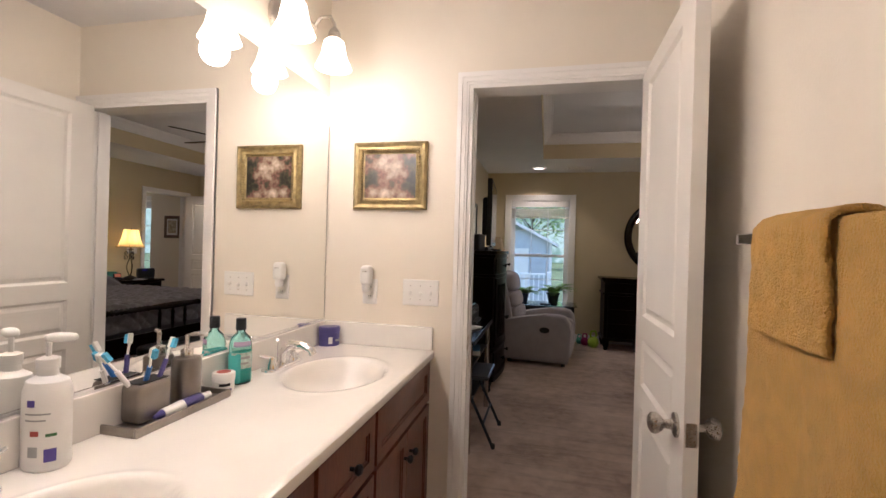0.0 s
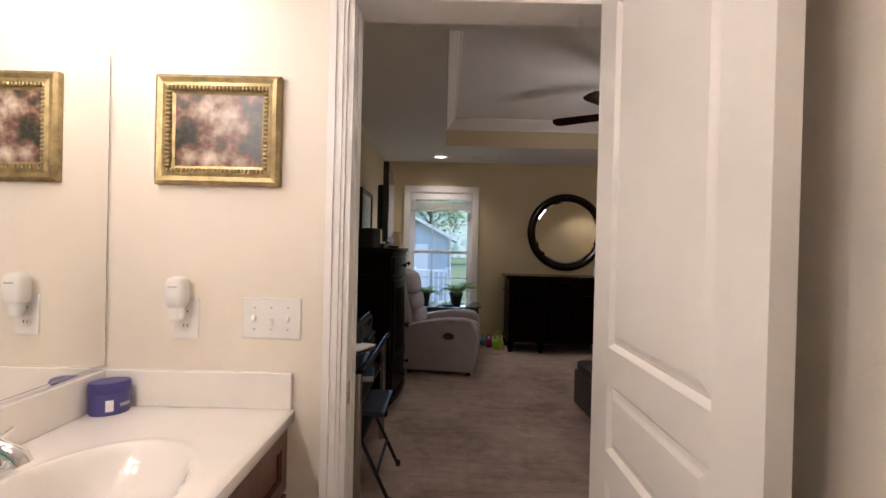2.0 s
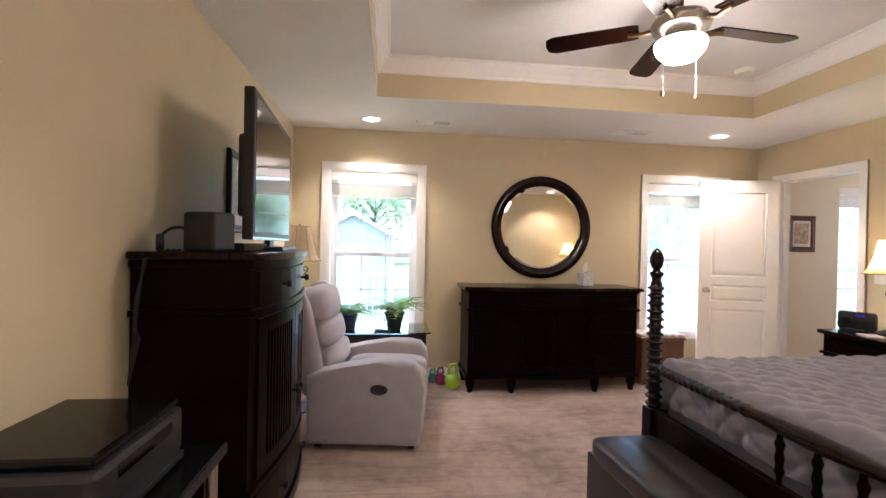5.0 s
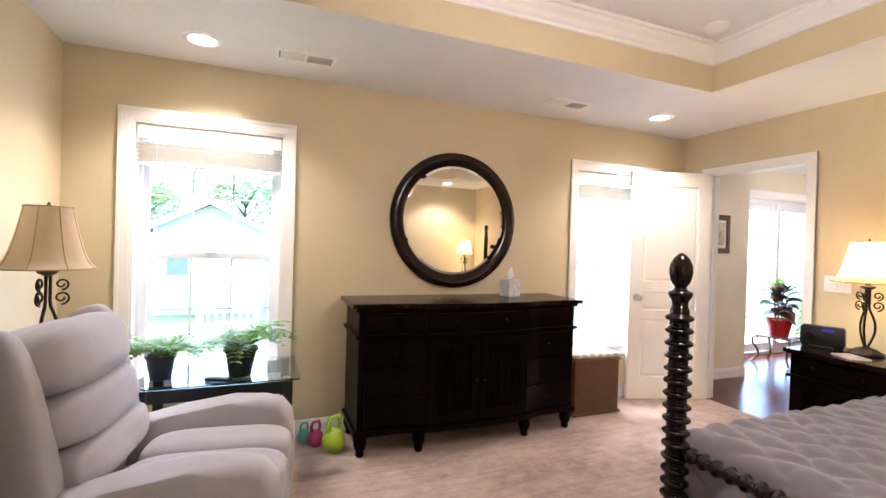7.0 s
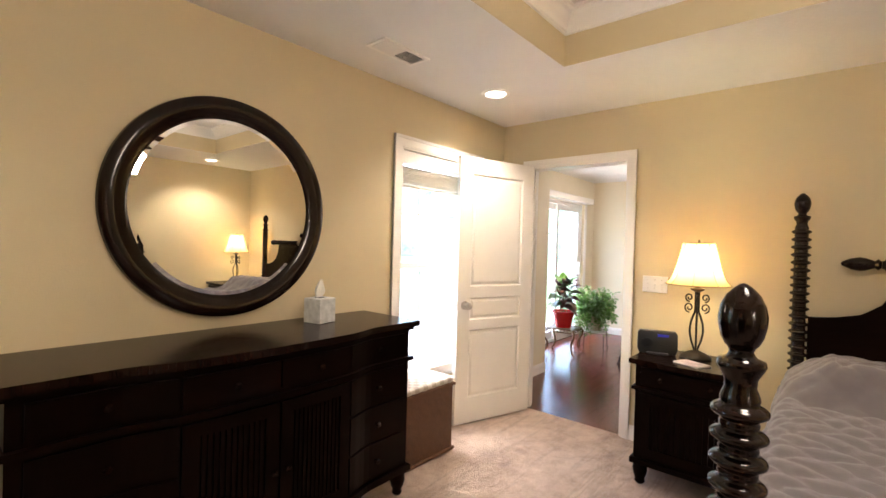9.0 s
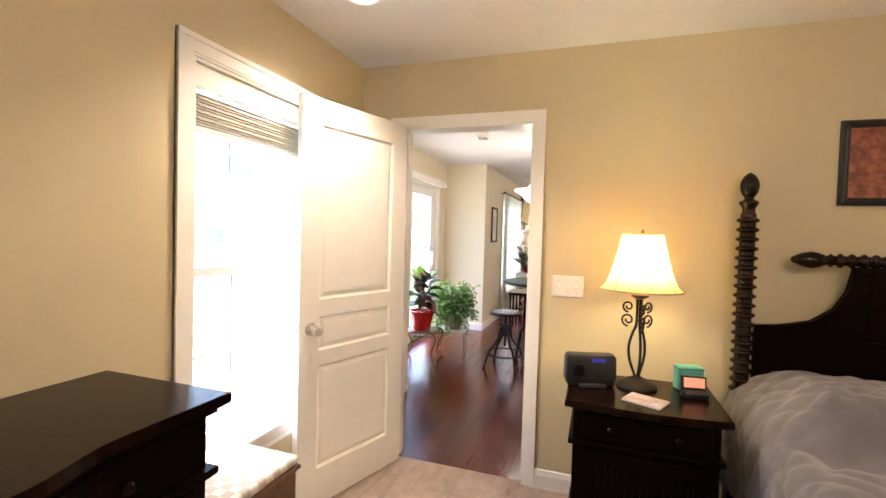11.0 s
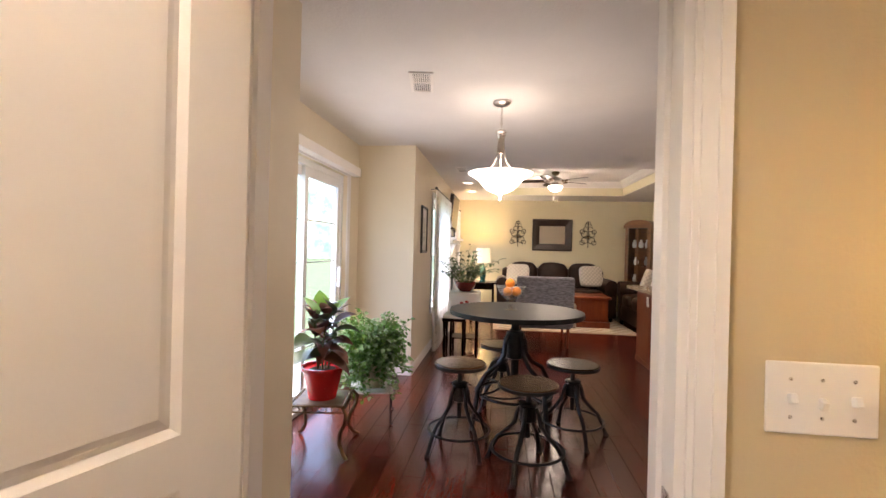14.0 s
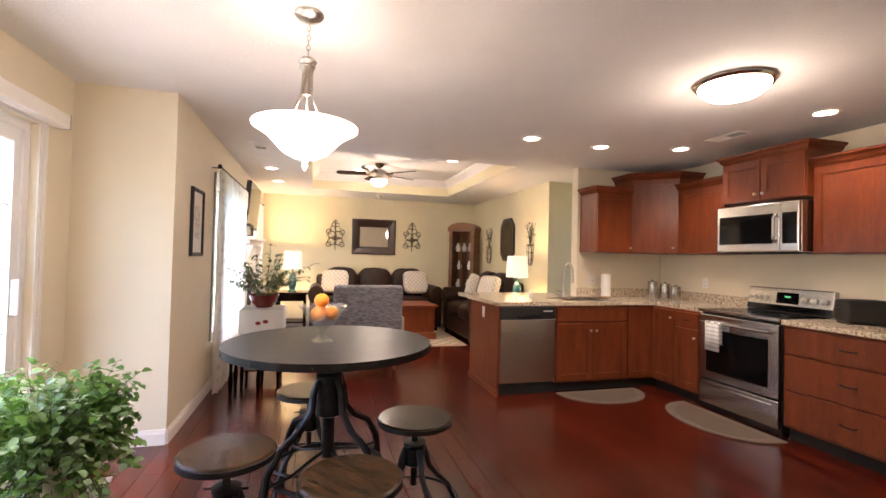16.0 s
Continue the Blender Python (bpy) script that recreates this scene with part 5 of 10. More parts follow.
def dresser():
    X0, X1, back, flat, bulge = 0.775, 2.36, 6.40, 5.965, 0.06
    e = thing("dresser", "espresso dresser with bowed front, slatted doors and turned feet", "dresser")
    part("body", bow_slab(X0, X1, back, flat, bulge, 0.14, 0.915), ESPRESSO, e)
    part("top", bow_slab(X0 - 0.045, X1 + 0.045, back, flat - 0.04, bulge, 0.92, 0.95, 0.045, bevel=0.006), ESPRESSO_TOP, e, "glossy dark bowed top")
    part("top_moulding", bow_slab(X0 - 0.02, X1 + 0.02, back, flat - 0.018, bulge, 0.9, 0.919, 0.02), ESPRESSO, e)
    part("waist_moulding", bow_slab(X0 - 0.022, X1 + 0.022, back, flat - 0.022, bulge, 0.735, 0.757, 0.022, bevel=0.005), ESPRESSO, e)
    part("base_moulding", bow_slab(X0 - 0.02, X1 + 0.02, back, flat - 0.02, bulge, 0.13, 0.165, 0.02, bevel=0.006), ESPRESSO, e)
    cols = [X0 + 0.035, X0 + 0.43, (X0 + X1) / 2, X1 - 0.43, X1 - 0.035]
    for k, (a, b) in enumerate(zip(cols, cols[1:])):
        part("drawer_front", bow_panel(a + 0.006, b - 0.006, 0.0, 0.012, X0, X1, flat, bulge, 0.775, 0.885, 0.012), ESPRESSO, e)
        m = (a + b) / 2
        small_knob(e, (m, serp(m, X0, X1, flat, bulge) - 0.012, 0.83))
    for a, b in ((cols[0], cols[1]), (cols[3], cols[4])):
        for z0, z1 in ((0.185, 0.355), (0.37, 0.54), (0.555, 0.72)):
            part("drawer_front", bow_panel(a + 0.006, b - 0.006, 0.0, 0.012, X0, X1, flat, bulge, z0, z1, 0.012), ESPRESSO, e)
            m = (a + b) / 2
            small_knob(e, (m, serp(m, X0, X1, flat, bulge) - 0.012, (z0 + z1) / 2))
    for a, b, s in ((cols[1], cols[2], 1), (cols[2], cols[3], -1)):
        bm = bow_panel(a + 0.005, b - 0.005, 0.0, 0.014, X0, X1, flat, bulge, 0.185, 0.24, 0.014)
        merge(bm, bow_panel(a + 0.005, b - 0.005, 0.0, 0.014, X0, X1, flat, bulge, 0.67, 0.72, 0.014))
        merge(bm, bow_panel(a + 0.005, a + 0.06, 0.0, 0.014, X0, X1, flat, bulge, 0.24, 0.67, 0.014))
        merge(bm, bow_panel(b - 0.06, b - 0.005, 0.0, 0.014, X0, X1, flat, bulge, 0.24, 0.67, 0.014))
        d = part("door", bm, ESPRESSO, e)
        for k in range(11):
            x = a + 0.075 + (b - a - 0.15) * k / 10
            part("slat", bx(x - 0.006, x + 0.006, serp(x, X0, X1, flat, bulge) - 0.010, serp(x, X0, X1, flat, bulge) - 0.001, 0.242, 0.668), ESPRESSO, d)
        kx = b - 0.03 if s > 0 else a + 0.03
        small_knob(e, (kx, serp(kx, X0, X1, flat, bulge) - 0.014, 0.45))
    foot = [(0.020, 0), (0.028, 0.012), (0.024, 0.03), (0.034, 0.05), (0.042, 0.08), (0.04, 0.11), (0.045, 0.13)]
    for x in (X0 + 0.03, X0 + 0.40, X1 - 0.40, X1 - 0.03):
        part("foot", lathe(foot, 20, (x, serp(x, X0, X1, flat, bulge) + 0.03, 0)), ESPRESSO, e, "turned foot", True)
    for x in (X0 + 0.03, X1 - 0.03):
        part("foot", lathe(foot, 20, (x, back - 0.04, 0)), ESPRESSO, e, "turned foot", True)


dresser()


def round_mirror():
    e = thing("round_mirror", "large round wall mirror in a wide dark frame above the dresser", "mirror", (1.578, WY, 1.512))
    R = 0.515
    prof = [(R - 0.012, 0.0), (R, -0.012), (R - 0.004, -0.03), (R - 0.03, -0.046), (R - 0.06, -0.042), (R - 0.075, -0.034), (R - 0.09, -0.032), (R - 0.102, -0.02)]
    bm = bmesh.new()
    n = 96
    rings = [[bm.verts.new((r * math.cos(2 * math.pi * k / n), y, r * math.sin(2 * math.pi * k / n))) for k in range(n)] for r, y in prof]
    for a, b in zip(rings, rings[1:]):
        for k in range(n):
            bm.faces.new((a[k], a[(k + 1) % n], b[(k + 1) % n], b[k]))
    part("frame", bm, POST_WOOD, e, "wide rounded espresso frame", True)
    bm = lathe([(0.395, -0.0165), (0.395, -0.017)], n, axis="y")
    part("glass", bm, MIRROR, e, "silvered mirror glass")
    bm = bmesh.new()
    rings = [[bm.verts.new((r * math.cos(2 * math.pi * k / n), y, r * math.sin(2 * math.pi * k / n))) for k in range(n)] for r, y in ((0.3951, -0.0172), (0.416, -0.0158))]
    for k in range(n):
        bm.faces.new((rings[0][k], rings[0][(k + 1) % n], rings[1][(k + 1) % n], rings[1][k]))
    part("bevel", bm, MIRROR, e, "bright bevelled glass edge", True)


round_mirror()


def tissue_box():
    e = thing("tissue_box", "grey marbled cube tissue box on the dresser", "tissue box", (1.97, 6.23, 0.951), 12)
    part("box", bx(-0.056, 0.056, -0.056, 0.056, 0, 0.125, 0.003), mat("marbled_card", (0.55, 0.56, 0.55), 0.5, vary=0.25, scale=25), e)
    part("slot", lathe([(0.03, 0.1252), (0.03, 0.1262)], 20, squash=0.6), BLACK_MATT, e)
    bm = bmesh.new()
    n, rows = 20, []
    for i in range(9):
        t = i / 8
        rows.append([bm.verts.new(((0.018 + 0.03 * math.sin(t * 2.4)) * math.cos(2 * math.pi * k / n) * (1 - 0.75 * t) + 0.012 * t, (0.008 + 0.012 * math.sin(t * 3) * math.sin(5 * 2 * math.pi * k / n)) * (1 - 0.6 * t), 0.124 + 0.085 * t + 0.012 * math.sin(3 * 2 * math.pi * k / n) * t)) for k in range(n)])
    for a, b in zip(rows, rows[1:]):
        for k in range(n):
            bm.faces.new((a[k], a[(k + 1) % n], b[(k + 1) % n], b[k]))
    part("tissue", bm, PAPER, e, "white paper tissue pulled up", "all")


tissue_box()


def hamper():
    e = thing("wicker_hamper", "brown wicker hamper with a zigzag cushion top under the window", "hamper", (2.73, 6.25, 0))
    part("basket", bx(-0.22, 0.22, -0.135, 0.135, 0, 0.45, 0.012), WICKER, e)
    for z in (0.016, 0.442):
        part("rim", tube([(-0.226, -0.14, z), (0.226, -0.14, z), (0.226, 0.14, z), (-0.226, 0.14, z), (-0.226, -0.14, z)], 0.010, 8), WICKER, e, "", True)
    part("cushion", bx(-0.225, 0.225, -0.14, 0.14, 0.452, 0.492, 0.014, 3), SAND_TOP, e, "cream and beige zigzag cushion", True)
    return e


hamper()


def nightstand(y):
    e = thing("nightstand", "espresso nightstand with one drawer and a slatted door beside the bed", "nightstand", (3.55, y, 0), 0, "nightstands beside the bed")
    hx, hy = 0.20, 0.265
    part("body", bx(-hx, hx, -hy, hy, 0.14, 0.70, 0.003), ESPRESSO, e)
    pts = [(hx + 0.02, -hy - 0.035), (hx + 0.02, hy + 0.035)] + [(-hx - 0.02 - 0.03 * math.cos((k / 12 - 0.5) * math.pi), hy + 0.035 - (2 * hy + 0.07) * k / 12) for k in range(13)]
    part("top", prism(pts, 0.705, 0.735, bevel=0.006), ESPRESSO_TOP, e, "glossy dark bowed top")
    part("waist_moulding", bx(-hx - 0.018, hx, -hy - 0.018, hy + 0.018, 0.555, 0.575, 0.005), ESPRESSO, e)
    part("base_moulding", bx(-hx - 0.018, hx, -hy - 0.018, hy + 0.018, 0.125, 0.16, 0.006), ESPRESSO, e)
    part("drawer_front", bx(-hx - 0.012, -hx, -hy + 0.03, hy - 0.03, 0.59, 0.69, 0.003), ESPRESSO, e)
    for y in (-0.12, 0.12):
        small_knob(e, (-hx - 0.012, y, 0.64), "x")
    bm = bmesh.new()
    a, b = -hy + 0.03, hy - 0.03
    for y0, y1, z0, z1 in ((a, a + 0.055, 0.175, 0.54), (b - 0.055, b, 0.175, 0.54), (a + 0.055, b - 0.055, 0.175, 0.23), (a + 0.055, b - 0.055, 0.49, 0.54)):
        box(bm, -hx - 0.012, -hx, y0, y1, z0, z1)
    d = part("door", bm, ESPRESSO, e)
    for k in range(13):
        y = a + 0.07 + (b - a - 0.14) * k / 12
        part("slat", bx(-hx - 0.009, -hx, y - 0.006, y + 0.006, 0.231, 0.489), ESPRESSO, d)
    small_knob(d, (-hx - 0.012, a + 0.027, 0.36), "x")
    foot = [(0.02, 0), (0.03, 0.012), (0.026, 0.03), (0.036, 0.055), (0.042, 0.085), (0.036, 0.115), (0.042, 0.125)]
    for x in (-1, 1):
        for y in (-1, 1):
            part("foot", lathe(foot, 18, (x * (hx - 0.04), y * (hy - 0.03), 0)), ESPRESSO, e, "turned foot", True)


nightstand(4.81)
nightstand(2.09)


def bell_shade(e, z0, z1, r0, r1, material, seams=8):
    """A flared shade with seams and rims."""
    n = 48
    bm = bmesh.new()
    rows = []
    for i in range(13):
        t = i / 12
        r = r0 + (r1 - r0) * (t ** 0.55)
        rows.append([bm.verts.new((r * math.cos(2 * math.pi * k / n), r * math.sin(2 * math.pi * k / n), z0 + (z1 - z0) * t)) for k in range(n)])
    for a, b in zip(rows, rows[1:]):
        for k in range(n):
            bm.faces.new((a[k], a[(k + 1) % n], b[(k + 1) % n], b[k]))
    s = part("shade", bm, material, e, "flared cloth lamp shade", "all")
    for k in range(seams):
        a = 2 * math.pi * (k + 0.5) / seams
        pts = []
        for i in range(9):
            t = i / 8
            r = r0 + (r1 - r0) * (t ** 0.55) + 0.0008
            pts.append((r * math.cos(a), r * math.sin(a), z0 + (z1 - z0) * t))
        part("seam", tube(pts, 0.0016, 5), CREAM_STRIP, s)
    for r, z in ((r0, z0), (r1, z1)):
        part("rim", tube([(r * math.cos(2 * math.pi * k / 40), r * math.sin(2 * math.pi * k / 40), z) for k in range(41)], 0.003, 6), CREAM_STRIP, s)
    return s


def scroll(c, s, r, z):
    """A little iron spiral in the xz plane, mirrored by s."""
    out = []
    for i in range(22):
        t = i / 21
        a = -1.6 + t * 8.2
        q = r * (1 - 0.72 * t)
        out.append((c + s * (q * math.cos(a)), 0.0, z + q * math.sin(a)))
    return out


def iron_lamp(name, label, at, height, shade, shade_z, lit, base_r=0.085, power=0.0, turn=70):
    """A wrought-iron scroll lamp; shade: (r0, r1, height)."""
    e = thing(name, label, "lamp", at, turn)
    part("base", lathe([(base_r, 0), (base_r, 0.008), (base_r * 0.9, 0.018), (base_r * 0.55, 0.034), (base_r * 0.2, 0.046), (0.01, 0.055)], 32), IRON, e, "round domed iron base", True)
    stem0 = 0.05 if name == "table_lamp" else height - 0.40
    if stem0 > 0.06:
        part("pole", lathe([(0.011, 0.05), (0.011, stem0 * 0.5), (0.018, stem0 * 0.5 + 0.01), (0.011, stem0 * 0.5 + 0.02), (0.011, stem0)], 12), IRON, e, "", True)
    top = height - 0.02
    for k in range(3):
        a = radians(120 * k)
        pts = []
        for i in range(17):
            t = i / 16
            r = 0.010 + 0.030 * math.sin(math.pi * min(1, t * 1.55)) * (1 if t < 0.645 else 0.5) 
            pts.append((r * math.cos(a), r * math.sin(a), stem0 + (top - stem0) * t))
        part("stem_bar", tube(pts, 0.006, 8), IRON, e, "", True)
        for z, r in ((top - 0.045, 0.026), (top - 0.105, 0.030)):
            sc = [(x * math.cos(a), x * math.sin(a), zz) for x, _, zz in scroll(0.048, 1, r, z)]
            part("scroll", tube(sc, 0.0042, 7), IRON, e, "curled iron scroll", True)
    part("cup", lathe([(0.012, top - 0.01), (0.036, top + 0.004), (0.038, top + 0.012), (0.014, top + 0.018), (0.012, top + 0.05), (0.0, top + 0.052)], 24), BRONZE, e, "", True)
    bell_shade(e, shade_z, shade_z + shade[2], shade[0], shade[1], SHADE_LIT if lit else SHADE_OFF)
    part("harp", tube([(0.0, 0, top + 0.05), (0.045, 0, top + 0.10), (0.05, 0, shade_z + shade[2] * 0.7), (0, 0, shade_z + shade[2] + 0.004), (-0.05, 0, shade_z + shade[2] * 0.7), (-0.045, 0, top + 0.10), (0, 0, top + 0.05)], 0.002, 6), BRONZE, e)
    part("finial", lathe([(0.004, 0), (0.008, 0.008), (0.004, 0.02), (0, 0.022)], 12, (0, 0, shade_z + shade[2])), BRONZE, e, "", True)
    if lit:
        part("bulb", lathe([(0.012, 0), (0.02, 0.02), (0.03, 0.05), (0.024, 0.075), (0.0, 0.088)], 16, (0, 0, top + 0.05)), FROST_LIT, e, "glowing bulb", True)
        lamp(name + "_light", "POINT", (at[0], at[1], at[2] + shade_z + shade[2] * 0.45), power, (1.0, 0.86, 0.50), 0.05)
    return e


iron_lamp("table_lamp", "wrought-iron scroll table lamp with a glowing beige shade", (3.62, 4.82, 0.736), 0.42, (0.172, 0.085, 0.245), 0.435, True, power=1.25)
iron_lamp("table_lamp", "wrought-iron scroll table lamp with a glowing beige shade", (3.62, 2.09, 0.736), 0.42, (0.172, 0.085, 0.245), 0.435, True, power=1.25)
iron_lamp("floor_lamp", "wrought-iron scroll floor lamp with an unlit beige shade", (-0.64, 5.68, 0.0), 1.165, (0.17, 0.085, 0.265), 1.17, False, 0.14, turn=20)


def clock_radio():
    e = thing("clock_radio", "black docking clock radio on the nightstand", "clock radio", (3.57, 5.02, 0.736), -72)
    b = prism([(-0.10, 0.0), (0.10, 0.0), (0.112, 0.03), (0.110, 0.125), (0.098, 0.14), (-0.098, 0.14), (-0.110, 0.125), (-0.112, 0.03)], -0.03, 0.03, axis="y", bevel=0.008)
    part("body", b, BLACK_PLASTIC, e, "", True)
    part("display", bx(0.0, 0.06, -0.0315, -0.0302, 0.108, 0.122), glow("blue_display", (0.03, 0.03, 0.5), 0.03), e, "small blue lit display")
    for k in range(4):
        part("button", bx(0.01 + 0.018 * k, 0.02 + 0.018 * k, -0.032, -0.03, 0.055, 0.062), DARK_STEEL, e)
    part("dock", bx(-0.06, 0.06, -0.06, -0.03, 0.0, 0.014, 0.004), BLACK_PLASTIC, e)
    part("speaker_ring", lathe([(0.032, -0.0302), (0.032, -0.033), (0.027, -0.033), (0.027, -0.0302)], 24, (-0.058, 0, 0.065), axis="y"), DARK_STEEL, e)


clock_radio()


def bedside_bits():
    e = thing("mint_box", "mint green upright box on the nightstand", "box", (3.68, 4.605, 0.736), -75)
    part("body", bx(-0.055, 0.055, -0.03, 0.03, 0, 0.105, 0.008), TEAL, e)
    part("lid_seam", bx(-0.0552, 0.0552, -0.0302, 0.0302, 0.094, 0.096), BLACK_MATT, e)
    e = thing("digital_clock", "small dark bedside clock with a lit red display", "clock", (3.58, 4.60, 0.736), -82)
    part("body", moved(bx(-0.05, 0.05, -0.01, 0.01, 0.03, 0.085, 0.006), pose(0, 0, 0, -8, 0, 0)), BLACK_PLASTIC, e)
    part("screen", moved(bx(-0.04, 0.04, -0.0115, -0.0105, 0.038, 0.078), pose(0, 0, 0, -8, 0, 0)), glow("red_display", (0.8, 0.25, 0.15), 0.1), e, "lit reddish display")
    part("base", bx(-0.052, 0.052, -0.04, 0.02, 0.0, 0.03, 0.010), DARK_STEEL, e)
    e = thing("magazine", "thin magazine with a pale cover on the nightstand", "magazine", (3.43, 4.80, 0.736), 64)
    part("pages", bx(-0.075, 0.075, -0.055, 0.055, 0, 0.006), PAPER, e)
    part("cover", bx(-0.076, 0.076, -0.056, 0.056, 0.0062, 0.007), mat("magazine_cover", (0.4, 0.33, 0.36), 0.3, vary=0.5, scale=20), e, "printed cover")


bedside_bits()


def recliner():
    """It faces +x; origin on the floor under its middle."""
    e = thing("recliner", "grey fabric recliner armchair with padded back", "recliner", (-0.03, 5.26, 0), -7)
    W = 0.80
    arm = [(-0.36, 0.04), (0.35, 0.04), (0.375, 0.12), (0.38, 0.40), (0.365, 0.50), (0.32, 0.555), (0.24, 0.575), (0.10, 0.57), (-0.12, 0.535), (-0.30, 0.50), (-0.36, 0.47)]
    for s in (-1, 1):
        y0, y1 = sorted((s * W / 2, s * (W / 2 - 0.16)))
        part("arm", prism(arm, y0, y1, axis="y", bevel=0.035), GREY_FABRIC, e, "padded fabric arm", "all")
    part("base", bx(-0.36, 0.34, -W / 2 + 0.14, W / 2 - 0.14, 0.03, 0.33, 0.02), GREY_FABRIC, e)
    part("footrest", bx(0.335, 0.372, -W / 2 + 0.165, W / 2 - 0.165, 0.08, 0.40, 0.015), GREY_FABRIC, e, "folded padded footrest", True)
    for s in (-1, 1):
        part("seat_cushion", moved(pillow(0.58, 0.245, 0.18, 14, 4.0), pose(0.09, s * 0.12, 0.40)), GREY_FABRIC, e, "padded seat cushion", "all")
    back = pillow(0.17, 0.62, 0.72, 14, 5.0)
    part("back_shell", moved(back, pose(-0.44, 0, 0.63, 0, -14, 0)), GREY_FABRIC, e, "curved fabric back", "all")
    for z, x, h, d in ((0.535, -0.285, 0.17, 0.17), (0.69, -0.335, 0.20, 0.19), (0.885, -0.385, 0.25, 0.21)):
        part("back_cushion", moved(pillow(d, 0.56, h, 14, 3.2, 0.03, z), pose(x, 0, z, 0, -14, 0)), GREY_FABRIC, e, "stitched padded back roll", "all")
    for s in (-1, 1):
        part("wing", moved(pillow(0.20, 0.11, 0.64, 12, 3.6), pose(-0.42, s * 0.31, 0.70, 0, -13, 0)), GREY_FABRIC, e, "padded side wing", "all")
    part("lever_plate", lathe([(0.055, 0.0), (0.055, -0.006), (0.046, -0.009), (0.03, -0.004), (0, -0.003)], 28, squash=0.6, at=(0.10, -W / 2 + 0.002, 0.40), axis="y"), BLACK_PLASTIC, e, "dark recline button", True)
    for x in (-0.3, 0.3):
        for y in (-0.3, 0.3):
            part("foot", bx(x - 0.02, x + 0.02, y - 0.02, y + 0.02, 0, 0.045), BLACK_PLASTIC, e)


recliner()


def armoire():
    """A bow-fronted chest; its front looks to +x."""
    y0, y1, back, flat, bow, h = 3.75, 4.70, -0.845, -0.435, 0.055, 1.265
    e = thing("armoire", "tall espresso bow-front chest with slatted doors and a drawer", "chest")
    def slab(a0, a1, off, z0, z1, bev=0.0):
        n = 24
        pts = [(back, a1), (back, a0)] + [(flat + off + bow * math.cos((k / n - 0.5) * math.pi), a0 + (a1 - a0) * k / n) for k in range(n + 1)]
        return prism(pts, z0, z1, bevel=bev)
    part("body", slab(y0, y1, 0, 0.10, h - 0.04), ESPRESSO, e, "", True)
    part("top", slab(y0 - 0.03, y1 + 0.03, 0.03, h - 0.028, h, 0.006), ESPRESSO_TOP, e, "glossy dark bowed top", True)
    part("top_moulding", slab(y0 - 0.015, y1 + 0.015, 0.014, h - 0.06, h - 0.029, 0.004), ESPRESSO, e, "", True)
    part("waist_moulding", slab(y0 - 0.016, y1 + 0.016, 0.018, h - 0.235, h - 0.21, 0.005), ESPRESSO, e, "", True)
    part("base_moulding", slab(y0 - 0.02, y1 + 0.02, 0.022, 0.10, 0.15, 0.006), ESPRESSO, e, "", True)
    part("waist_moulding", slab(y0 - 0.016, y1 + 0.016, 0.018, 0.36, 0.385, 0.005), ESPRESSO, e, "", True)
    def front(a0, a1, z0, z1, t):
        n = 8
        f = [(flat + bow * math.cos(((a0 + (a1 - a0) * k / n - y0) / (y1 - y0) - 0.5) * math.pi), a0 + (a1 - a0) * k / n) for k in range(n + 1)]
        return prism([(x + 0.001, y) for x, y in f] + [(x + t, y) for x, y in reversed(f)], z0, z1)
    mid = (y0 + y1) / 2
    part("drawer_front", front(y0 + 0.05, y1 - 0.05, h - 0.20, h - 0.07, 0.012), ESPRESSO, e)
    part("drawer_front", front(y0 + 0.05, y1 - 0.05, 0.17, 0.345, 0.012), ESPRESSO, e)
    for y in (mid - 0.2, mid + 0.2):
        for z in (h - 0.135, 0.26):
            x = flat + bow * math.cos(((y - y0) / (y1 - y0) - 0.5) * math.pi)
            small_knob(e, (x + 0.012, y, z), "x", 1, DARK_STEEL, 1.15)
    for a, b in ((y0 + 0.05, mid - 0.003), (mid + 0.003, y1 - 0.05)):
        bm = front(a, a + 0.06, 0.40, h - 0.25, 0.014)
        merge(bm, front(b - 0.06, b, 0.40, h - 0.25, 0.014))
        merge(bm, front(a + 0.06, b - 0.06, 0.40, 0.46, 0.014))
        merge(bm, front(a + 0.06, b - 0.06, h - 0.31, h - 0.25, 0.014))
        d = part("door", bm, ESPRESSO, e)
        for k in range(10):
            y = a + 0.075 + (b - a - 0.15) * k / 9
            part("slat", front(y - 0.006, y + 0.006, 0.461, h - 0.311, 0.010), ESPRESSO, d)
        ky = b - 0.03 if a < mid - 0.1 else a + 0.03
        small_knob(d, (flat + bow * math.cos(((ky - y0) / (y1 - y0) - 0.5) * math.pi) + 0.014, ky, 0.62), "x", 1, DARK_STEEL, 1.15)
    for y in (y0 + 0.03, y1 - 0.03):
        part("bracket_foot", lathe([(0.03, 0), (0.04, 0.015), (0.034, 0.04), (0.045, 0.075), (0.045, 0.10)], 18, (flat - 0.04, y, 0)), ESPRESSO, e, "", True)
        part("bracket_foot", lathe([(0.03, 0), (0.04, 0.015), (0.034, 0.04), (0.045, 0.075), (0.045, 0.10)], 18, (back + 0.05, y, 0)), ESPRESSO, e, "", True)


armoire()


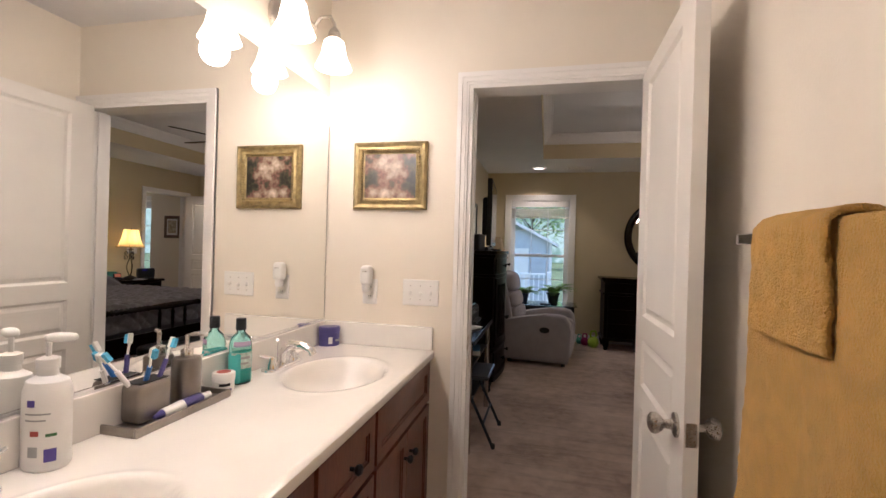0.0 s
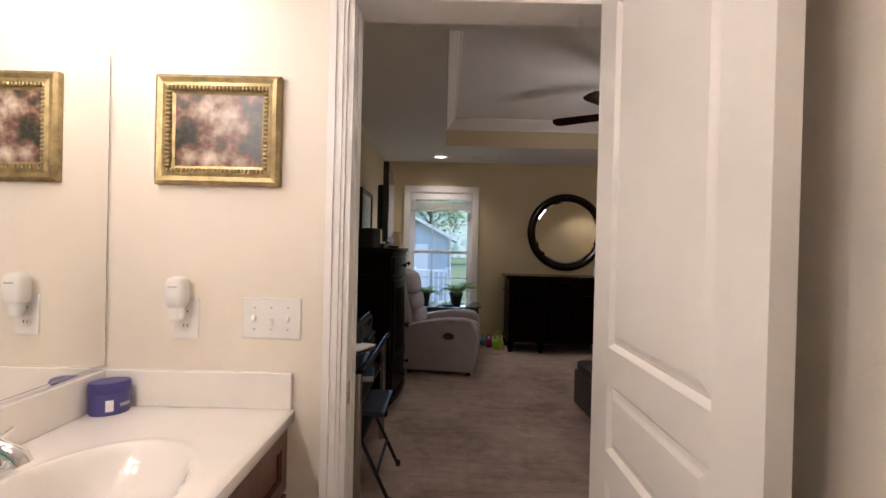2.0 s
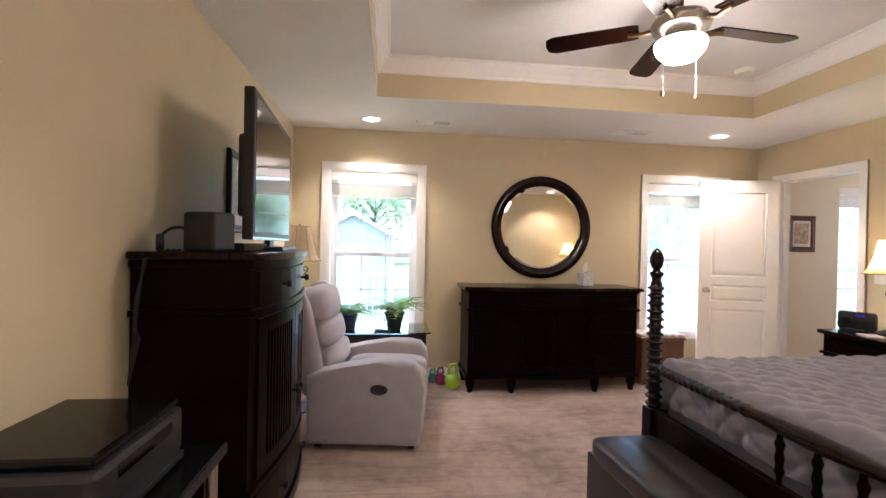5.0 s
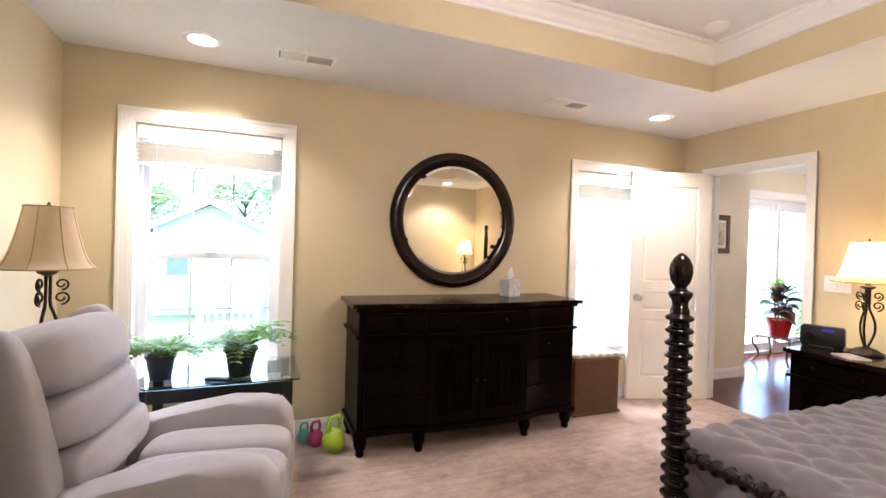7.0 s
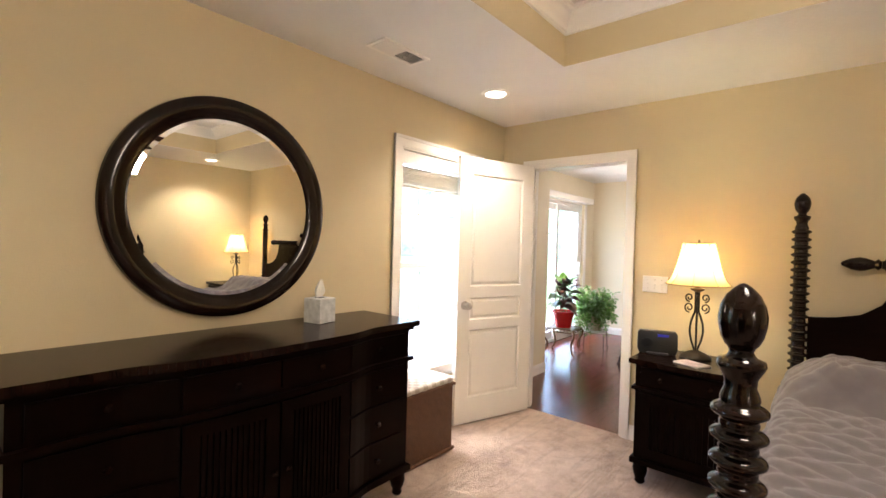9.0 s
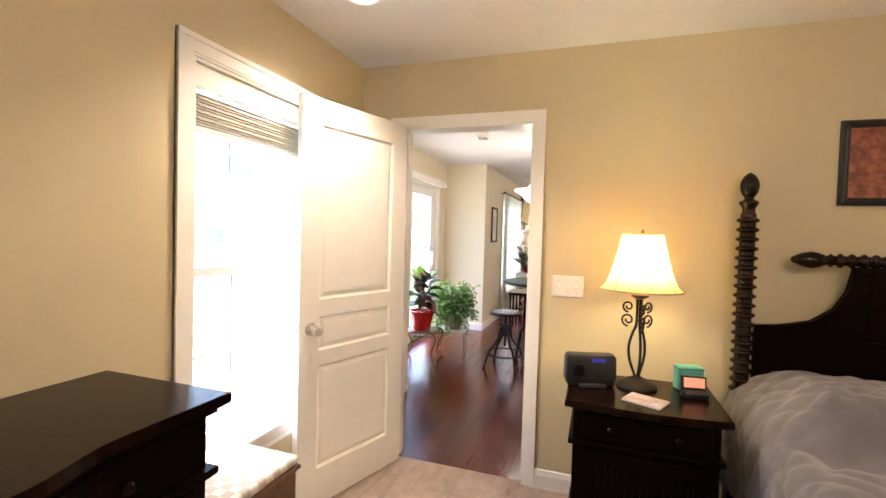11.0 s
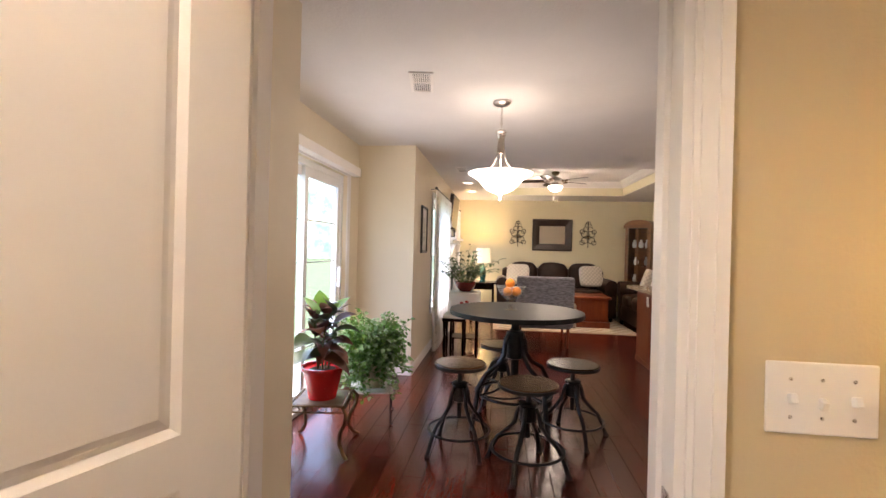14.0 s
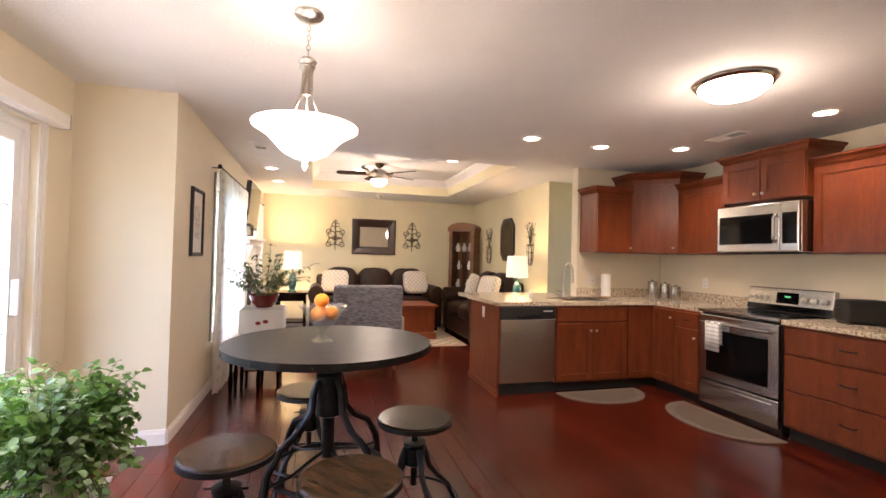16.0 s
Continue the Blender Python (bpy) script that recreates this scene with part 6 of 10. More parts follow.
def television():
    n, f = Vector((-0.515, 3.97, 0)), Vector((-0.575, 4.92, 0))
    d = f - n
    ang = math.degrees(math.atan2(d.y, d.x))
    e = thing("television", "flat black television on a stand on the chest", "television", ((n.x + f.x) / 2, (n.y + f.y) / 2, 1.266), ang)
    w = 0.476
    part("bezel", bx(-w, w, -0.022, 0.022, 0.05, 0.685, 0.006), BLACK_PLASTIC, e)
    part("screen", bx(-w + 0.03, w - 0.03, -0.0235, -0.0222, 0.085, 0.655), BLACK_GLASS, e, "switched-off glossy screen")
    part("back_housing", bx(-w * 0.75, w * 0.75, 0.022, 0.075, 0.15, 0.52, 0.02), BLACK_PLASTIC, e)
    part("neck", bx(-0.05, 0.05, -0.01, 0.02, 0.015, 0.09, 0.004), BLACK_PLASTIC, e)
    part("stand", bx(-0.22, 0.22, -0.10, 0.10, 0, 0.018, 0.006), BLACK_PLASTIC, e)
    part("base_trim", bx(-w, w, -0.024, -0.0222, 0.051, 0.063), STEEL, e, "thin silver lower trim")
    part("badge", bx(-w + 0.035, -w + 0.055, -0.0245, -0.0237, 0.57, 0.60), PAPER, e, "small white sticker")


television()


def chest_top_bits():
    e = thing("speaker", "small black cube speaker on the chest", "speaker", (-0.62, 3.86, 1.266), -20)
    part("cabinet", bx(-0.07, 0.07, -0.06, 0.06, 0.0, 0.15, 0.012), BLACK_PLASTIC, e)
    part("grille", bx(-0.06, 0.06, -0.062, -0.0605, 0.012, 0.138), BLACK_MATT, e)
    e = thing("cable_box", "flat black cable box on the chest", "set-top box", (-0.58, 4.05, 1.266), 84)
    part("case", bx(-0.12, 0.12, -0.08, 0.08, 0, 0.035, 0.004), BLACK_PLASTIC, e)
    part("front_panel", bx(-0.11, 0.11, -0.082, -0.0805, 0.006, 0.028), BLACK_GLASS, e)
    e = thing("headphones", "black headphones lying on the chest", "headphones", (-0.72, 3.83, 1.266), 30)
    part("band", tube(arc((0, 0, 0.03), 0.06, 0, 180, 14), 0.006, 8), BLACK_PLASTIC, e, "", True)
    for s in (-1, 1):
        part("ear_cup", lathe([(0.03, -0.012), (0.034, 0), (0.03, 0.012)], 18, (s * 0.06, 0, 0.032), axis="x"), BLACK_PLASTIC, e, "", True)
    for k in range(3):
        o = part("cable", tube([(-0.74 + 0.02 * k, 3.80, 1.272), (-0.78, 3.73 - 0.01 * k, 1.24), (-0.80, 3.70, 1.10 - 0.05 * k), (-0.81, 3.71 + 0.02 * k, 0.95), (-0.82, 3.70, 0.8)], 0.004, 7), BLACK_PLASTIC)
        tagged(o, "black cable hanging behind the chest", "cable", "cables behind the chest")


chest_top_bits()
picture("framed_photo", "dark framed picture hung behind the television", (WX, 5.02, 1.60), 90, 0.62, 0.48, 0.045, BLACK_PLASTIC, GREY_ART, False, 0.7)
PARCHMENT = painting_material("parchment_print", 5, [(0.3, (0.24, 0.13, 0.09)), (0.6, (0.34, 0.20, 0.14)), (0.9, (0.42, 0.27, 0.20))], 2.3)
pic = picture("desk_picture", "parchment-toned lettered print in a black frame above the desk", (WX, 2.78, 1.535), 90, 0.36, 0.305, 0.035, BLACK_PLASTIC, PARCHMENT)
for u0, u1, v, hh in ((-0.10, 0.02, 0.075, 0.020), (-0.06, 0.10, 0.040, 0.026), (-0.10, 0.06, -0.015, 0.036), (-0.11, 0.08, -0.075, 0.014)):
    part("lettering", bx(u0, u1, -0.0122, -0.0115, v - hh / 2, v + hh / 2), mat("faded_ink", (0.13, 0.05, 0.035), 0.8), pic, "faded line of lettering")


def desk():
    e = thing("computer_desk", "black computer desk with silver legs and a low shelf", "desk")
    part("desktop", bx(-0.84, -0.405, 2.50, 3.43, 0.685, 0.705, 0.003), BLACK_GLASS, e, "glossy black top")
    part("desktop_edge", bx(-0.402, -0.396, 2.50, 3.43, 0.68, 0.708), DARK_STEEL, e)
    for x in (-0.82, -0.43):
        for y in (2.53, 3.40):
            part("leg", lathe([(0.018, 0), (0.018, 0.685)], 14, (x, y, 0)), STEEL, e, "silver tube leg", True)
    part("lower_shelf", bx(-0.82, -0.43, 2.52, 3.41, 0.28, 0.298), BLACK_PLASTIC, e)
    part("keyboard_shelf", bx(-0.80, -0.43, 2.55, 3.38, 0.50, 0.512), BLACK_PLASTIC, e)
    part("back_rail", bx(-0.83, -0.82, 2.53, 3.40, 0.4, 0.44), STEEL, e)
    p = thing("printer", "black flatbed printer on the desk", "printer", (-0.665, 3.20, 0.706), 90)
    part("body", bx(-0.20, 0.20, -0.16, 0.16, 0, 0.13, 0.02), BLACK_PLASTIC, p)
    part("scanner_lid", bx(-0.19, 0.19, -0.15, 0.15, 0.132, 0.155, 0.010), BLACK_GLASS, p)
    part("paper_tray", bx(-0.13, 0.13, -0.19, -0.155, 0.01, 0.03, 0.003), BLACK_PLASTIC, p)
    part("control_panel", bx(-0.12, 0.12, -0.1625, -0.1605, 0.08, 0.11), BLACK_GLASS, p)
    n = thing("notepad", "stack of white envelopes and notes on the desk", "papers", (-0.53, 2.93, 0.706), 62)
    for k in range(3):
        part("envelope", moved(bx(-0.10, 0.10, -0.065, 0.065, 0.004 * k, 0.004 * k + 0.003), pose(0.004 * k, -0.006 * k, 0, 0, 0, 4 * k)), PAPER, n)
    b = thing("glue_bottle", "small white bottle with a red tip on the desk", "bottle", (-0.74, 2.86, 0.706))
    part("bottle", lathe([(0.018, 0), (0.02, 0.01), (0.02, 0.05), (0.008, 0.065)], 18), PAPER, b, "", True)
    part("cap", lathe([(0.009, 0.065), (0.008, 0.08), (0.003, 0.105), (0, 0.106)], 14), mat("red_cap", (0.5, 0.02, 0.02), 0.4), b, "red tip", True)
    l = thing("laptop", "closed black laptop on the desk", "laptop", (-0.62, 2.66, 0.706), 88)
    part("base", bx(-0.15, 0.15, -0.11, 0.11, 0.0, 0.014, 0.004), BLACK_PLASTIC, l)
    part("lid", bx(-0.15, 0.15, -0.11, 0.11, 0.015, 0.024, 0.004), BLACK_GLASS, l)
    part("hinge", lathe([(0.006, -0.1), (0.006, 0.1)], 10, (0, 0.108, 0.015), axis="x"), DARK_STEEL, l)
    k = thing("blue_book", "blue paperback on the desk shelf", "book", (-0.52, 3.05, 0.513), 8)
    part("cover", bx(-0.08, 0.08, -0.11, 0.11, 0, 0.035, 0.002), BLUE_BOOK, k)
    part("pages", bx(-0.078, 0.0815, -0.112, 0.112, 0.003, 0.032), PAPER, k)


desk()


def folding_stool():
    e = thing("folding_chair", "black metal folding chair tucked at the desk", "chair", (-0.42, 2.84, 0))
    for s in (-1, 1):
        y = 0.20 * s
        part("front_leg", tube([(0.14, y, 0.0), (-0.10, y, 0.50)], 0.010, 8), DARK_STEEL, e, "", True)
        part("rear_leg", tube([(-0.28, y, 0.0), (-0.02, y, 0.50)], 0.010, 8), DARK_STEEL, e, "", True)
    part("seat", bx(-0.24, 0.10, -0.19, 0.19, 0.425, 0.45, 0.012), BLACK_PLASTIC, e, "black padded seat")
    part("stretcher", tube([(0.07, -0.2, 0.15), (0.07, 0.2, 0.15)], 0.008, 8), DARK_STEEL, e, "", True)
    for y in (-0.2, 0.2):
        part("rubber_tip", lathe([(0.014, 0), (0.013, 0.03)], 10, (0.138, y, 0)), RUBBER, e)


folding_stool()


def side_table():
    e = thing("glass_side_table", "black side table with a green-edged glass top by the window", "side table")
    part("glass_top", bx(-0.37, 0.43, 5.83, 6.36, 0.553, 0.563, 0.003), TABLE_GLASS, e, "clear glass top with green edge")
    for x in (-0.33, 0.37):
        for y in (5.90, 6.30):
            part("leg", bx(x - 0.025, x + 0.025, y - 0.025, y + 0.025, 0, 0.552, 0.003), BLACK_PLASTIC, e)
    part("apron", bx(-0.305, 0.345, 5.885, 5.905, 0.47, 0.545), BLACK_PLASTIC, e)
    part("apron", bx(-0.305, 0.345, 6.295, 6.315, 0.47, 0.545), BLACK_PLASTIC, e)
    part("lower_shelf", bx(-0.305, 0.345, 5.91, 6.29, 0.15, 0.165), BLACK_PLASTIC, e)
    o = thing("remote_control", "black remote control on the glass table", "remote", (0.02, 5.90, 0.564), 70)
    part("body", bx(-0.02, 0.02, -0.07, 0.07, 0, 0.016, 0.005), BLACK_PLASTIC, o)
    part("keypad", bx(-0.014, 0.014, -0.05, 0.05, 0.0162, 0.0172), DARK_STEEL, o)


side_table()


def leaf(bm, base, direction, length, width, droop, n=5, twist=0.0):
    """One curved leaf blade with a folded midrib."""
    d = Vector(direction).normalized()
    side = d.cross(Vector((0, 0, 1)))
    side = side.normalized() if side.length > 1e-3 else Vector((1, 0, 0))
    side = side * math.cos(twist) + Vector((0, 0, 1)) * math.sin(twist)
    p = Vector(base)
    prev = None
    for i in range(n + 1):
        t = i / n
        w = width * math.sin(math.pi * (0.06 + 0.94 * t) ** 0.8) * 0.5
        up = Vector((0, 0, 0.25 * w))
        cur = [bm.verts.new(p + side * w + up), bm.verts.new(p), bm.verts.new(p - side * w + up)]
        if prev:
            bm.faces.new((prev[0], prev[1], cur[1], cur[0]))
            bm.faces.new((prev[1], prev[2], cur[2], cur[1]))
        prev = cur
        p = p + d * (length / n)
        d = (d + Vector((0, 0, -droop / n))).normalized()


def pot(e, r0, r1, h, material, label=""):
    part("pot", lathe([(r0, 0), (r0 + (r1 - r0) * 0.9, h * 0.88), (r1 + 0.004, h * 0.88), (r1 + 0.006, h), (r1 - 0.004, h), (r1 - 0.008, h * 0.9), (0.0, h * 0.87)], 32), material, e, label, True)
    part("soil", lathe([(r1 - 0.009, h * 0.885), (0.0, h * 0.9)], 24), SOIL, e, "dark potting soil", True)


def fern(at, spread, height, n, seed, pot_args, label):
    rng = random.Random(seed)
    e = thing("potted_plant", label, "plant", at)
    pot(e, *pot_args)
    h = pot_args[2] * 0.9
    bm, st = bmesh.new(), bmesh.new()
    for k in range(n):
        a = rng.uniform(0, 2 * math.pi)
        L = spread * rng.uniform(0.6, 1.1)
        lift = rng.uniform(0.6, 1.5)
        pts, p, d = [], Vector((0.02 * math.cos(a), 0.02 * math.sin(a), h)), Vector((math.cos(a), math.sin(a), lift)).normalized()
        for i in range(9):
            pts.append(p.copy())
            p = p + d * L / 8
            d = (d + Vector((0, 0, -0.17))).normalized()
        tube(pts, 0.0022, 4, st, 0.001)
        for i in range(1, 9):
            q = pts[i]
            t = (pts[i] - pts[i - 1]).normalized()
            sd = t.cross(Vector((0, 0, 1))).normalized()
            for s in (-1, 1):
                leaf(bm, q, t * 0.5 + sd * s + Vector((0, 0, 0.2)), height * rng.uniform(0.7, 1.1) * (1.1 - i / 11), height * 0.28, 0.5, 3)
    part("stems", st, STEM, e)
    tagged(part("fronds", bm, LEAF_FERN, e, "fresh green feathery leaves", "all"), kind="stuff")


fern((0.12, 5.98, 0.564), 0.29, 0.10, 30, 3, (0.055, 0.085, 0.155, GREEN_POT), "green fern in a dark pot on the glass table")
fern((-0.27, 6.02, 0.564), 0.22, 0.09, 24, 5, (0.05, 0.07, 0.13, DARK_POT), "small green plant in a dark blue pot on the glass table")


def kettlebell(at, k, material, label):
    e = thing("kettlebell", label, "kettlebell", at, 25, "kettlebells by the dresser")
    part("bell", lathe([(0.04 * k, 0), (0.062 * k, 0.02 * k), (0.075 * k, 0.065 * k), (0.062 * k, 0.115 * k), (0.03 * k, 0.14 * k), (0.0, 0.143 * k)], 28), material, e, "", True)
    part("handle", tube([(-0.03 * k, 0, 0.11 * k), (-0.045 * k, 0, 0.17 * k), (-0.03 * k, 0, 0.215 * k), (0.03 * k, 0, 0.215 * k), (0.045 * k, 0, 0.17 * k), (0.03 * k, 0, 0.11 * k)], 0.014 * k, 10), material, e, "", True)


kettlebell((0.665, 6.12, 0), 1.0, LIME, "lime green vinyl kettlebell on the carpet")
kettlebell((0.565, 6.23, 0), 0.72, MAGENTA, "magenta vinyl kettlebell on the carpet")
kettlebell((0.50, 6.30, 0), 0.6, TEAL, "teal vinyl kettlebell on the carpet")

# ---- kitchen ----


def shaker(e, name, x0, x1, z0, z1, face, pull=None, axis="y", sign=1, material=None, rail=0.055):
    """A frame-and-panel door or drawer front on the plane 'face', proud by 18 mm."""
    m = material or CHERRY
    bm = bmesh.new()
    f0, f1 = sorted((face, face + sign * 0.018))
    p0, p1 = sorted((face, face + sign * 0.008))
    def put(a, b, c, d, g0, g1, bev=0.0):
        if axis == "y":
            box(bm, a, b, g0, g1, c, d, bev)
        else:
            box(bm, g0, g1, a, b, c, d, bev)
    put(x0, x0 + rail, z0, z1, f0, f1)
    put(x1 - rail, x1, z0, z1, f0, f1)
    put(x0 + rail, x1 - rail, z0, z0 + rail, f0, f1)
    put(x0 + rail, x1 - rail, z1 - rail, z1, f0, f1)
    put(x0 + rail, x1 - rail, z0 + rail, z1 - rail, p0, p1)
    d = part(name, bm, m, e)
    for i, w in ((0.0, 0.006),):
        bm = bmesh.new()
        g0, g1 = sorted((face + sign * 0.008, face + sign * 0.013))
        put(x0 + rail, x0 + rail + w, z0 + rail, z1 - rail, g0, g1)
        put(x1 - rail - w, x1 - rail, z0 + rail, z1 - rail, g0, g1)
        put(x0 + rail + w, x1 - rail - w, z0 + rail, z0 + rail + w, g0, g1)
        put(x0 + rail + w, x1 - rail - w, z1 - rail - w, z1 - rail, g0, g1)
        part("bead", bm, m, d)
    if pull:
        kind, a, z = pull
        at = (a, face + sign * 0.018, z) if axis == "y" else (face + sign * 0.018, a, z)
        if kind == "knob":
            small_knob(d, at, axis, sign, NICKEL, 0.95)
        else:
            h = 0.045
            pts = [(a - h, 0.0), (a - h, 0.022), (a - h * 0.5, 0.028), (a + h * 0.5, 0.028), (a + h, 0.022), (a + h, 0.0)]
            if axis == "y":
                part("pull", tube([(u, face + sign * (0.018 + v), z) for u, v in pts], 0.005, 8), DARK_STEEL, d, "curved metal pull", True)
            else:
                part("pull", tube([(face + sign * (0.018 + v), u, z) for u, v in pts], 0.005, 8), DARK_STEEL, d, "curved metal pull", True)
    return d


def slab_front(e, x0, x1, z0, z1, face, pull=None, axis="y", sign=1):
    f0, f1 = sorted((face, face + sign * 0.018))
    bm = bx(x0, x1, f0, f1, z0, z1, 0.003) if axis == "y" else bx(f0, f1, x0, x1, z0, z1, 0.003)
    d = part("drawer_front", bm, CHERRY, e)
    if pull:
        h = 0.045
        z = (z0 + z1) / 2
        a = (x0 + x1) / 2
        pts = [(a - h, 0.0), (a - h, 0.022), (a - h * 0.5, 0.028), (a + h * 0.5, 0.028), (a + h, 0.022), (a + h, 0.0)]
        part("pull", tube([(u, face + sign * (0.018 + v), z) if axis == "y" else (face + sign * (0.018 + v), u, z) for u, v in pts], 0.005, 8), DARK_STEEL, d, "curved metal pull", True)


FX, FY = 8.42, 2.10      # fronts of the peninsula and of the stove wall
PEN_Y = 3.90             # free end of the peninsula

e = thing("sink_cabinet", "cherry sink base cabinet with two panel doors", "base cabinet")
part("carcass", bx(FX, 9.0, 2.425, 3.27, 0.10, 0.875), CHERRY, e)
part("toe_kick", bx(FX + 0.06, 8.95, 2.425, 3.27, 0.0, 0.10), BLACK_MATT, e)
part("false_front", bx(FX - 0.018, FX, 2.435, 3.26, 0.715, 0.855, 0.003), CHERRY, e)
shaker(e, "door", 2.435, 2.845, 0.125, 0.695, FX, ("knob", 2.815, 0.62), "x", -1)
shaker(e, "door", 2.85, 3.26, 0.125, 0.695, FX, ("knob", 2.88, 0.62), "x", -1)
e = thing("corner_cabinet", "cherry corner base cabinet with a narrow panel door", "base cabinet")
part("carcass", bx(FX, 9.0, 1.48, 2.423, 0.10, 0.875), CHERRY, e)
part("toe_kick", bx(FX + 0.06, 8.95, 1.5, 2.42, 0.0, 0.10), BLACK_MATT, e)
shaker(e, "door", 2.125, 2.415, 0.125, 0.855, FX, None, "x", -1)
e = thing("base_cabinet", "cherry base cabinet with drawer and panel door by stove", "base cabinet")
part("carcass", bx(7.79, FX - 0.002, 1.48, FY, 0.10, 0.875), CHERRY, e)
part("toe_kick", bx(7.79, FX, 1.5, FY - 0.06, 0.0, 0.10), BLACK_MATT, e)
shaker(e, "door", 8.10, 8.40, 0.125, 0.855, FY, ("knob", 8.13, 0.78), "y", 1)
slab_front(e, 7.80, 8.09, 0.715, 0.855, FY, True)
shaker(e, "door", 7.80, 8.09, 0.125, 0.70, FY, ("knob", 7.83, 0.62), "y", 1)
e = thing("drawer_cabinet", "cherry base cabinet with three wide drawers", "base cabinet")
part("carcass", bx(6.10, 7.00, 1.48, FY, 0.10, 0.875), CHERRY, e)
part("toe_kick", bx(6.10, 7.00, 1.5, FY - 0.06, 0.0, 0.10), BLACK_MATT, e)
for z0, z1 in ((0.125, 0.38), (0.395, 0.65), (0.665, 0.855)):
    slab_front(e, 6.11, 6.99, z0, z1, FY, True)
e = thing("peninsula_end", "cherry end panel of the peninsula with a white outlet", "cabinet panel")
part("end_panel", bx(FX - 0.015, 9.20, PEN_Y - 0.02, PEN_Y, 0.0, 0.875), CHERRY, e)
part("back_panel", bx(9.18, 9.20, 2.665, PEN_Y - 0.021, 0.0, 0.875), CHERRY, e)
part("base_strip", bx(FX - 0.018, 9.205, PEN_Y, PEN_Y + 0.012, 0, 0.06), CHERRY, e)
part("outlet_cover", bx(8.75, 8.82, PEN_Y, PEN_Y + 0.006, 0.72, 0.835, 0.002), PLATE, e, "white outlet cover")

# worktops
e = thing("worktop", "speckled brown and cream granite worktop with a bar overhang", "worktop")
t0, t1 = 0.878, 0.915
SINK = (8.50, 8.88, 2.52, 3.12)
bm = bmesh.new()
box(bm, FX - 0.035, SINK[0], 2.08, PEN_Y + 0.03, t0, t1)
box(bm, SINK[1], 9.58, 2.665, PEN_Y + 0.03, t0, t1)
box(bm, SINK[0], SINK[1], SINK[3], PEN_Y + 0.03, t0, t1)
box(bm, SINK[0], SINK[1], 2.08, SINK[2], t0, t1)
box(bm, SINK[1], KEX - 0.002, 2.08, 2.665, t0, t1)
part("peninsula_slab", bm, GRANITE, e)
part("stove_side_slab", bx(7.79, KEX - 0.002, 1.475, 2.079, t0, t1), GRANITE, e)
part("right_slab", bx(6.08, 7.00, 1.475, FY + 0.035, t0, t1), GRANITE, e)
part("backsplash", bx(KEX - 0.022, KEX - 0.001, 1.495, 2.66, t1, t1 + 0.10, 0.002), GRANITE, e)
part("backsplash", bx(7.79, KEX - 0.023, 1.472, 1.492, t1, t1 + 0.10, 0.002), GRANITE, e)
part("backsplash", bx(6.08, 7.00, 1.472, 1.492, t1, t1 + 0.10, 0.002), GRANITE, e)

e = thing("kitchen_sink", "double-bowl stainless steel kitchen sink in the peninsula", "sink")
for y0, y1 in ((2.53, 2.81), (2.83, 3.11)):
    bm = bmesh.new()
    box(bm, 8.505, 8.515, y0, y1, 0.70, 0.905)
    box(bm, 8.865, 8.875, y0, y1, 0.70, 0.905)
    box(bm, 8.515, 8.865, y0, y0 + 0.008, 0.70, 0.905)
    box(bm, 8.515, 8.865, y1 - 0.008, y1, 0.70, 0.905)
    box(bm, 8.515, 8.865, y0 + 0.008, y1 - 0.008, 0.70, 0.71)
    part("bowl", bm, STEEL, e)
bm = bmesh.new()
for a in ((8.488, 8.89, 2.508, 2.532), (8.488, 8.89, 3.108, 3.132), (8.488, 8.514, 2.532, 3.108), (8.866, 8.89, 2.532, 3.108), (8.514, 8.866, 2.808, 2.832)):
    box(bm, *a, t1, t1 + 0.006)
part("rim", bm, STEEL, e)

e = thing("kitchen_faucet", "tall brushed nickel gooseneck kitchen faucet", "faucet", (8.92, 2.88, t1))
part("base", lathe([(0.03, 0), (0.03, 0.01), (0.022, 0.02), (0.02, 0.09), (0.016, 0.10)], 24), NICKEL, e, "", True)
part("spout", tube([(0, 0, 0.09), (0, 0, 0.30)] + [(-0.085 + 0.085 * math.cos(a), 0, 0.30 + 0.085 * math.sin(a)) for a in [math.pi * k / 12 for k in range(1, 13)]] + [(-0.17, 0, 0.25)], 0.0125, 14), NICKEL, e, "", True)
part("spray_head", lathe([(0.015, 0), (0.018, -0.04), (0.02, -0.085), (0.014, -0.09)], 18, (-0.17, 0, 0.265)), NICKEL, e, "", True)
part("lever", tube([(0, 0.02, 0.06), (0, 0.05, 0.065), (0.0, 0.10, 0.085)], 0.006, 8), NICKEL, e, "", True)
e = thing("soap_pump", "small white dish soap pump by the sink", "soap pump", (8.93, 3.30, t1))
part("pump_body", lathe([(0.016, 0), (0.018, 0.01), (0.016, 0.05), (0.006, 0.055)], 18), PLATE, e, "", True)
part("pump_spout", tube([(0, 0, 0.05), (0, 0, 0.075), (-0.03, 0, 0.08)], 0.005, 8), PLATE, e, "", True)

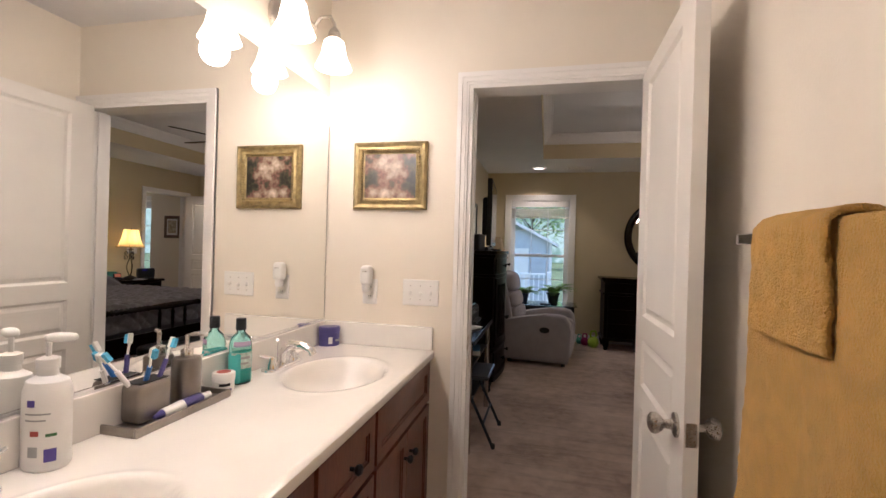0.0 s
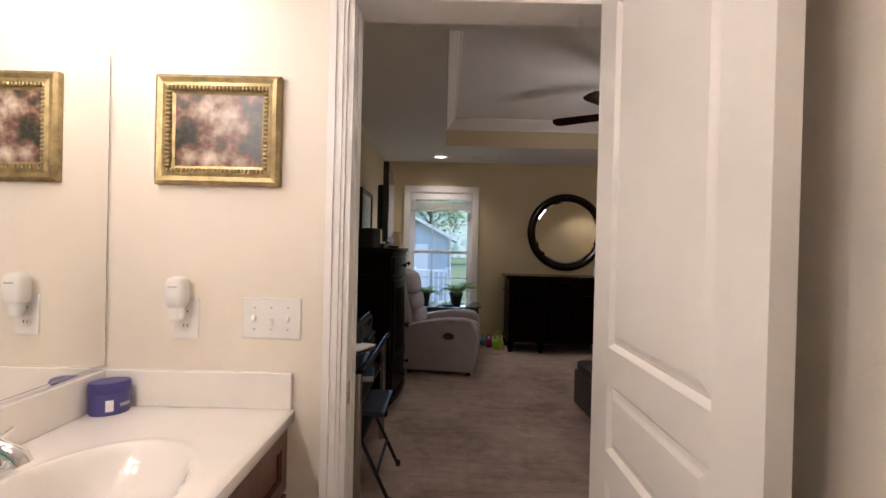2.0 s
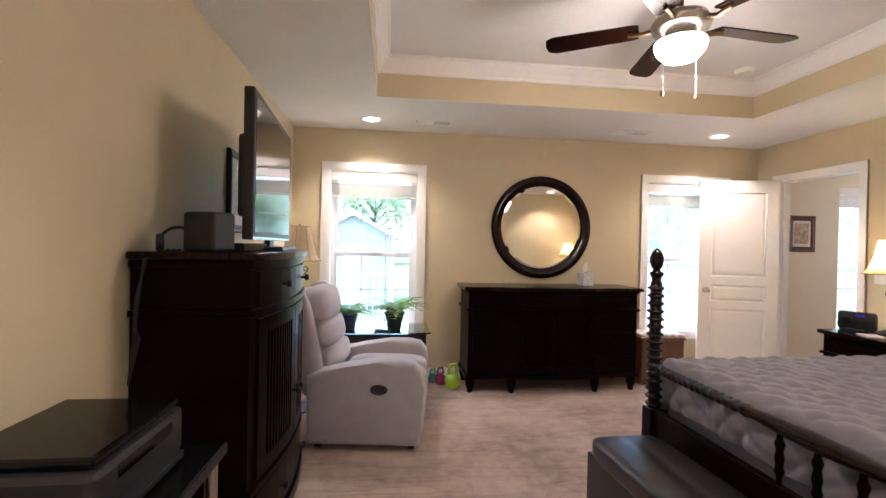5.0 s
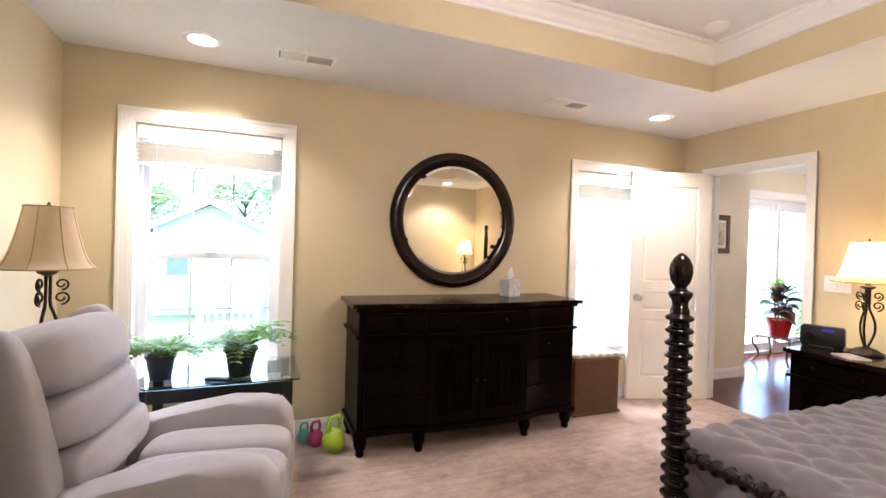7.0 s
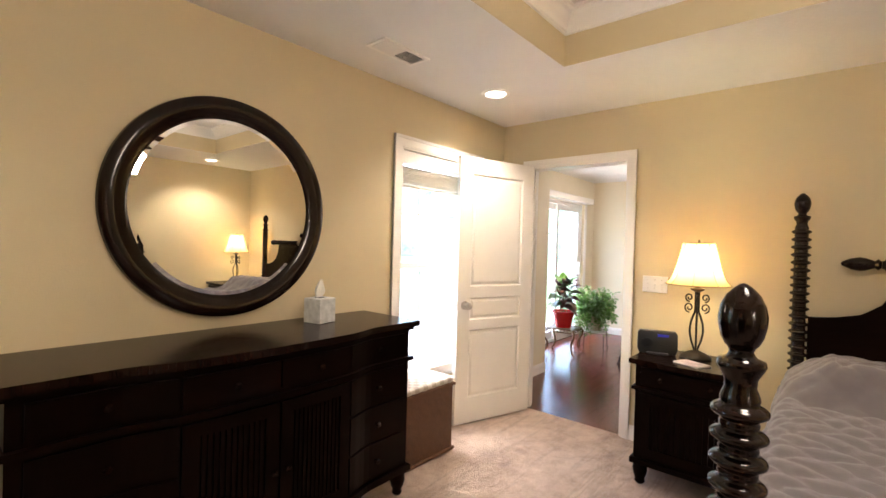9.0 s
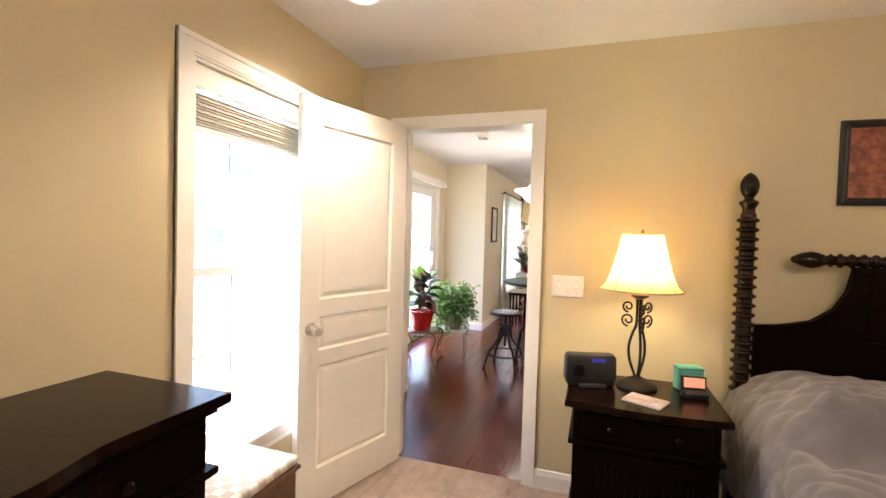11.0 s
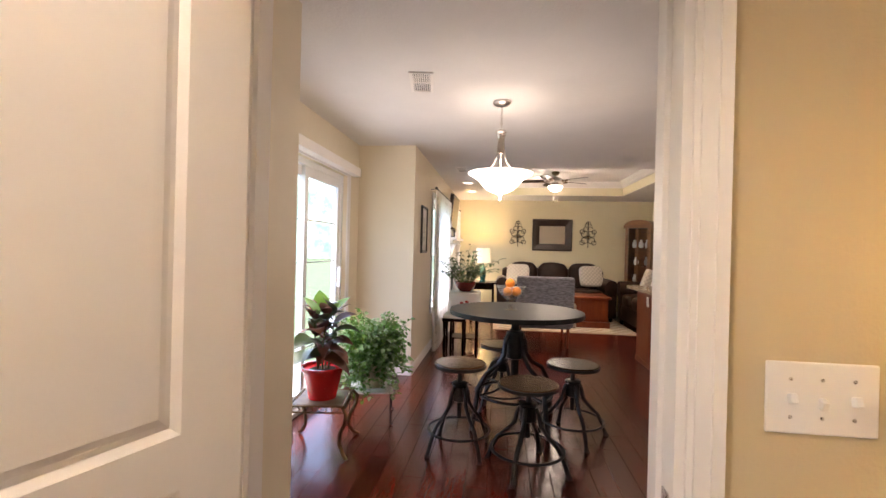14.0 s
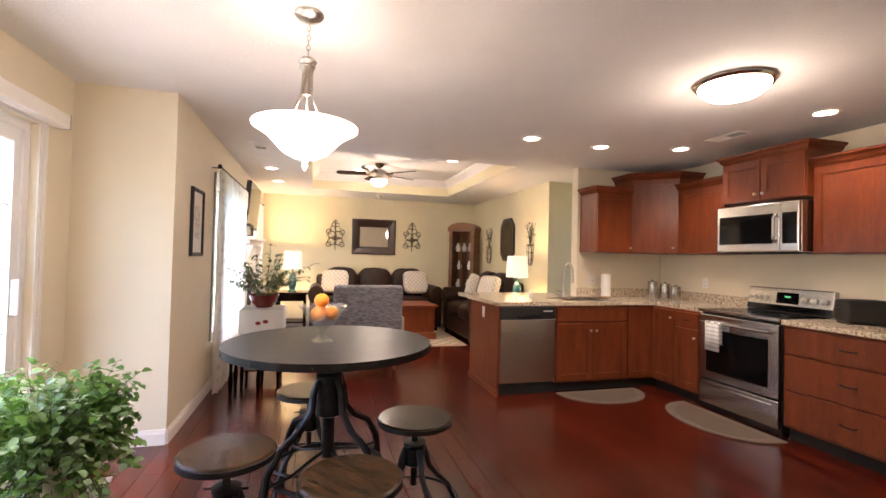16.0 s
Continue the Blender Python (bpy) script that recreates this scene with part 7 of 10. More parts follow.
e = thing("dishwasher", "stainless steel dishwasher with a black control panel", "dishwasher")
part("tub", bx(FX + 0.01, 8.98, 3.28, 3.875, 0.10, 0.872), BLACK_PLASTIC, e)
part("door", bx(FX - 0.025, FX + 0.008, 3.283, 3.872, 0.125, 0.745, 0.006), STEEL_UP, e, "brushed steel door")
part("control_panel", bx(FX - 0.03, FX + 0.008, 3.283, 3.872, 0.75, 0.868, 0.008), BLACK_PLASTIC, e, "black control panel")
part("pocket_handle", bx(FX - 0.034, FX - 0.029, 3.45, 3.70, 0.755, 0.785, 0.002), BLACK_GLASS, e)
part("control_buttons", bx(FX - 0.032, FX - 0.0295, 3.32, 3.42, 0.82, 0.83), PLATE, e)
part("toe_panel", bx(FX + 0.03, FX + 0.05, 3.283, 3.872, 0.0, 0.12), BLACK_MATT, e)


def stove():
    X0, X1 = 7.02, 7.775
    F = FY + 0.02
    e = thing("electric_range", "stainless electric range with a black glass oven door", "stove")
    part("body", bx(X0, X1, 1.50, F - 0.03, 0.03, 0.895), BLACK_PLASTIC, e, "black side panels")
    part("cooktop", bx(X0 - 0.004, X1 + 0.004, 1.56, F + 0.005, 0.896, 0.918, 0.004), BLACK_GLASS, e, "black ceramic cooktop")
    part("cooktop_trim", bx(X0 - 0.005, X1 + 0.005, F + 0.006, F + 0.018, 0.893, 0.920, 0.003), STEEL, e)
    for x, y, r in ((X0 + 0.2, 1.97, 0.11), (X1 - 0.2, 1.97, 0.09), (X0 + 0.2, 1.72, 0.08), (X1 - 0.2, 1.72, 0.10)):
        part("burner_ring", tube([(x + r * math.cos(2 * math.pi * k / 36), y + r * math.sin(2 * math.pi * k / 36), 0.9185) for k in range(37)], 0.0012, 5), DARK_STEEL, e)
    part("backguard", moved(bx(X0, X1, -0.03, 0.03, 0, 0.21, 0.01), pose(0, 1.53, 0.92, 8, 0, 0)), STEEL, e, "steel control backguard")
    part("control_display", moved(bx(X0 + 0.28, X1 - 0.28, 0.0305, 0.032, 0.07, 0.17), pose(0, 1.53, 0.92, 8, 0, 0)), BLACK_GLASS, e, "black display")
    part("backguard_foot", moved(bx(X0 + 0.002, X1 - 0.002, 0.0305, 0.033, 0.0, 0.055), pose(0, 1.53, 0.92, 8, 0, 0)), BLACK_GLASS, e, "black lower panel")
    part("clock_digits", moved(bx(X0 + 0.35, X0 + 0.40, 0.0325, 0.0335, 0.125, 0.14), pose(0, 1.53, 0.92, 8, 0, 0)), glow("green_digits", (0.1, 0.8, 0.3), 0.05), e, "small green lit digits")
    for x in (X0 + 0.06, X0 + 0.14, X0 + 0.22, X1 - 0.06, X1 - 0.16):
        part("control_knob", moved(lathe([(0.024, 0), (0.024, 0.012), (0.017, 0.014), (0.015, 0.032), (0.0, 0.033)], 20, axis="y"), pose(x, 1.53 + 0.014, 1.035, 8, 0, 0) @ Matrix.Translation((0, 0.018, 0))), NICKEL, e, "", True)
    d = part("oven_door", bx(X0 + 0.004, X1 - 0.004, F - 0.028, F + 0.012, 0.29, 0.872, 0.008), STEEL, e, "steel framed oven door")
    part("oven_window", bx(X0 + 0.085, X1 - 0.085, F + 0.0125, F + 0.015, 0.36, 0.74, 0.001), BLACK_GLASS, d, "black oven glass")
    part("oven_handle", tube([(X0 + 0.05, F + 0.012, 0.80), (X0 + 0.05, F + 0.05, 0.805), (X1 - 0.05, F + 0.05, 0.805), (X1 - 0.05, F + 0.012, 0.80)], 0.012, 12), STEEL, d, "steel bar handle", True)
    w = part("warming_drawer", bx(X0 + 0.004, X1 - 0.004, F - 0.028, F + 0.010, 0.06, 0.275, 0.008), STEEL, e, "steel storage drawer")
    part("drawer_handle", tube([(X0 + 0.06, F + 0.01, 0.235), (X0 + 0.08, F + 0.028, 0.24), (X1 - 0.08, F + 0.028, 0.24), (X1 - 0.06, F + 0.01, 0.235)], 0.009, 10), STEEL, w, "", True)
    part("plinth", bx(X0 + 0.02, X1 - 0.02, 1.6, F - 0.06, 0, 0.03), BLACK_MATT, e)
    t = thing("dish_towel", "white striped dish towel over the oven handle", "towel")
    bm = bmesh.new()
    tx0, tx1 = X1 - 0.27, X1 - 0.12
    n = 14
    rows = []
    prof = [(F + 0.034, 0.62), (F + 0.033, 0.74), (F + 0.036, 0.805), (F + 0.05, 0.820), (F + 0.066, 0.805), (F + 0.067, 0.70), (F + 0.070, 0.56)]
    for yy, zz in prof:
        rows.append([bm.verts.new((tx0 + (tx1 - tx0) * k / n, yy + 0.003 * math.sin(k * 0.9 + zz * 9), zz)) for k in range(n + 1)])
    for a, b in zip(rows, rows[1:]):
        for k in range(n):
            bm.faces.new((a[k], a[k + 1], b[k + 1], b[k]))
    stripes = Nodes("striped_towel")
    v = stripes.coords(1, 1, 1)
    w2 = stripes.add("ShaderNodeTexWave", Vector=v, Scale=9.0, Distortion=0.3)
    w2.bands_direction = "Z"
    stripes.plug(stripes.b, "Base Color", stripes.ramp(w2.outputs[1], [(0.0, (0.30, 0.29, 0.28)), (0.12, (0.72, 0.71, 0.69))]))
    stripes.plug(stripes.b, "Roughness", 0.95)
    o = part("cloth", bm, stripes.m, t, "white cloth with thin grey stripes", "all")
    sol = o.modifiers.new("thickness", "SOLIDIFY")
    sol.thickness = 0.004


stove()


def microwave():
    X0, X1, Y1, z0, z1 = 7.02, 7.78, 1.90, 1.445, 1.865
    e = thing("microwave", "stainless over-the-range microwave with black window", "microwave")
    part("case", bx(X0, X1, 1.472, Y1, z0, z1, 0.004), STEEL, e)
    part("door", bx(X0 + 0.16, X1 - 0.002, Y1, Y1 + 0.03, z0 + 0.005, z1 - 0.005, 0.006), STEEL, e, "steel door")
    part("window", bx(X0 + 0.215, X1 - 0.03, Y1 + 0.0305, Y1 + 0.033, z0 + 0.07, z1 - 0.095, 0.001), BLACK_GLASS, e, "black glass window")
    part("control_panel", bx(X0 + 0.002, X0 + 0.157, Y1, Y1 + 0.03, z0 + 0.005, z1 - 0.005, 0.006), STEEL, e)
    part("keypad", bx(X0 + 0.02, X0 + 0.135, Y1 + 0.0305, Y1 + 0.032, z0 + 0.07, z1 - 0.095), BLACK_GLASS, e)
    part("handle", tube([(X0 + 0.185, Y1 + 0.03, z0 + 0.08), (X0 + 0.185, Y1 + 0.065, z0 + 0.11), (X0 + 0.185, Y1 + 0.068, z1 - 0.14), (X0 + 0.185, Y1 + 0.03, z1 - 0.10)], 0.011, 10), STEEL, e, "curved bar handle", True)
    part("vent_grille", bx(X0 + 0.05, X1 - 0.05, 1.55, Y1 - 0.03, z0 - 0.006, z0 - 0.0005), BLACK_MATT, e)


microwave()


def crown_run(e, pts, z, out=0.055, h=0.075):
    """Crown on top of a cabinet, along an open path; the outside lies to the path's left."""
    prof = [(0.0, 0.0), (0.006, 0.012), (0.018, 0.02), (0.03, 0.045), (0.05, 0.058), (out, h), (0.0, h)]
    P = [Vector((x, y, 0)) for x, y in pts]
    nrm = []
    for i in range(len(P)):
        ds = []
        if i > 0:
            ds.append((P[i] - P[i - 1]).normalized())
        if i < len(P) - 1:
            ds.append((P[i + 1] - P[i]).normalized())
        ns = [Vector((-d.y, d.x, 0)) for d in ds]
        v = sum(ns, Vector()).normalized()
        nrm.append(v / max(0.4, v.dot(ns[0])))
    bm = bmesh.new()
    loops = [[bm.verts.new((p.x + q.x * o, p.y + q.y * o, z + hh)) for o, hh in prof] for p, q in zip(P, nrm)]
    for a, b in zip(loops, loops[1:]):
        for k in range(len(prof)):
            j = (k + 1) % len(prof)
            bm.faces.new((a[k], a[j], b[j], b[k]))
    bm.faces.new(loops[0]), bm.faces.new(loops[-1])
    part("crown", bm, CHERRY, e, "moulded crown")


UD = 0.32
def upper_south(x0, x1, z0, z1, doors, label, depth=UD, knob_low=True):
    e = thing("wall_cabinet", label, "wall cabinet", group="wall cabinets")
    y1 = SKY_ + depth
    part("carcass", bx(x0, x1, SKY_ + 0.002, y1, z0, z1), CHERRY, e)
    w = (x1 - x0) / doors
    for k in range(doors):
        a, b = x0 + w * k + 0.006, x0 + w * (k + 1) - 0.006
        kx = (b - 0.03 if k == 0 else a + 0.03) if doors == 2 else a + 0.03
        shaker(e, "door", a, b, z0 + 0.01, z1 - 0.012, y1, ("knob", kx, z0 + 0.06), "y", 1)
    crown_run(e, [(x1, SKY_ + 0.01), (x1, y1), (x0, y1), (x0, SKY_ + 0.01)][::-1], z1 - 0.005)
    return e


upper_south(7.80, 8.395, 1.435, 2.125, 1, "cherry wall cabinet with one panel door")
upper_south(7.02, 7.785, 1.90, 2.275, 2, "short cherry wall cabinet above the microwave", 0.38)
upper_south(6.10, 7.005, 1.435, 2.125, 1, "cherry wall cabinet with a panel door by the microwave")
e = thing("wall_cabinet", "narrow cherry wall cabinet at the kitchen wall's end", "wall cabinet", group="wall cabinets")
part("carcass", bx(KEX - UD, KEX - 0.002, 2.165, 2.625, 1.435, 2.10), CHERRY, e)
shaker(e, "door", 2.172, 2.618, 1.445, 2.09, KEX - UD, ("knob", 2.20, 1.49), "x", -1)
crown_run(e, [(KEX - 0.01, 2.625), (KEX - UD, 2.625), (KEX - UD, 2.165)][::-1], 2.095)
e = thing("wall_cabinet", "tall diagonal cherry corner wall cabinet", "wall cabinet", group="wall cabinets")
cx, cy = KEX - 0.002, SKY_ + 0.002
pts = [(cx, cy), (cx, 2.16), (KEX - UD, 2.16), (8.40, SKY_ + UD), (8.40, cy)]
part("carcass", prism(pts, 1.435, 2.27), CHERRY, e)
A, B = Vector((KEX - UD, 2.16, 0)), Vector((8.40, SKY_ + UD, 0))
d = B - A
w = d.length
nv = Vector((d.y, -d.x, 0)).normalized()
if nv.dot(Vector((-1, 1, 0))) < 0:
    nv = -nv
du = d.normalized()
turned = Matrix(((du.x, nv.x, 0, A.x), (du.y, nv.y, 0, A.y), (0, 0, 1, 0), (0, 0, 0, 1)))
r = 0.055
bm = bmesh.new()
for a, b, c, dd, t in ((0.03, 0.03 + r, 1.445, 2.258, 0.018), (w - r - 0.03, w - 0.03, 1.445, 2.258, 0.018), (r + 0.03, w - r - 0.03, 1.445, 1.5, 0.018), (r + 0.03, w - r - 0.03, 2.203, 2.258, 0.018), (r + 0.03, w - r - 0.03, 1.5, 2.203, 0.008)):
    box(bm, a, b, 0.001, t, c, dd)
part("door", moved(bm, turned), CHERRY, e)
crown_run(e, [(8.40, SKY_ + 0.01), (8.40, SKY_ + UD), (KEX - UD, 2.16), (KEX - 0.01, 2.16)], 2.265)
kp = A + d * 0.88 + nv * 0.02
part("knob", lathe([(0.006, -0.015), (0.014, -0.006), (0.014, 0.006), (0.006, 0.014)], 14, (kp.x, kp.y, 1.50)), NICKEL, e, "", True)

# on the worktops
e = thing("paper_towel_roll", "white paper towel roll on a wooden holder", "paper towels", (8.88, 2.36, t1))
part("holder_base", lathe([(0.07, 0), (0.07, 0.012), (0.06, 0.016)], 28), wood("pale_wood", (0.35, 0.2, 0.09), (0.55, 0.36, 0.18), 0.5), e, "", True)
part("roll", lathe([(0.02, 0.018), (0.055, 0.018), (0.055, 0.27), (0.02, 0.27)], 32), PAPER, e, "", True)
part("post", lathe([(0.008, 0.01), (0.008, 0.30), (0.014, 0.31), (0.0, 0.325)], 12), NICKEL, e, "", True)
for k, (x, y, h) in enumerate(((8.80, 1.78, 0.20), (8.69, 1.70, 0.18), (8.57, 1.66, 0.155))):
    e = thing("canister", "stainless steel kitchen canister with a lid", "canister", (x, y, t1), 0, "steel canisters")
    part("body", lathe([(0.05, 0), (0.052, 0.005), (0.052, h - 0.02), (0.05, h - 0.015)], 28), STEEL, e, "", True)
    part("lid", lathe([(0.054, h - 0.018), (0.054, h - 0.004), (0.045, h), (0.0, h + 0.002)], 28), STEEL, e, "", True)
    part("lid_knob", lathe([(0.006, h), (0.012, h + 0.012), (0.0, h + 0.02)], 14), BLACK_PLASTIC, e, "", True)
e = thing("toaster", "black and steel two-slice toaster on the worktop", "toaster", (6.72, 1.72, t1), 62)
part("body", bx(-0.14, 0.14, -0.085, 0.085, 0.01, 0.18, 0.03, 3), BLACK_PLASTIC, e, "", True)
part("end_panel", bx(-0.144, -0.139, -0.07, 0.07, 0.02, 0.16, 0.002), STEEL, e)
for y in (-0.03, 0.03):
    part("slot", bx(-0.10, 0.10, y - 0.012, y + 0.012, 0.1795, 0.1815), DARK_STEEL, e)
part("lever", bx(0.139, 0.165, -0.02, 0.02, 0.10, 0.115, 0.004), BLACK_PLASTIC, e)
part("foot_plate", bx(-0.12, 0.12, -0.07, 0.07, 0, 0.011), BLACK_MATT, e)


def kitchen_mat(at, rz, w, d):
    n = 32
    pts = [(w / 2 * math.cos(math.pi * k / n), d * math.sin(math.pi * k / n) ** 0.8) for k in range(n + 1)]
    e = thing("kitchen_mat", "taupe half-round kitchen floor mat", "mat", at, rz, "kitchen mats")
    part("mat_body", prism(pts, 0.0, 0.010, bevel=0.003), MATCLOTH, e)
    inner = [(x * 0.8, 0.06 + y * 0.72) for x, y in pts]
    part("border_line", prism(inner, 0.0101, 0.0115), mat("mat_line", (0.12, 0.09, 0.065), 0.95), e, "darker woven centre")


kitchen_mat((8.40, 2.80, 0.001), 90, 0.92, 0.42)
kitchen_mat((7.42, 2.16, 0.001), 0, 1.0, 0.45)

# ---- breakfast nook ----


def curved_leg(e, name, a, pts, r=0.014):
    c, s = math.cos(a), math.sin(a)
    return part(name, tube([(x * c, x * s, z) for x, z in pts], r, 8), DARK_STEEL, e, "curved steel leg", True)


def pub_table(at):
    e = thing("pub_table", "round industrial pub table, dark wood top on steel legs", "table", at, 20)
    e.scale = (1.075, 1.075, 0.957)
    R = 0.485
    n = 9
    for k in range(n):
        x0, x1 = -R + 2 * R * k / n + 0.0012, -R + 2 * R * (k + 1) / n - 0.0012
        f = [(x0 + (x1 - x0) * i / 6) for i in range(7)]
        up = [(x, math.sqrt(max(0, (R - 0.012) ** 2 - x * x))) for x in f]
        pts = up + [(x, -y) for x, y in reversed(up)]
        pts = [p for i, p in enumerate(pts) if i == 0 or (Vector(p) - Vector(pts[i - 1])).length > 1e-4]
        if (Vector(pts[0]) - Vector(pts[-1])).length < 1e-4:
            pts = pts[:-1]
        part("plank", prism(pts, 0.885, 0.921), TABLE_TOP, e)
    part("rim_band", lathe([(R - 0.010, 0.886), (R, 0.886), (R + 0.001, 0.9), (R, 0.922), (R - 0.010, 0.922)], 72), DARK_STEEL, e, "riveted steel band", True)
    for k in range(12):
        a = 2 * math.pi * k / 12
        part("rivet", moved(lathe([(0.008, 0), (0.006, 0.004), (0, 0.005)], 8, axis="x"), pose(0, 0, 0, 0, 0, math.degrees(a)) @ Matrix.Translation((R, 0, 0.901))), DARK_STEEL, e)
    part("column", lathe([(0.03, 0.30), (0.03, 0.75), (0.045, 0.76), (0.03, 0.77), (0.028, 0.87), (0.12, 0.872), (0.12, 0.884)], 24), DARK_STEEL, e, "", True)
    part("hub", lathe([(0.05, 0.52), (0.065, 0.53), (0.065, 0.74), (0.05, 0.75)], 10), DARK_STEEL, e, "cast steel hub", True)
    for k in range(4):
        a = math.pi / 2 * k + 0.3
        curved_leg(e, "leg", a, [(0.06, 0.72), (0.09, 0.66), (0.10, 0.56), (0.16, 0.48), (0.26, 0.42), (0.32, 0.32), (0.34, 0.18), (0.37, 0.0)], 0.018)
    part("foot_ring", tube([(0.27 * math.cos(2 * math.pi * k / 40), 0.27 * math.sin(2 * math.pi * k / 40), 0.24) for k in range(41)], 0.011, 8), DARK_STEEL, e, "", True)
    for k in range(4):
        a = math.pi / 2 * k + 0.3
        part("brace", tube([(0.03 * math.cos(a), 0.03 * math.sin(a), 0.33), (0.20 * math.cos(a), 0.20 * math.sin(a), 0.27), (0.33 * math.cos(a), 0.33 * math.sin(a), 0.26)], 0.009, 8), DARK_STEEL, e, "", True)


pub_table((6.78, 5.52, 0))


def stool():
    e = thing("swivel_stool", "industrial swivel stool with a round dark wood seat", "stool", (0, 0, 0), 0, "stools round the pub table")
    part("seat", lathe([(0.0, 0.615), (0.155, 0.615), (0.158, 0.62), (0.158, 0.645), (0.152, 0.652), (0.0, 0.653)], 48), TABLE_TOP, e, "round dark wooden seat", True)
    part("seat_band", lathe([(0.158, 0.617), (0.162, 0.618), (0.162, 0.642), (0.158, 0.643)], 48), DARK_STEEL, e, "", True)
    part("screw", lathe([(0.014, 0.24), (0.014, 0.60), (0.06, 0.604), (0.06, 0.614)], 16), DARK_STEEL, e, "", True)
    part("hub", lathe([(0.035, 0.36), (0.045, 0.37), (0.045, 0.47), (0.035, 0.48), (0.05, 0.485), (0.05, 0.5), (0.03, 0.505)], 10), DARK_STEEL, e, "cast steel hub", True)
    for k in range(4):
        a = math.pi / 2 * k + 0.5
        curved_leg(e, "leg", a, [(0.04, 0.47), (0.058, 0.42), (0.07, 0.34), (0.11, 0.27), (0.165, 0.20), (0.20, 0.10), (0.225, 0.0)], 0.0125)
        part("leg_tip", lathe([(0.017, 0), (0.014, 0.02)], 10, (0.225 * math.cos(a), 0.225 * math.sin(a), 0)), RUBBER, e)
    part("foot_ring", tube([(0.19 * math.cos(2 * math.pi * k / 36), 0.19 * math.sin(2 * math.pi * k / 36), 0.155) for k in range(37)], 0.009, 8), DARK_STEEL, e, "", True)
    for k in range(2):
        a = math.pi * k + 1.2
        part("wing_nut", tube([(0.05 * math.cos(a), 0.05 * math.sin(a), 0.49), (0.075 * math.cos(a), 0.075 * math.sin(a), 0.49)], 0.005, 6), DARK_STEEL, e)
    return e


st = stool()
small = Matrix.Diagonal((1.08, 1.08, 0.905, 1.0))
st.matrix_world = pose(6.21, 5.903, 0, 0, 0, 10) @ small
for x, y, a in ((6.02, 5.46, 40), (6.57, 5.105, 75), (7.14, 5.617, 20)):
    copy_thing(st, pose(x, y, 0, 0, 0, a) @ small)


def fruit_bowl(at):
    e = thing("fruit_bowl", "clear glass footed fruit bowl on the pub table", "bowl", at)
    part("glass", lathe([(0.0, 0.0), (0.055, 0.0), (0.056, 0.006), (0.03, 0.018), (0.014, 0.035), (0.016, 0.06), (0.045, 0.085), (0.085, 0.12), (0.105, 0.165), (0.125, 0.185), (0.12, 0.186), (0.10, 0.166), (0.08, 0.125), (0.04, 0.092), (0.0, 0.085)], 40), CLEAR, e, "clear pressed glass", True)
    for k, (x, y, z) in enumerate(((0.04, 0.015, 0.145), (-0.038, 0.025, 0.146), (0.0, -0.042, 0.145), (0.012, 0.008, 0.208))):
        o = thing("orange", "ripe orange in the glass bowl", "orange", (at[0] + x, at[1] + y, at[2] + z), 40 * k, "oranges in the bowl")
        part("peel", lathe([(0.038 * math.sin(math.pi * i / 12), -0.037 * math.cos(math.pi * i / 12)) for i in range(13)], 24), ORANGE, o, "", "all")
        part("stem_end", lathe([(0.005, 0.036), (0.004, 0.0385), (0, 0.039)], 8), STEM, o)


fruit_bowl((6.765, 5.562, 0.883))


def plant_stand(at, rz):
    e = thing("plant_stand", "ornate bronze metal plant stand with scrolled legs", "plant stand", at, rz)
    e.scale = (1.08, 1.08, 0.72)
    w = 0.16
    part("top_tile", bx(-w + 0.015, w - 0.015, -w + 0.015, w - 0.015, 0.452, 0.462, 0.002), mat("stone_tile", (0.10, 0.075, 0.05), 0.4, vary=0.4, scale=25), e, "dark mottled stone tile")
    for a, b in (((-w, -w), (w, -w)), ((w, -w), (w, w)), ((w, w), (-w, w)), ((-w, w), (-w, -w))):
        part("frame_bar", tube([(*a, 0.457), (*b, 0.457)], 0.008, 8), BRONZE, e)
        part("frame_bar", tube([(*a, 0.40), (*b, 0.40)], 0.006, 8), BRONZE, e)
        for k in range(4):
            t = (k + 0.5) / 4
            c = (a[0] + (b[0] - a[0]) * t, a[1] + (b[1] - a[1]) * t)
            dx, dy = (b[0] - a[0]), (b[1] - a[1])
            L = math.hypot(dx, dy)
            part("fretwork", tube([(c[0] + 0.026 * math.cos(q) * dx / L, c[1] + 0.026 * math.cos(q) * dy / L, 0.428 + 0.024 * math.sin(q)) for q in [2 * math.pi * i / 14 for i in range(15)]], 0.004, 6), BRONZE, e)
    for sx in (-1, 1):
        for sy in (-1, 1):
            pts = [(w, 0.455), (w + 0.025, 0.40), (w + 0.02, 0.32), (w - 0.015, 0.22), (w - 0.02, 0.12), (w + 0.01, 0.04), (w + 0.035, 0.012)]
            part("leg", tube([(sx * x, sy * x, z) for x, z in pts], 0.012, 8), BRONZE, e, "curved bronze leg", True)


plant_stand((6.09, 6.82, 0), 8)


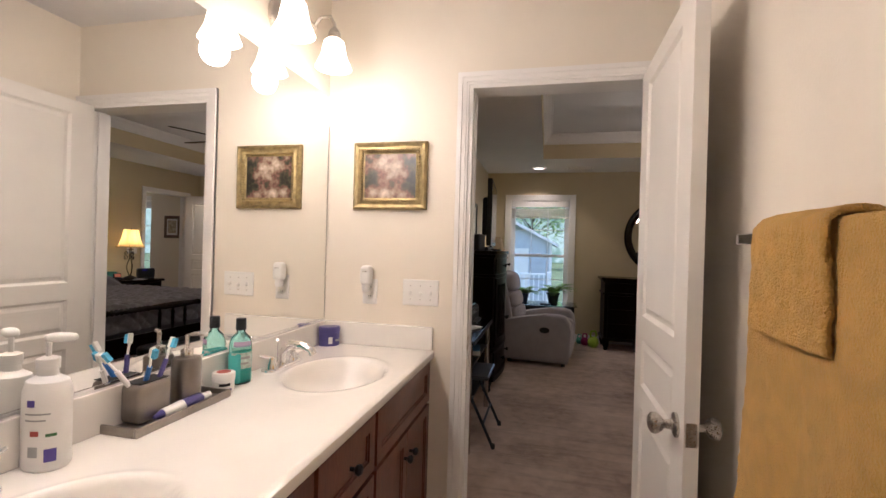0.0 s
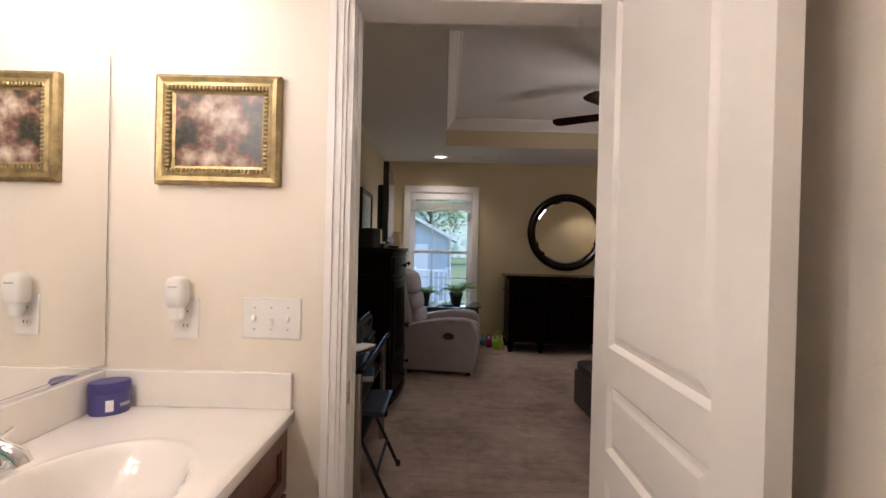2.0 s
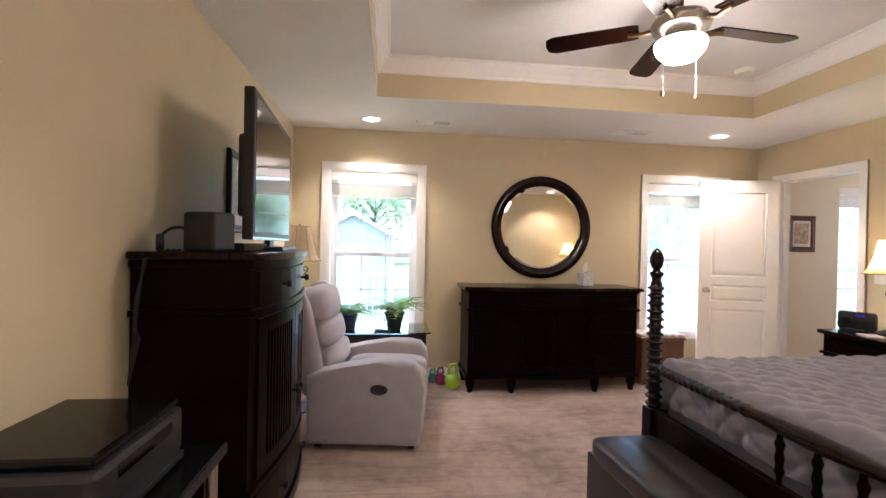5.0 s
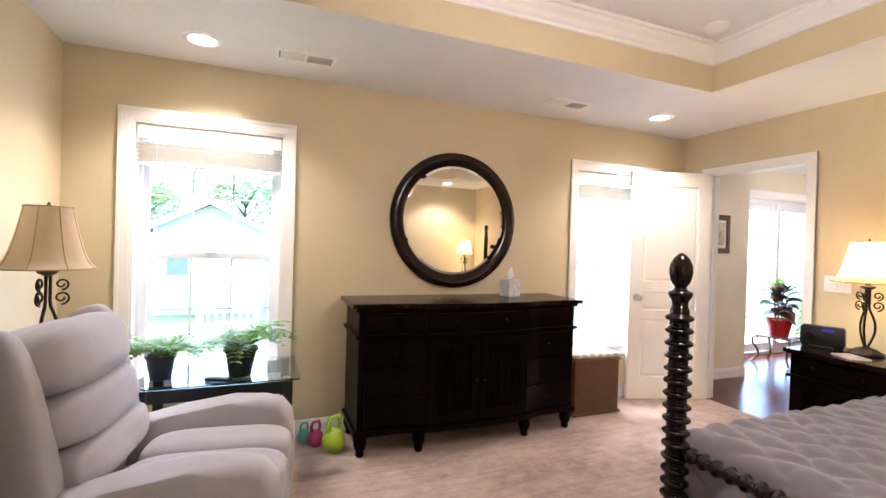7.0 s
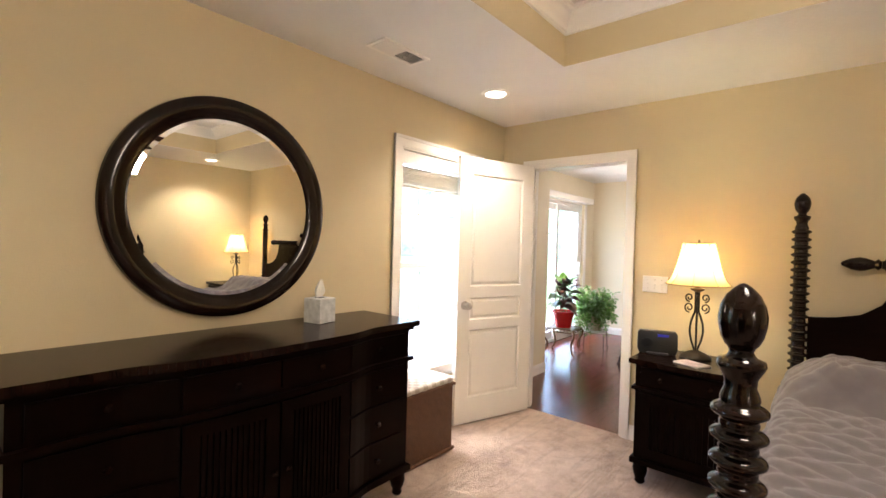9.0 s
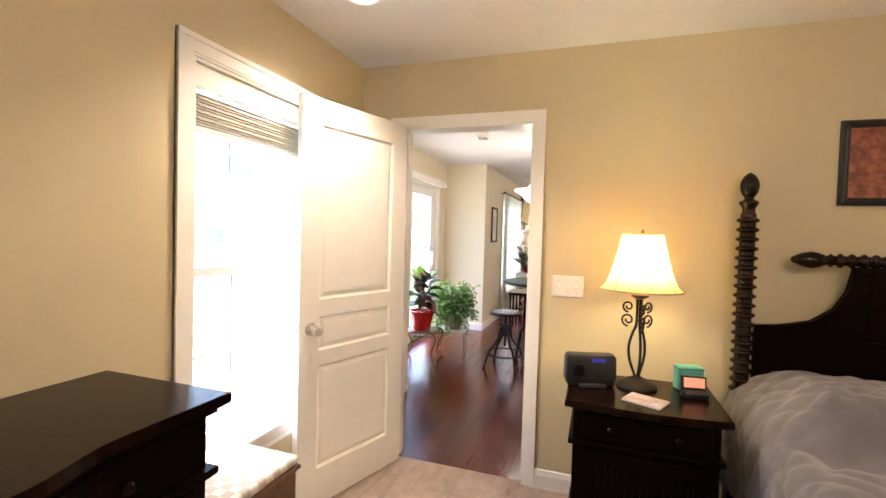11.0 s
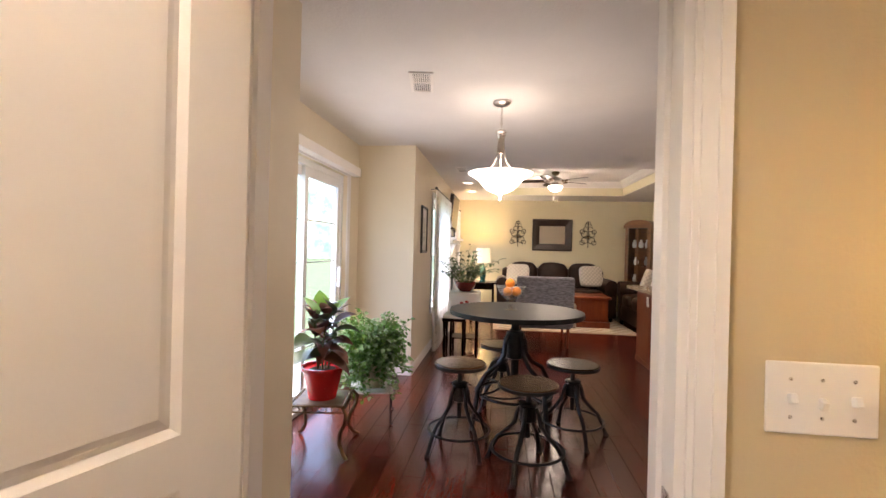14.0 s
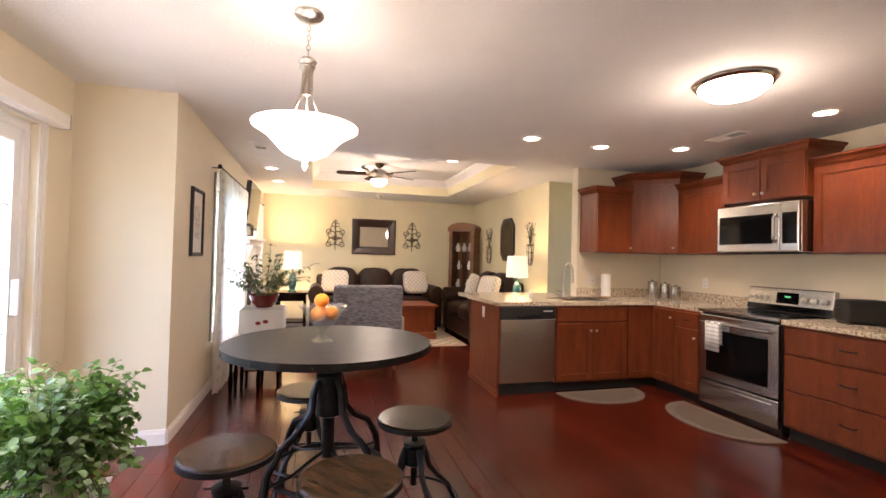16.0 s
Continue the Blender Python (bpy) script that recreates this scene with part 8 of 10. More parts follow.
def croton():
    rng = random.Random(11)
    e = thing("croton_plant", "broad-leaved green and red croton in a red pot", "plant", (6.09, 6.82, 0.334))
    e.scale = (1.08, 1.08, 1.06)
    pot(e, 0.085, 0.128, 0.20, RED_GLAZE, "glossy red pot")
    st = bmesh.new()
    stalks = []
    for k in range(4):
        a = k * 1.7
        pts = [(0.03 * math.cos(a), 0.03 * math.sin(a), 0.17), (0.05 * math.cos(a), 0.05 * math.sin(a), 0.32), (0.06 * math.cos(a + 0.3), 0.06 * math.sin(a + 0.3), 0.53 - 0.025 * k)]
        tube(pts, 0.006, 6, st, 0.004)
        stalks.append(pts)
    part("stalks", st, STEM, e)
    green, red = bmesh.new(), bmesh.new()
    for k in range(46):
        pts = stalks[k % 4]
        t = (k + 0.5) / 46
        base = Vector(pts[1]).lerp(Vector(pts[2]), t)
        base.z = 0.24 + 0.31 * t
        a = k * 2.4 + rng.uniform(-0.4, 0.4)
        lift = 1.0 * t + rng.uniform(-0.05, 0.45)
        L = rng.uniform(0.13, 0.20) * (1.15 - 0.35 * t)
        leaf(green if rng.random() < 0.6 else red, base, (math.cos(a), math.sin(a), lift), L, L * rng.uniform(0.50, 0.64), rng.uniform(1.1, 1.9) * (1.15 - 0.6 * t), 7, rng.uniform(-0.6, 0.6))
    part("green_leaves", green, LEAF_CROTON, e, "large glossy green leaves", "all")
    part("red_leaves", red, LEAF_RED, e, "dark red leaves", "all")
    top = bmesh.new()
    for a, up in ((2.7, 1.3), (5.6, 0.9), (0.6, 1.6)):
        leaf(top, (0.05 * math.cos(a), 0.05 * math.sin(a), 0.53), (math.cos(a), math.sin(a), up), 0.17, 0.10, 0.4, 7)
    part("young_leaves", top, LEAF_FERN, e, "bright green young leaves", "all")


croton()


def ivy():
    rng = random.Random(23)
    at = (6.66, 6.64, 0)
    s = thing("wire_plant_stand", "low wire plant stand with a pale tray", "plant stand", at, 12)
    part("tray", bx(-0.17, 0.17, -0.17, 0.17, 0.235, 0.25, 0.003), PAPER, s, "pale square tray")
    for x in (-1, 1):
        for y in (-1, 1):
            part("leg", tube([(x * 0.15, y * 0.15, 0.236), (x * 0.155, y * 0.155, 0.02), (x * 0.165, y * 0.165, 0.006), (x * 0.175, y * 0.175, 0.012)], 0.005, 6), DARK_STEEL, s, "", True)
    e = thing("trailing_plant", "bushy trailing ivy spilling from its pot", "plant", (at[0], at[1], 0.251))
    pot(e, 0.09, 0.13, 0.20, mat("cream_pot", (0.6, 0.52, 0.38), 0.5, vary=0.1))
    st, lv, pale = bmesh.new(), bmesh.new(), bmesh.new()
    for k in range(340):
        a = rng.uniform(0, 2 * math.pi)
        side = 0.5 + 0.5 * noise.noise(Vector((math.cos(a) * 1.6, math.sin(a) * 1.6, 0.7)))
        reach = rng.uniform(0.10, 0.30) * (0.75 + 0.5 * side)
        fall = rng.uniform(0.02, 0.40) * (0.35 + 0.95 * side) if rng.random() < 0.68 else -rng.uniform(0.0, 0.10)
        rise = rng.uniform(0.06, 0.30)
        p0 = Vector((0.07 * math.cos(a), 0.07 * math.sin(a), 0.18))
        top = Vector((reach * 0.6 * math.cos(a), reach * 0.6 * math.sin(a), 0.20 + rise))
        end = Vector((reach * math.cos(a + 0.3), reach * math.sin(a + 0.3), 0.22 + rise - fall))
        m = 11
        pts = [p0.lerp(top, i / m).lerp(top.lerp(end, i / m), i / m) for i in range(m + 1)]
        tube(pts, 0.0014, 3, st)
        # paler leaves on many vines of one half, around 2.6 radians
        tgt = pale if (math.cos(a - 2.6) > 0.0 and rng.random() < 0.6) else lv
        for i in range(3, m + 1):
            for r in range(2 if i < m else 3):
                b = rng.uniform(0, 2 * math.pi)
                off = Vector((math.cos(b), math.sin(b), rng.uniform(-0.5, 0.4))) * rng.uniform(0.004, 0.02)
                size = rng.uniform(0.024, 0.044)
                leaf(tgt, pts[i] + off, (math.cos(b), math.sin(b), rng.uniform(-0.9, 0.4)), size, size * rng.uniform(0.8, 1.0), 0.6, 3, rng.uniform(-0.5, 0.5))
    part("vines", st, STEM, e)
    tagged(part("leaves", lv, LEAF_IVY, e, "small green leaves", "all"), kind="stuff")
    tagged(part("one_side_pale_leaves", pale, LEAF_PALE, e, "small pale leaves on one side of the plant", "all"), kind="stuff")


ivy()

# ---- living room ----


def sofa(name, label, at, rz, length, seats, pillows=2):
    """Rolled-arm leather sofa; it faces -y before it is turned."""
    e = thing(name, label, "sofa", at, rz)
    e.scale = (1, 1, 1.2)
    h = length / 2
    part("base", bx(-h + 0.12, h - 0.12, -0.40, 0.42, 0.08, 0.32, 0.03), BROWN_LEATHER, e)
    w = (length - 0.44) / seats
    for k in range(seats):
        x = -h + 0.22 + w * (k + 0.5)
        part("seat_cushion", moved(pillow(w + 0.01, 0.66, 0.22, 12, 4.0), pose(x, -0.10, 0.40)), BROWN_LEATHER, e, "", "all")
        part("back_cushion", moved(pillow(w + 0.01, 0.26, 0.50, 12, 3.2, 0.04, k), pose(x, 0.24, 0.68, -10, 0, 0)), BROWN_LEATHER, e, "plump leather back cushion", "all")
    part("back_frame", bx(-h + 0.1, h - 0.1, 0.30, 0.46, 0.08, 0.82, 0.06, 3), BROWN_LEATHER, e, "", True)
    for s in (-1, 1):
        part("arm_panel", bx(*sorted((s * h, s * (h - 0.20))), -0.42, 0.42, 0.06, 0.52, 0.04, 3), BROWN_LEATHER, e, "", True)
        part("arm_roll", lathe([(0.06, -0.44), (0.125, -0.43), (0.13, -0.40), (0.13, 0.38), (0.08, 0.42)], 24, (s * (h - 0.10), 0, 0.55), axis="y"), BROWN_LEATHER, e, "rolled leather arm", True)
        for y in (-0.36, 0.36):
            part("foot", lathe([(0.025, 0), (0.035, 0.03), (0.03, 0.08)], 14, (s * (h - 0.1), y, 0)), ESPRESSO, e)
    for k in range(pillows):
        s = (-1, 1)[k % 2]
        p = thing("throw_pillow", "beige plaid throw pillow on the leather sofa", "pillow", group="throw pillows")
        p.matrix_world = pose(*at, 0, 0, rz) @ pose(s * (h - 0.42), -0.02, 0.86, -18, 0, s * 12)
        part("cover", pillow(0.46, 0.15, 0.42, 12, 5.0), PLAID, p, "", "all")
    return e


sofa("leather_sofa", "dark brown rolled-arm leather sofa against the end wall", (12.60, 4.55, 0), -90, 2.30, 3)
sofa("leather_loveseat", "dark brown leather loveseat by the side wall", (11.35, 2.98, 0), 180, 1.62, 2)


def coffee_table():
    e = thing("coffee_table", "cherry trunk coffee table on the rug", "coffee table", (11.80, 4.27, 0.011))
    e.scale = (1, 0.98, 1.15)
    part("chest", bx(-0.36, 0.36, -0.55, 0.55, 0.09, 0.44, 0.008), CHERRY, e)
    part("top", bx(-0.40, 0.40, -0.60, 0.60, 0.441, 0.475, 0.010), CHERRY, e, "polished top")
    part("plinth", bx(-0.39, 0.39, -0.58, 0.58, 0.0, 0.09, 0.010), CHERRY, e)
    for y in (-0.27, 0.27):
        part("panel", bx(-0.367, -0.3605, y - 0.22, y + 0.22, 0.13, 0.40), CHERRY, e)


coffee_table()
e = thing("area_rug", "cream and brown patterned area rug", "rug", (12.0, 4.55, 0.001))
part("field", bx(-1.05, 1.05, -1.13, 1.13, 0, 0.009), RUG, e)
part("border", bx(-1.12, 1.12, -1.20, 1.20, -0.0005, 0.005), mat("rug_border", (0.42, 0.32, 0.22), 1.0, vary=0.15, scale=20), e, "tan border")


def accent_chair():
    e = thing("accent_chair", "grey tweed slipper chair with its back to the nook", "chair", (9.90, 5.02, 0), 0)
    part("back", moved(bx(-0.06, 0.06, -0.39, 0.39, 0.30, 1.0, 0.035, 3), pose(-0.30, 0, 0, 0, -5, 0)), TWEED, e, "upright tweed back", True)
    part("seat", bx(-0.30, 0.36, -0.38, 0.38, 0.26, 0.46, 0.04, 3), TWEED, e, "", True)
    part("arm_trim", bx(-0.28, 0.30, -0.44, -0.38, 0.28, 0.62, 0.02), mat("cream_cloth", (0.6, 0.52, 0.4), 0.9), e, "cream padded side", True)
    for x in (-0.27, 0.31):
        for y in (-0.33, 0.33):
            part("leg", lathe([(0.015, 0), (0.022, 0.27)], 12, (x, y, 0)), CHERRY, e, "", True)


accent_chair()


def framed_mirror():
    e = thing("wall_mirror", "dark wide-framed rectangular mirror above the sofa", "mirror", (LX, 4.55, 1.70), -90)
    w, h, f = 0.84, 0.68, 0.15
    bm = bmesh.new()
    steps = [(0, 0.0), (0, -0.03), (0.02, -0.045), (0.06, -0.04), (0.12, -0.025), (f, -0.012)]
    rings = [[bm.verts.new(p) for p in ((-w / 2 + i, y, -h / 2 + i), (w / 2 - i, y, -h / 2 + i), (w / 2 - i, y, h / 2 - i), (-w / 2 + i, y, h / 2 - i))] for i, y in steps]
    for p, q in zip(rings, rings[1:]):
        for k in range(4):
            bm.faces.new((p[k], p[(k + 1) % 4], q[(k + 1) % 4], q[k]))
    part("frame", bm, DARK_FRAME, e, "wide dark leather-look frame")
    part("glass", bx(-w / 2 + f, w / 2 - f, -0.011, -0.009, -h / 2 + f, h / 2 - f), MIRROR, e, "mirror glass")


framed_mirror()


def medallion(at, rz):
    e = thing("iron_wall_medallion", "scrolled dark iron wall ornament", "wall ornament", at, rz, "iron wall ornaments")
    e.scale = (1.15, 1, 1.1)
    for k in range(4):
        a = radians(90 * k + 45)
        for r, d in ((0.06, 0.085), (0.04, 0.15)):
            c = (d * math.cos(a), d * math.sin(a) - 0.06)
            part("ring", tube([(c[0] + r * math.cos(q), -0.012, c[1] + r * math.sin(q)) for q in [2 * math.pi * i / 18 for i in range(19)]], 0.006, 6), IRON, e)
    for k in range(4):
        a = radians(90 * k)
        part("petal", tube([(0.0, -0.012, -0.06), (0.05 * math.cos(a + 0.5), -0.012, -0.06 + 0.05 * math.sin(a + 0.5)), (0.10 * math.cos(a), -0.012, -0.06 + 0.10 * math.sin(a)), (0.05 * math.cos(a - 0.5), -0.012, -0.06 + 0.05 * math.sin(a - 0.5)), (0, -0.012, -0.06)], 0.006, 6), IRON, e)
    for z, r in ((0.10, 0.045), (0.17, 0.032), (0.22, 0.02)):
        for s in (-1, 1):
            part("curl", tube([(s * r * 0.8 + r * math.cos(q), -0.012, z + r * math.sin(q)) for q in [2 * math.pi * i / 14 for i in range(12)]], 0.0055, 6), IRON, e)
    part("stem", tube([(0, -0.012, -0.26), (0, -0.012, 0.26)], 0.006, 6), IRON, e)
    part("boss", lathe([(0.02, 0.0), (0.02, -0.02), (0.0, -0.025)], 16, (0, 0, -0.06), axis="y"), BRONZE, e)


medallion((LX, 5.28, 1.72), -90)
medallion((LX, 3.80, 1.73), -90)


def curio():
    e = thing("curio_cabinet", "oak corner curio cabinet with an arched glass door", "curio cabinet", (12.80, 2.80, 0), -135)
    w = 0.27
    oak = wood("oak_wood", (0.12, 0.05, 0.018), (0.28, 0.13, 0.05), 0.35, (1, 1, 8), 2.5)
    part("base_cabinet", bx(-w, w, -0.14, 0.14, 0, 0.75, 0.006), oak, e)
    part("side", bx(-w, -w + 0.07, -0.14, 0.14, 0.75, 1.88), oak, e)
    part("side", bx(w - 0.07, w, -0.14, 0.14, 0.75, 1.88), oak, e)
    part("back", bx(-w + 0.07, w - 0.07, 0.12, 0.14, 0.75, 1.88), oak, e)
    pts = [(-w - 0.03, 1.86), (w + 0.03, 1.86), (w + 0.03, 1.90)] + [((w + 0.03) * math.cos(math.pi * k / 16), 1.90 + 0.13 * math.sin(math.pi * k / 16)) for k in range(1, 16)] + [(-w - 0.03, 1.90)]
    part("arched_top", prism(pts, -0.16, 0.15, axis="y"), oak, e, "arched moulded top")
    for z in (1.1, 1.45):
        part("shelf", bx(-w + 0.07, w - 0.07, -0.12, 0.12, z, z + 0.012), CLEAR, e, "glass shelf")
    part("glass_door", bx(-w + 0.07, w - 0.07, -0.138, -0.133, 0.76, 1.86), PANE, e, "glass door")
    part("door_mullion", bx(-0.012, 0.012, -0.15, -0.139, 0.76, 1.86), oak, e)
    for k, (x, z) in enumerate(((-0.12, 0.752), (0.1, 0.752), (-0.1, 1.113), (0.12, 1.113), (0.0, 1.463), (0.13, 1.463), (-0.14, 1.463))):
        f = thing("figurine", "small white china piece in the curio cabinet", "china", group="china in the cabinet")
        f.matrix_world = pose(12.80, 2.80, 0, 0, 0, -135) @ pose(x, 0.0, z)
        part("body", lathe([(0.03, 0), (0.045, 0.03), (0.05, 0.08), (0.025, 0.13), (0.03, 0.16), (0.0, 0.17)], 16), PLATE, f, "", True)


curio()


def octagon_mirror():
    e = thing("octagon_mirror", "tall octagonal dark wall mirror on the side wall", "mirror", (11.35, LY, 1.66), 180)
    w, h, c = 0.27, 0.36, 0.13
    outer = [(-w + c, -h), (w - c, -h), (w, -h + c), (w, h - c), (w - c, h), (-w + c, h), (-w, h - c), (-w, -h + c)]
    part("frame", prism(outer, -0.04, 0.0, axis="y", bevel=0.008), DARK_FRAME, e)
    part("glass", prism([(x * 0.78, z * 0.83) for x, z in outer], -0.0425, -0.0405, axis="y"), mat("antique_mirror", (0.12, 0.10, 0.08), 0.1, 1.0, vary=0.2), e, "smoky mirror glass")


octagon_mirror()


def twig_sconce(x):
    rng = random.Random(int(x * 10))
    e = thing("twig_sconce", "iron wall pocket with dried twigs", "wall ornament", (x, LY, 1.55), 180, "iron twig sconces")
    for k in range(3):
        z = -0.22 + 0.11 * k
        part("hoop", tube([(0.05 * math.cos(q), -0.05 + 0.045 * math.sin(q), z) for q in [2 * math.pi * i / 16 for i in range(17)]], 0.005, 6), IRON, e)
    for k in range(6):
        a = 2 * math.pi * k / 6
        part("bar", tube([(0.02 * math.cos(a), -0.05 + 0.02 * math.sin(a), -0.30), (0.05 * math.cos(a), -0.05 + 0.045 * math.sin(a), -0.22), (0.05 * math.cos(a), -0.05 + 0.045 * math.sin(a), 0.02)], 0.004, 6), IRON, e)
    for k in range(9):
        dx = rng.uniform(-0.16, 0.16)
        part("twig", tube([(0, -0.05, -0.05), (dx * 0.4, -0.05, 0.12), (dx, -0.05 + rng.uniform(-0.03, 0.02), 0.24 + rng.uniform(0, 0.12))], 0.003, 5), IRON, e)
    for k in range(16):
        p = (rng.uniform(-0.15, 0.15), -0.05, rng.uniform(0.10, 0.34))
        part("bud", lathe([(0.002, -0.01), (0.010, 0), (0.002, 0.012)], 8, p), IRON, e)


twig_sconce(12.1)
twig_sconce(10.45)


def drum_lamp(at, base_mat, label, r0=0.17, r1=0.15, power=2.0, stand=None):
    x, y, z = at
    e = thing("living_lamp", label, "lamp", at, 0, "living room lamps")
    e.scale = (0.92, 0.92, 1.15)
    part("base", lathe([(0.07, 0), (0.075, 0.012), (0.05, 0.03), (0.065, 0.08), (0.075, 0.15), (0.055, 0.24), (0.018, 0.27), (0.012, 0.36)], 28), base_mat, e, "ceramic base", True)
    n = 40
    bm = bmesh.new()
    lo = [bm.verts.new((r0 * math.cos(2 * math.pi * k / n), r0 * math.sin(2 * math.pi * k / n), 0.34)) for k in range(n)]
    hi = [bm.verts.new((r1 * math.cos(2 * math.pi * k / n), r1 * math.sin(2 * math.pi * k / n), 0.60)) for k in range(n)]
    for k in range(n):
        bm.faces.new((lo[k], lo[(k + 1) % n], hi[(k + 1) % n], hi[k]))
    part("shade", bm, shade_cloth("cream_lit_shade", (1.0, 0.86, 0.62), 0.08), e, "glowing cream drum shade", "all")
    lamp("living_lamp_light", "POINT", (x, y, z + 0.54), power, WARM, 0.05)


TEAL_CERAMIC = mat("teal_ceramic", (0.02, 0.10, 0.10), 0.2, vary=0.2, coat=0.4)


def end_table(at, label):
    e = thing("end_table", label, "end table", at, 0, "end tables")
    e.scale = (1, 1, 1.13)
    part("top", bx(-0.27, 0.27, -0.27, 0.27, 0.58, 0.61, 0.006), ESPRESSO_TOP, e)
    part("apron", bx(-0.24, 0.24, -0.24, 0.24, 0.48, 0.579), ESPRESSO, e)
    for x in (-1, 1):
        for y in (-1, 1):
            part("leg", bx(x * 0.22 - 0.022, x * 0.22 + 0.022, y * 0.22 - 0.022, y * 0.22 + 0.022, 0, 0.48), ESPRESSO, e)
    part("shelf", bx(-0.22, 0.22, -0.22, 0.22, 0.15, 0.17), ESPRESSO, e)


end_table((12.55, 6.0, 0), "dark end table in the living room corner")
drum_lamp((12.55, 6.0, 0.690), TEAL_CERAMIC, "lit table lamp with a cream drum shade", power=4.5)
end_table((10.22, 2.86, 0), "dark end table beside the loveseat")
drum_lamp((10.22, 2.86, 0.690), TEAL_CERAMIC, "lit table lamp with a teal base and cream shade", power=2.0)


def fireplace():
    e = thing("mantel_shelf", "white carved mantel shelf on the wall", "mantel", (11.0, HY, 0))
    part("shelf", bx(-0.65, 0.65, -0.22, 0, 1.50, 1.54, 0.006), TRIM, e)
    part("moulding", bx(-0.60, 0.60, -0.16, 0, 1.44, 1.499, 0.010), TRIM, e)
    part("frieze", bx(-0.58, 0.58, -0.10, 0, 1.05, 1.439), TRIM, e)
    for s in (-1, 1):
        part("pilaster", bx(*sorted((s * 0.58, s * 0.42)), -0.12, 0, 0, 1.05, 0.004), TRIM, e)
        part("corbel", prism([(-0.10, 1.16), (-0.19, 1.43), (-0.10, 1.43)], *sorted((s * 0.56, s * 0.44)), axis="x"), TRIM, e)
    part("firebox", bx(-0.41, 0.41, -0.06, -0.01, 0.05, 1.04), BLACK_MATT, e, "black firebox")
    t = thing("wall_television", "flat black television tilted above the mantel", "television", (11.0, HY - 0.02, 1.96), 0)
    part("bezel", moved(bx(-0.5, 0.5, -0.03, 0.03, -0.30, 0.30, 0.006), pose(0, -0.07, 0, 5, 0, 0)), BLACK_PLASTIC, t)
    part("screen", moved(bx(-0.47, 0.47, -0.032, -0.0305, -0.27, 0.27), pose(0, -0.07, 0, 5, 0, 0)), BLACK_GLASS, t)
    part("bracket", bx(-0.1, 0.1, -0.05, 0.02, -0.1, 0.1), BLACK_PLASTIC, t)
    for k, x in enumerate((-0.50, -0.38)):
        c = thing("lantern", "small dark lantern on the mantel", "lantern", (11.0 + x, HY - 0.12, 1.541), 0, "mantel lanterns")
        part("base", bx(-0.04, 0.04, -0.04, 0.04, 0, 0.015), IRON, c)
        for a in (-1, 1):
            for b in (-1, 1):
                part("post", bx(a * 0.035 - 0.004, a * 0.035 + 0.004, b * 0.035 - 0.004, b * 0.035 + 0.004, 0.015, 0.13), IRON, c)
        part("roof", lathe([(0.055, 0.13), (0.012, 0.165), (0.0, 0.17)], 4), IRON, c)


fireplace()


def curtain(x0, x1, rodname=True):
    """A sheer, dotted panel that hangs in soft pleats from a rod."""
    e = thing("sheer_curtain", "white sheer curtain with small woven motifs", "curtain", (0, 0, 0), 0, "sheer curtains")
    n, m = 150, 14
    bm = bmesh.new()
    rows = []
    for j in range(m + 1):
        z = 2.10 - (2.09) * j / m
        spread = 1.0 + 0.05 * math.sin(j * 0.5)
        rows.append([bm.verts.new((x0 + (x1 - x0) * i / n * spread, HY - 0.085 + 0.028 * math.sin(i * 0.72) * (0.7 + 0.3 * j / m) + 0.006 * math.sin(i * 1.9 + j), z)) for i in range(n + 1)])
    for a, b in zip(rows, rows[1:]):
        for i in range(n):
            bm.faces.new((a[i], a[i + 1], b[i + 1], b[i]))
    sh = Nodes("sheer_voile")
    v = sh.coords(1, 1, 1)
    vo = sh.add("ShaderNodeTexVoronoi", Vector=v, Scale=9.0)
    vo.inputs["Randomness"].default_value = 0.25
    sh.plug(sh.b, "Base Color", sh.ramp(vo.outputs["Distance"], [(0.16, (0.42, 0.38, 0.32)), (0.24, (0.80, 0.78, 0.75))]))
    sh.plug(sh.b, "Roughness", 0.9)
    tr = sh.add("ShaderNodeBsdfTranslucent", Color=(0.92, 0.91, 0.89, 1))
    mx = sh.add("ShaderNodeMixShader", Fac=0.68)
    sh.t.links.new(sh.b.outputs[0], mx.inputs[1])
    sh.t.links.new(tr.outputs[0], mx.inputs[2])
    sh.t.links.new(mx.outputs[0], sh.t.nodes["Material Output"].inputs[0])
    part("voile", bm, sh.m, e, "sheer pleated voile", "all")
    r = thing("curtain_rod", "dark iron curtain rod with finials", "curtain rod", group="curtain rods")
    part("rod", tube([(x0 - 0.08, HY - 0.085, 2.12), (x1 + 0.08, HY - 0.085, 2.12)], 0.009, 10), IRON, r, "", True)
    for x in (x0 - 0.08, x1 + 0.08):
        part("finial", lathe([(0.009, -0.02), (0.02, 0), (0.009, 0.02)], 14, (x, HY - 0.085, 2.12), axis="x"), IRON, r, "", True)
    for x in (x0 + 0.02, x1 - 0.02):
        part("bracket", tube([(x, HY, 2.12), (x, HY - 0.085, 2.12)], 0.006, 8), IRON, r)


curtain(8.95, 10.60)
curtain(11.75, 12.2)


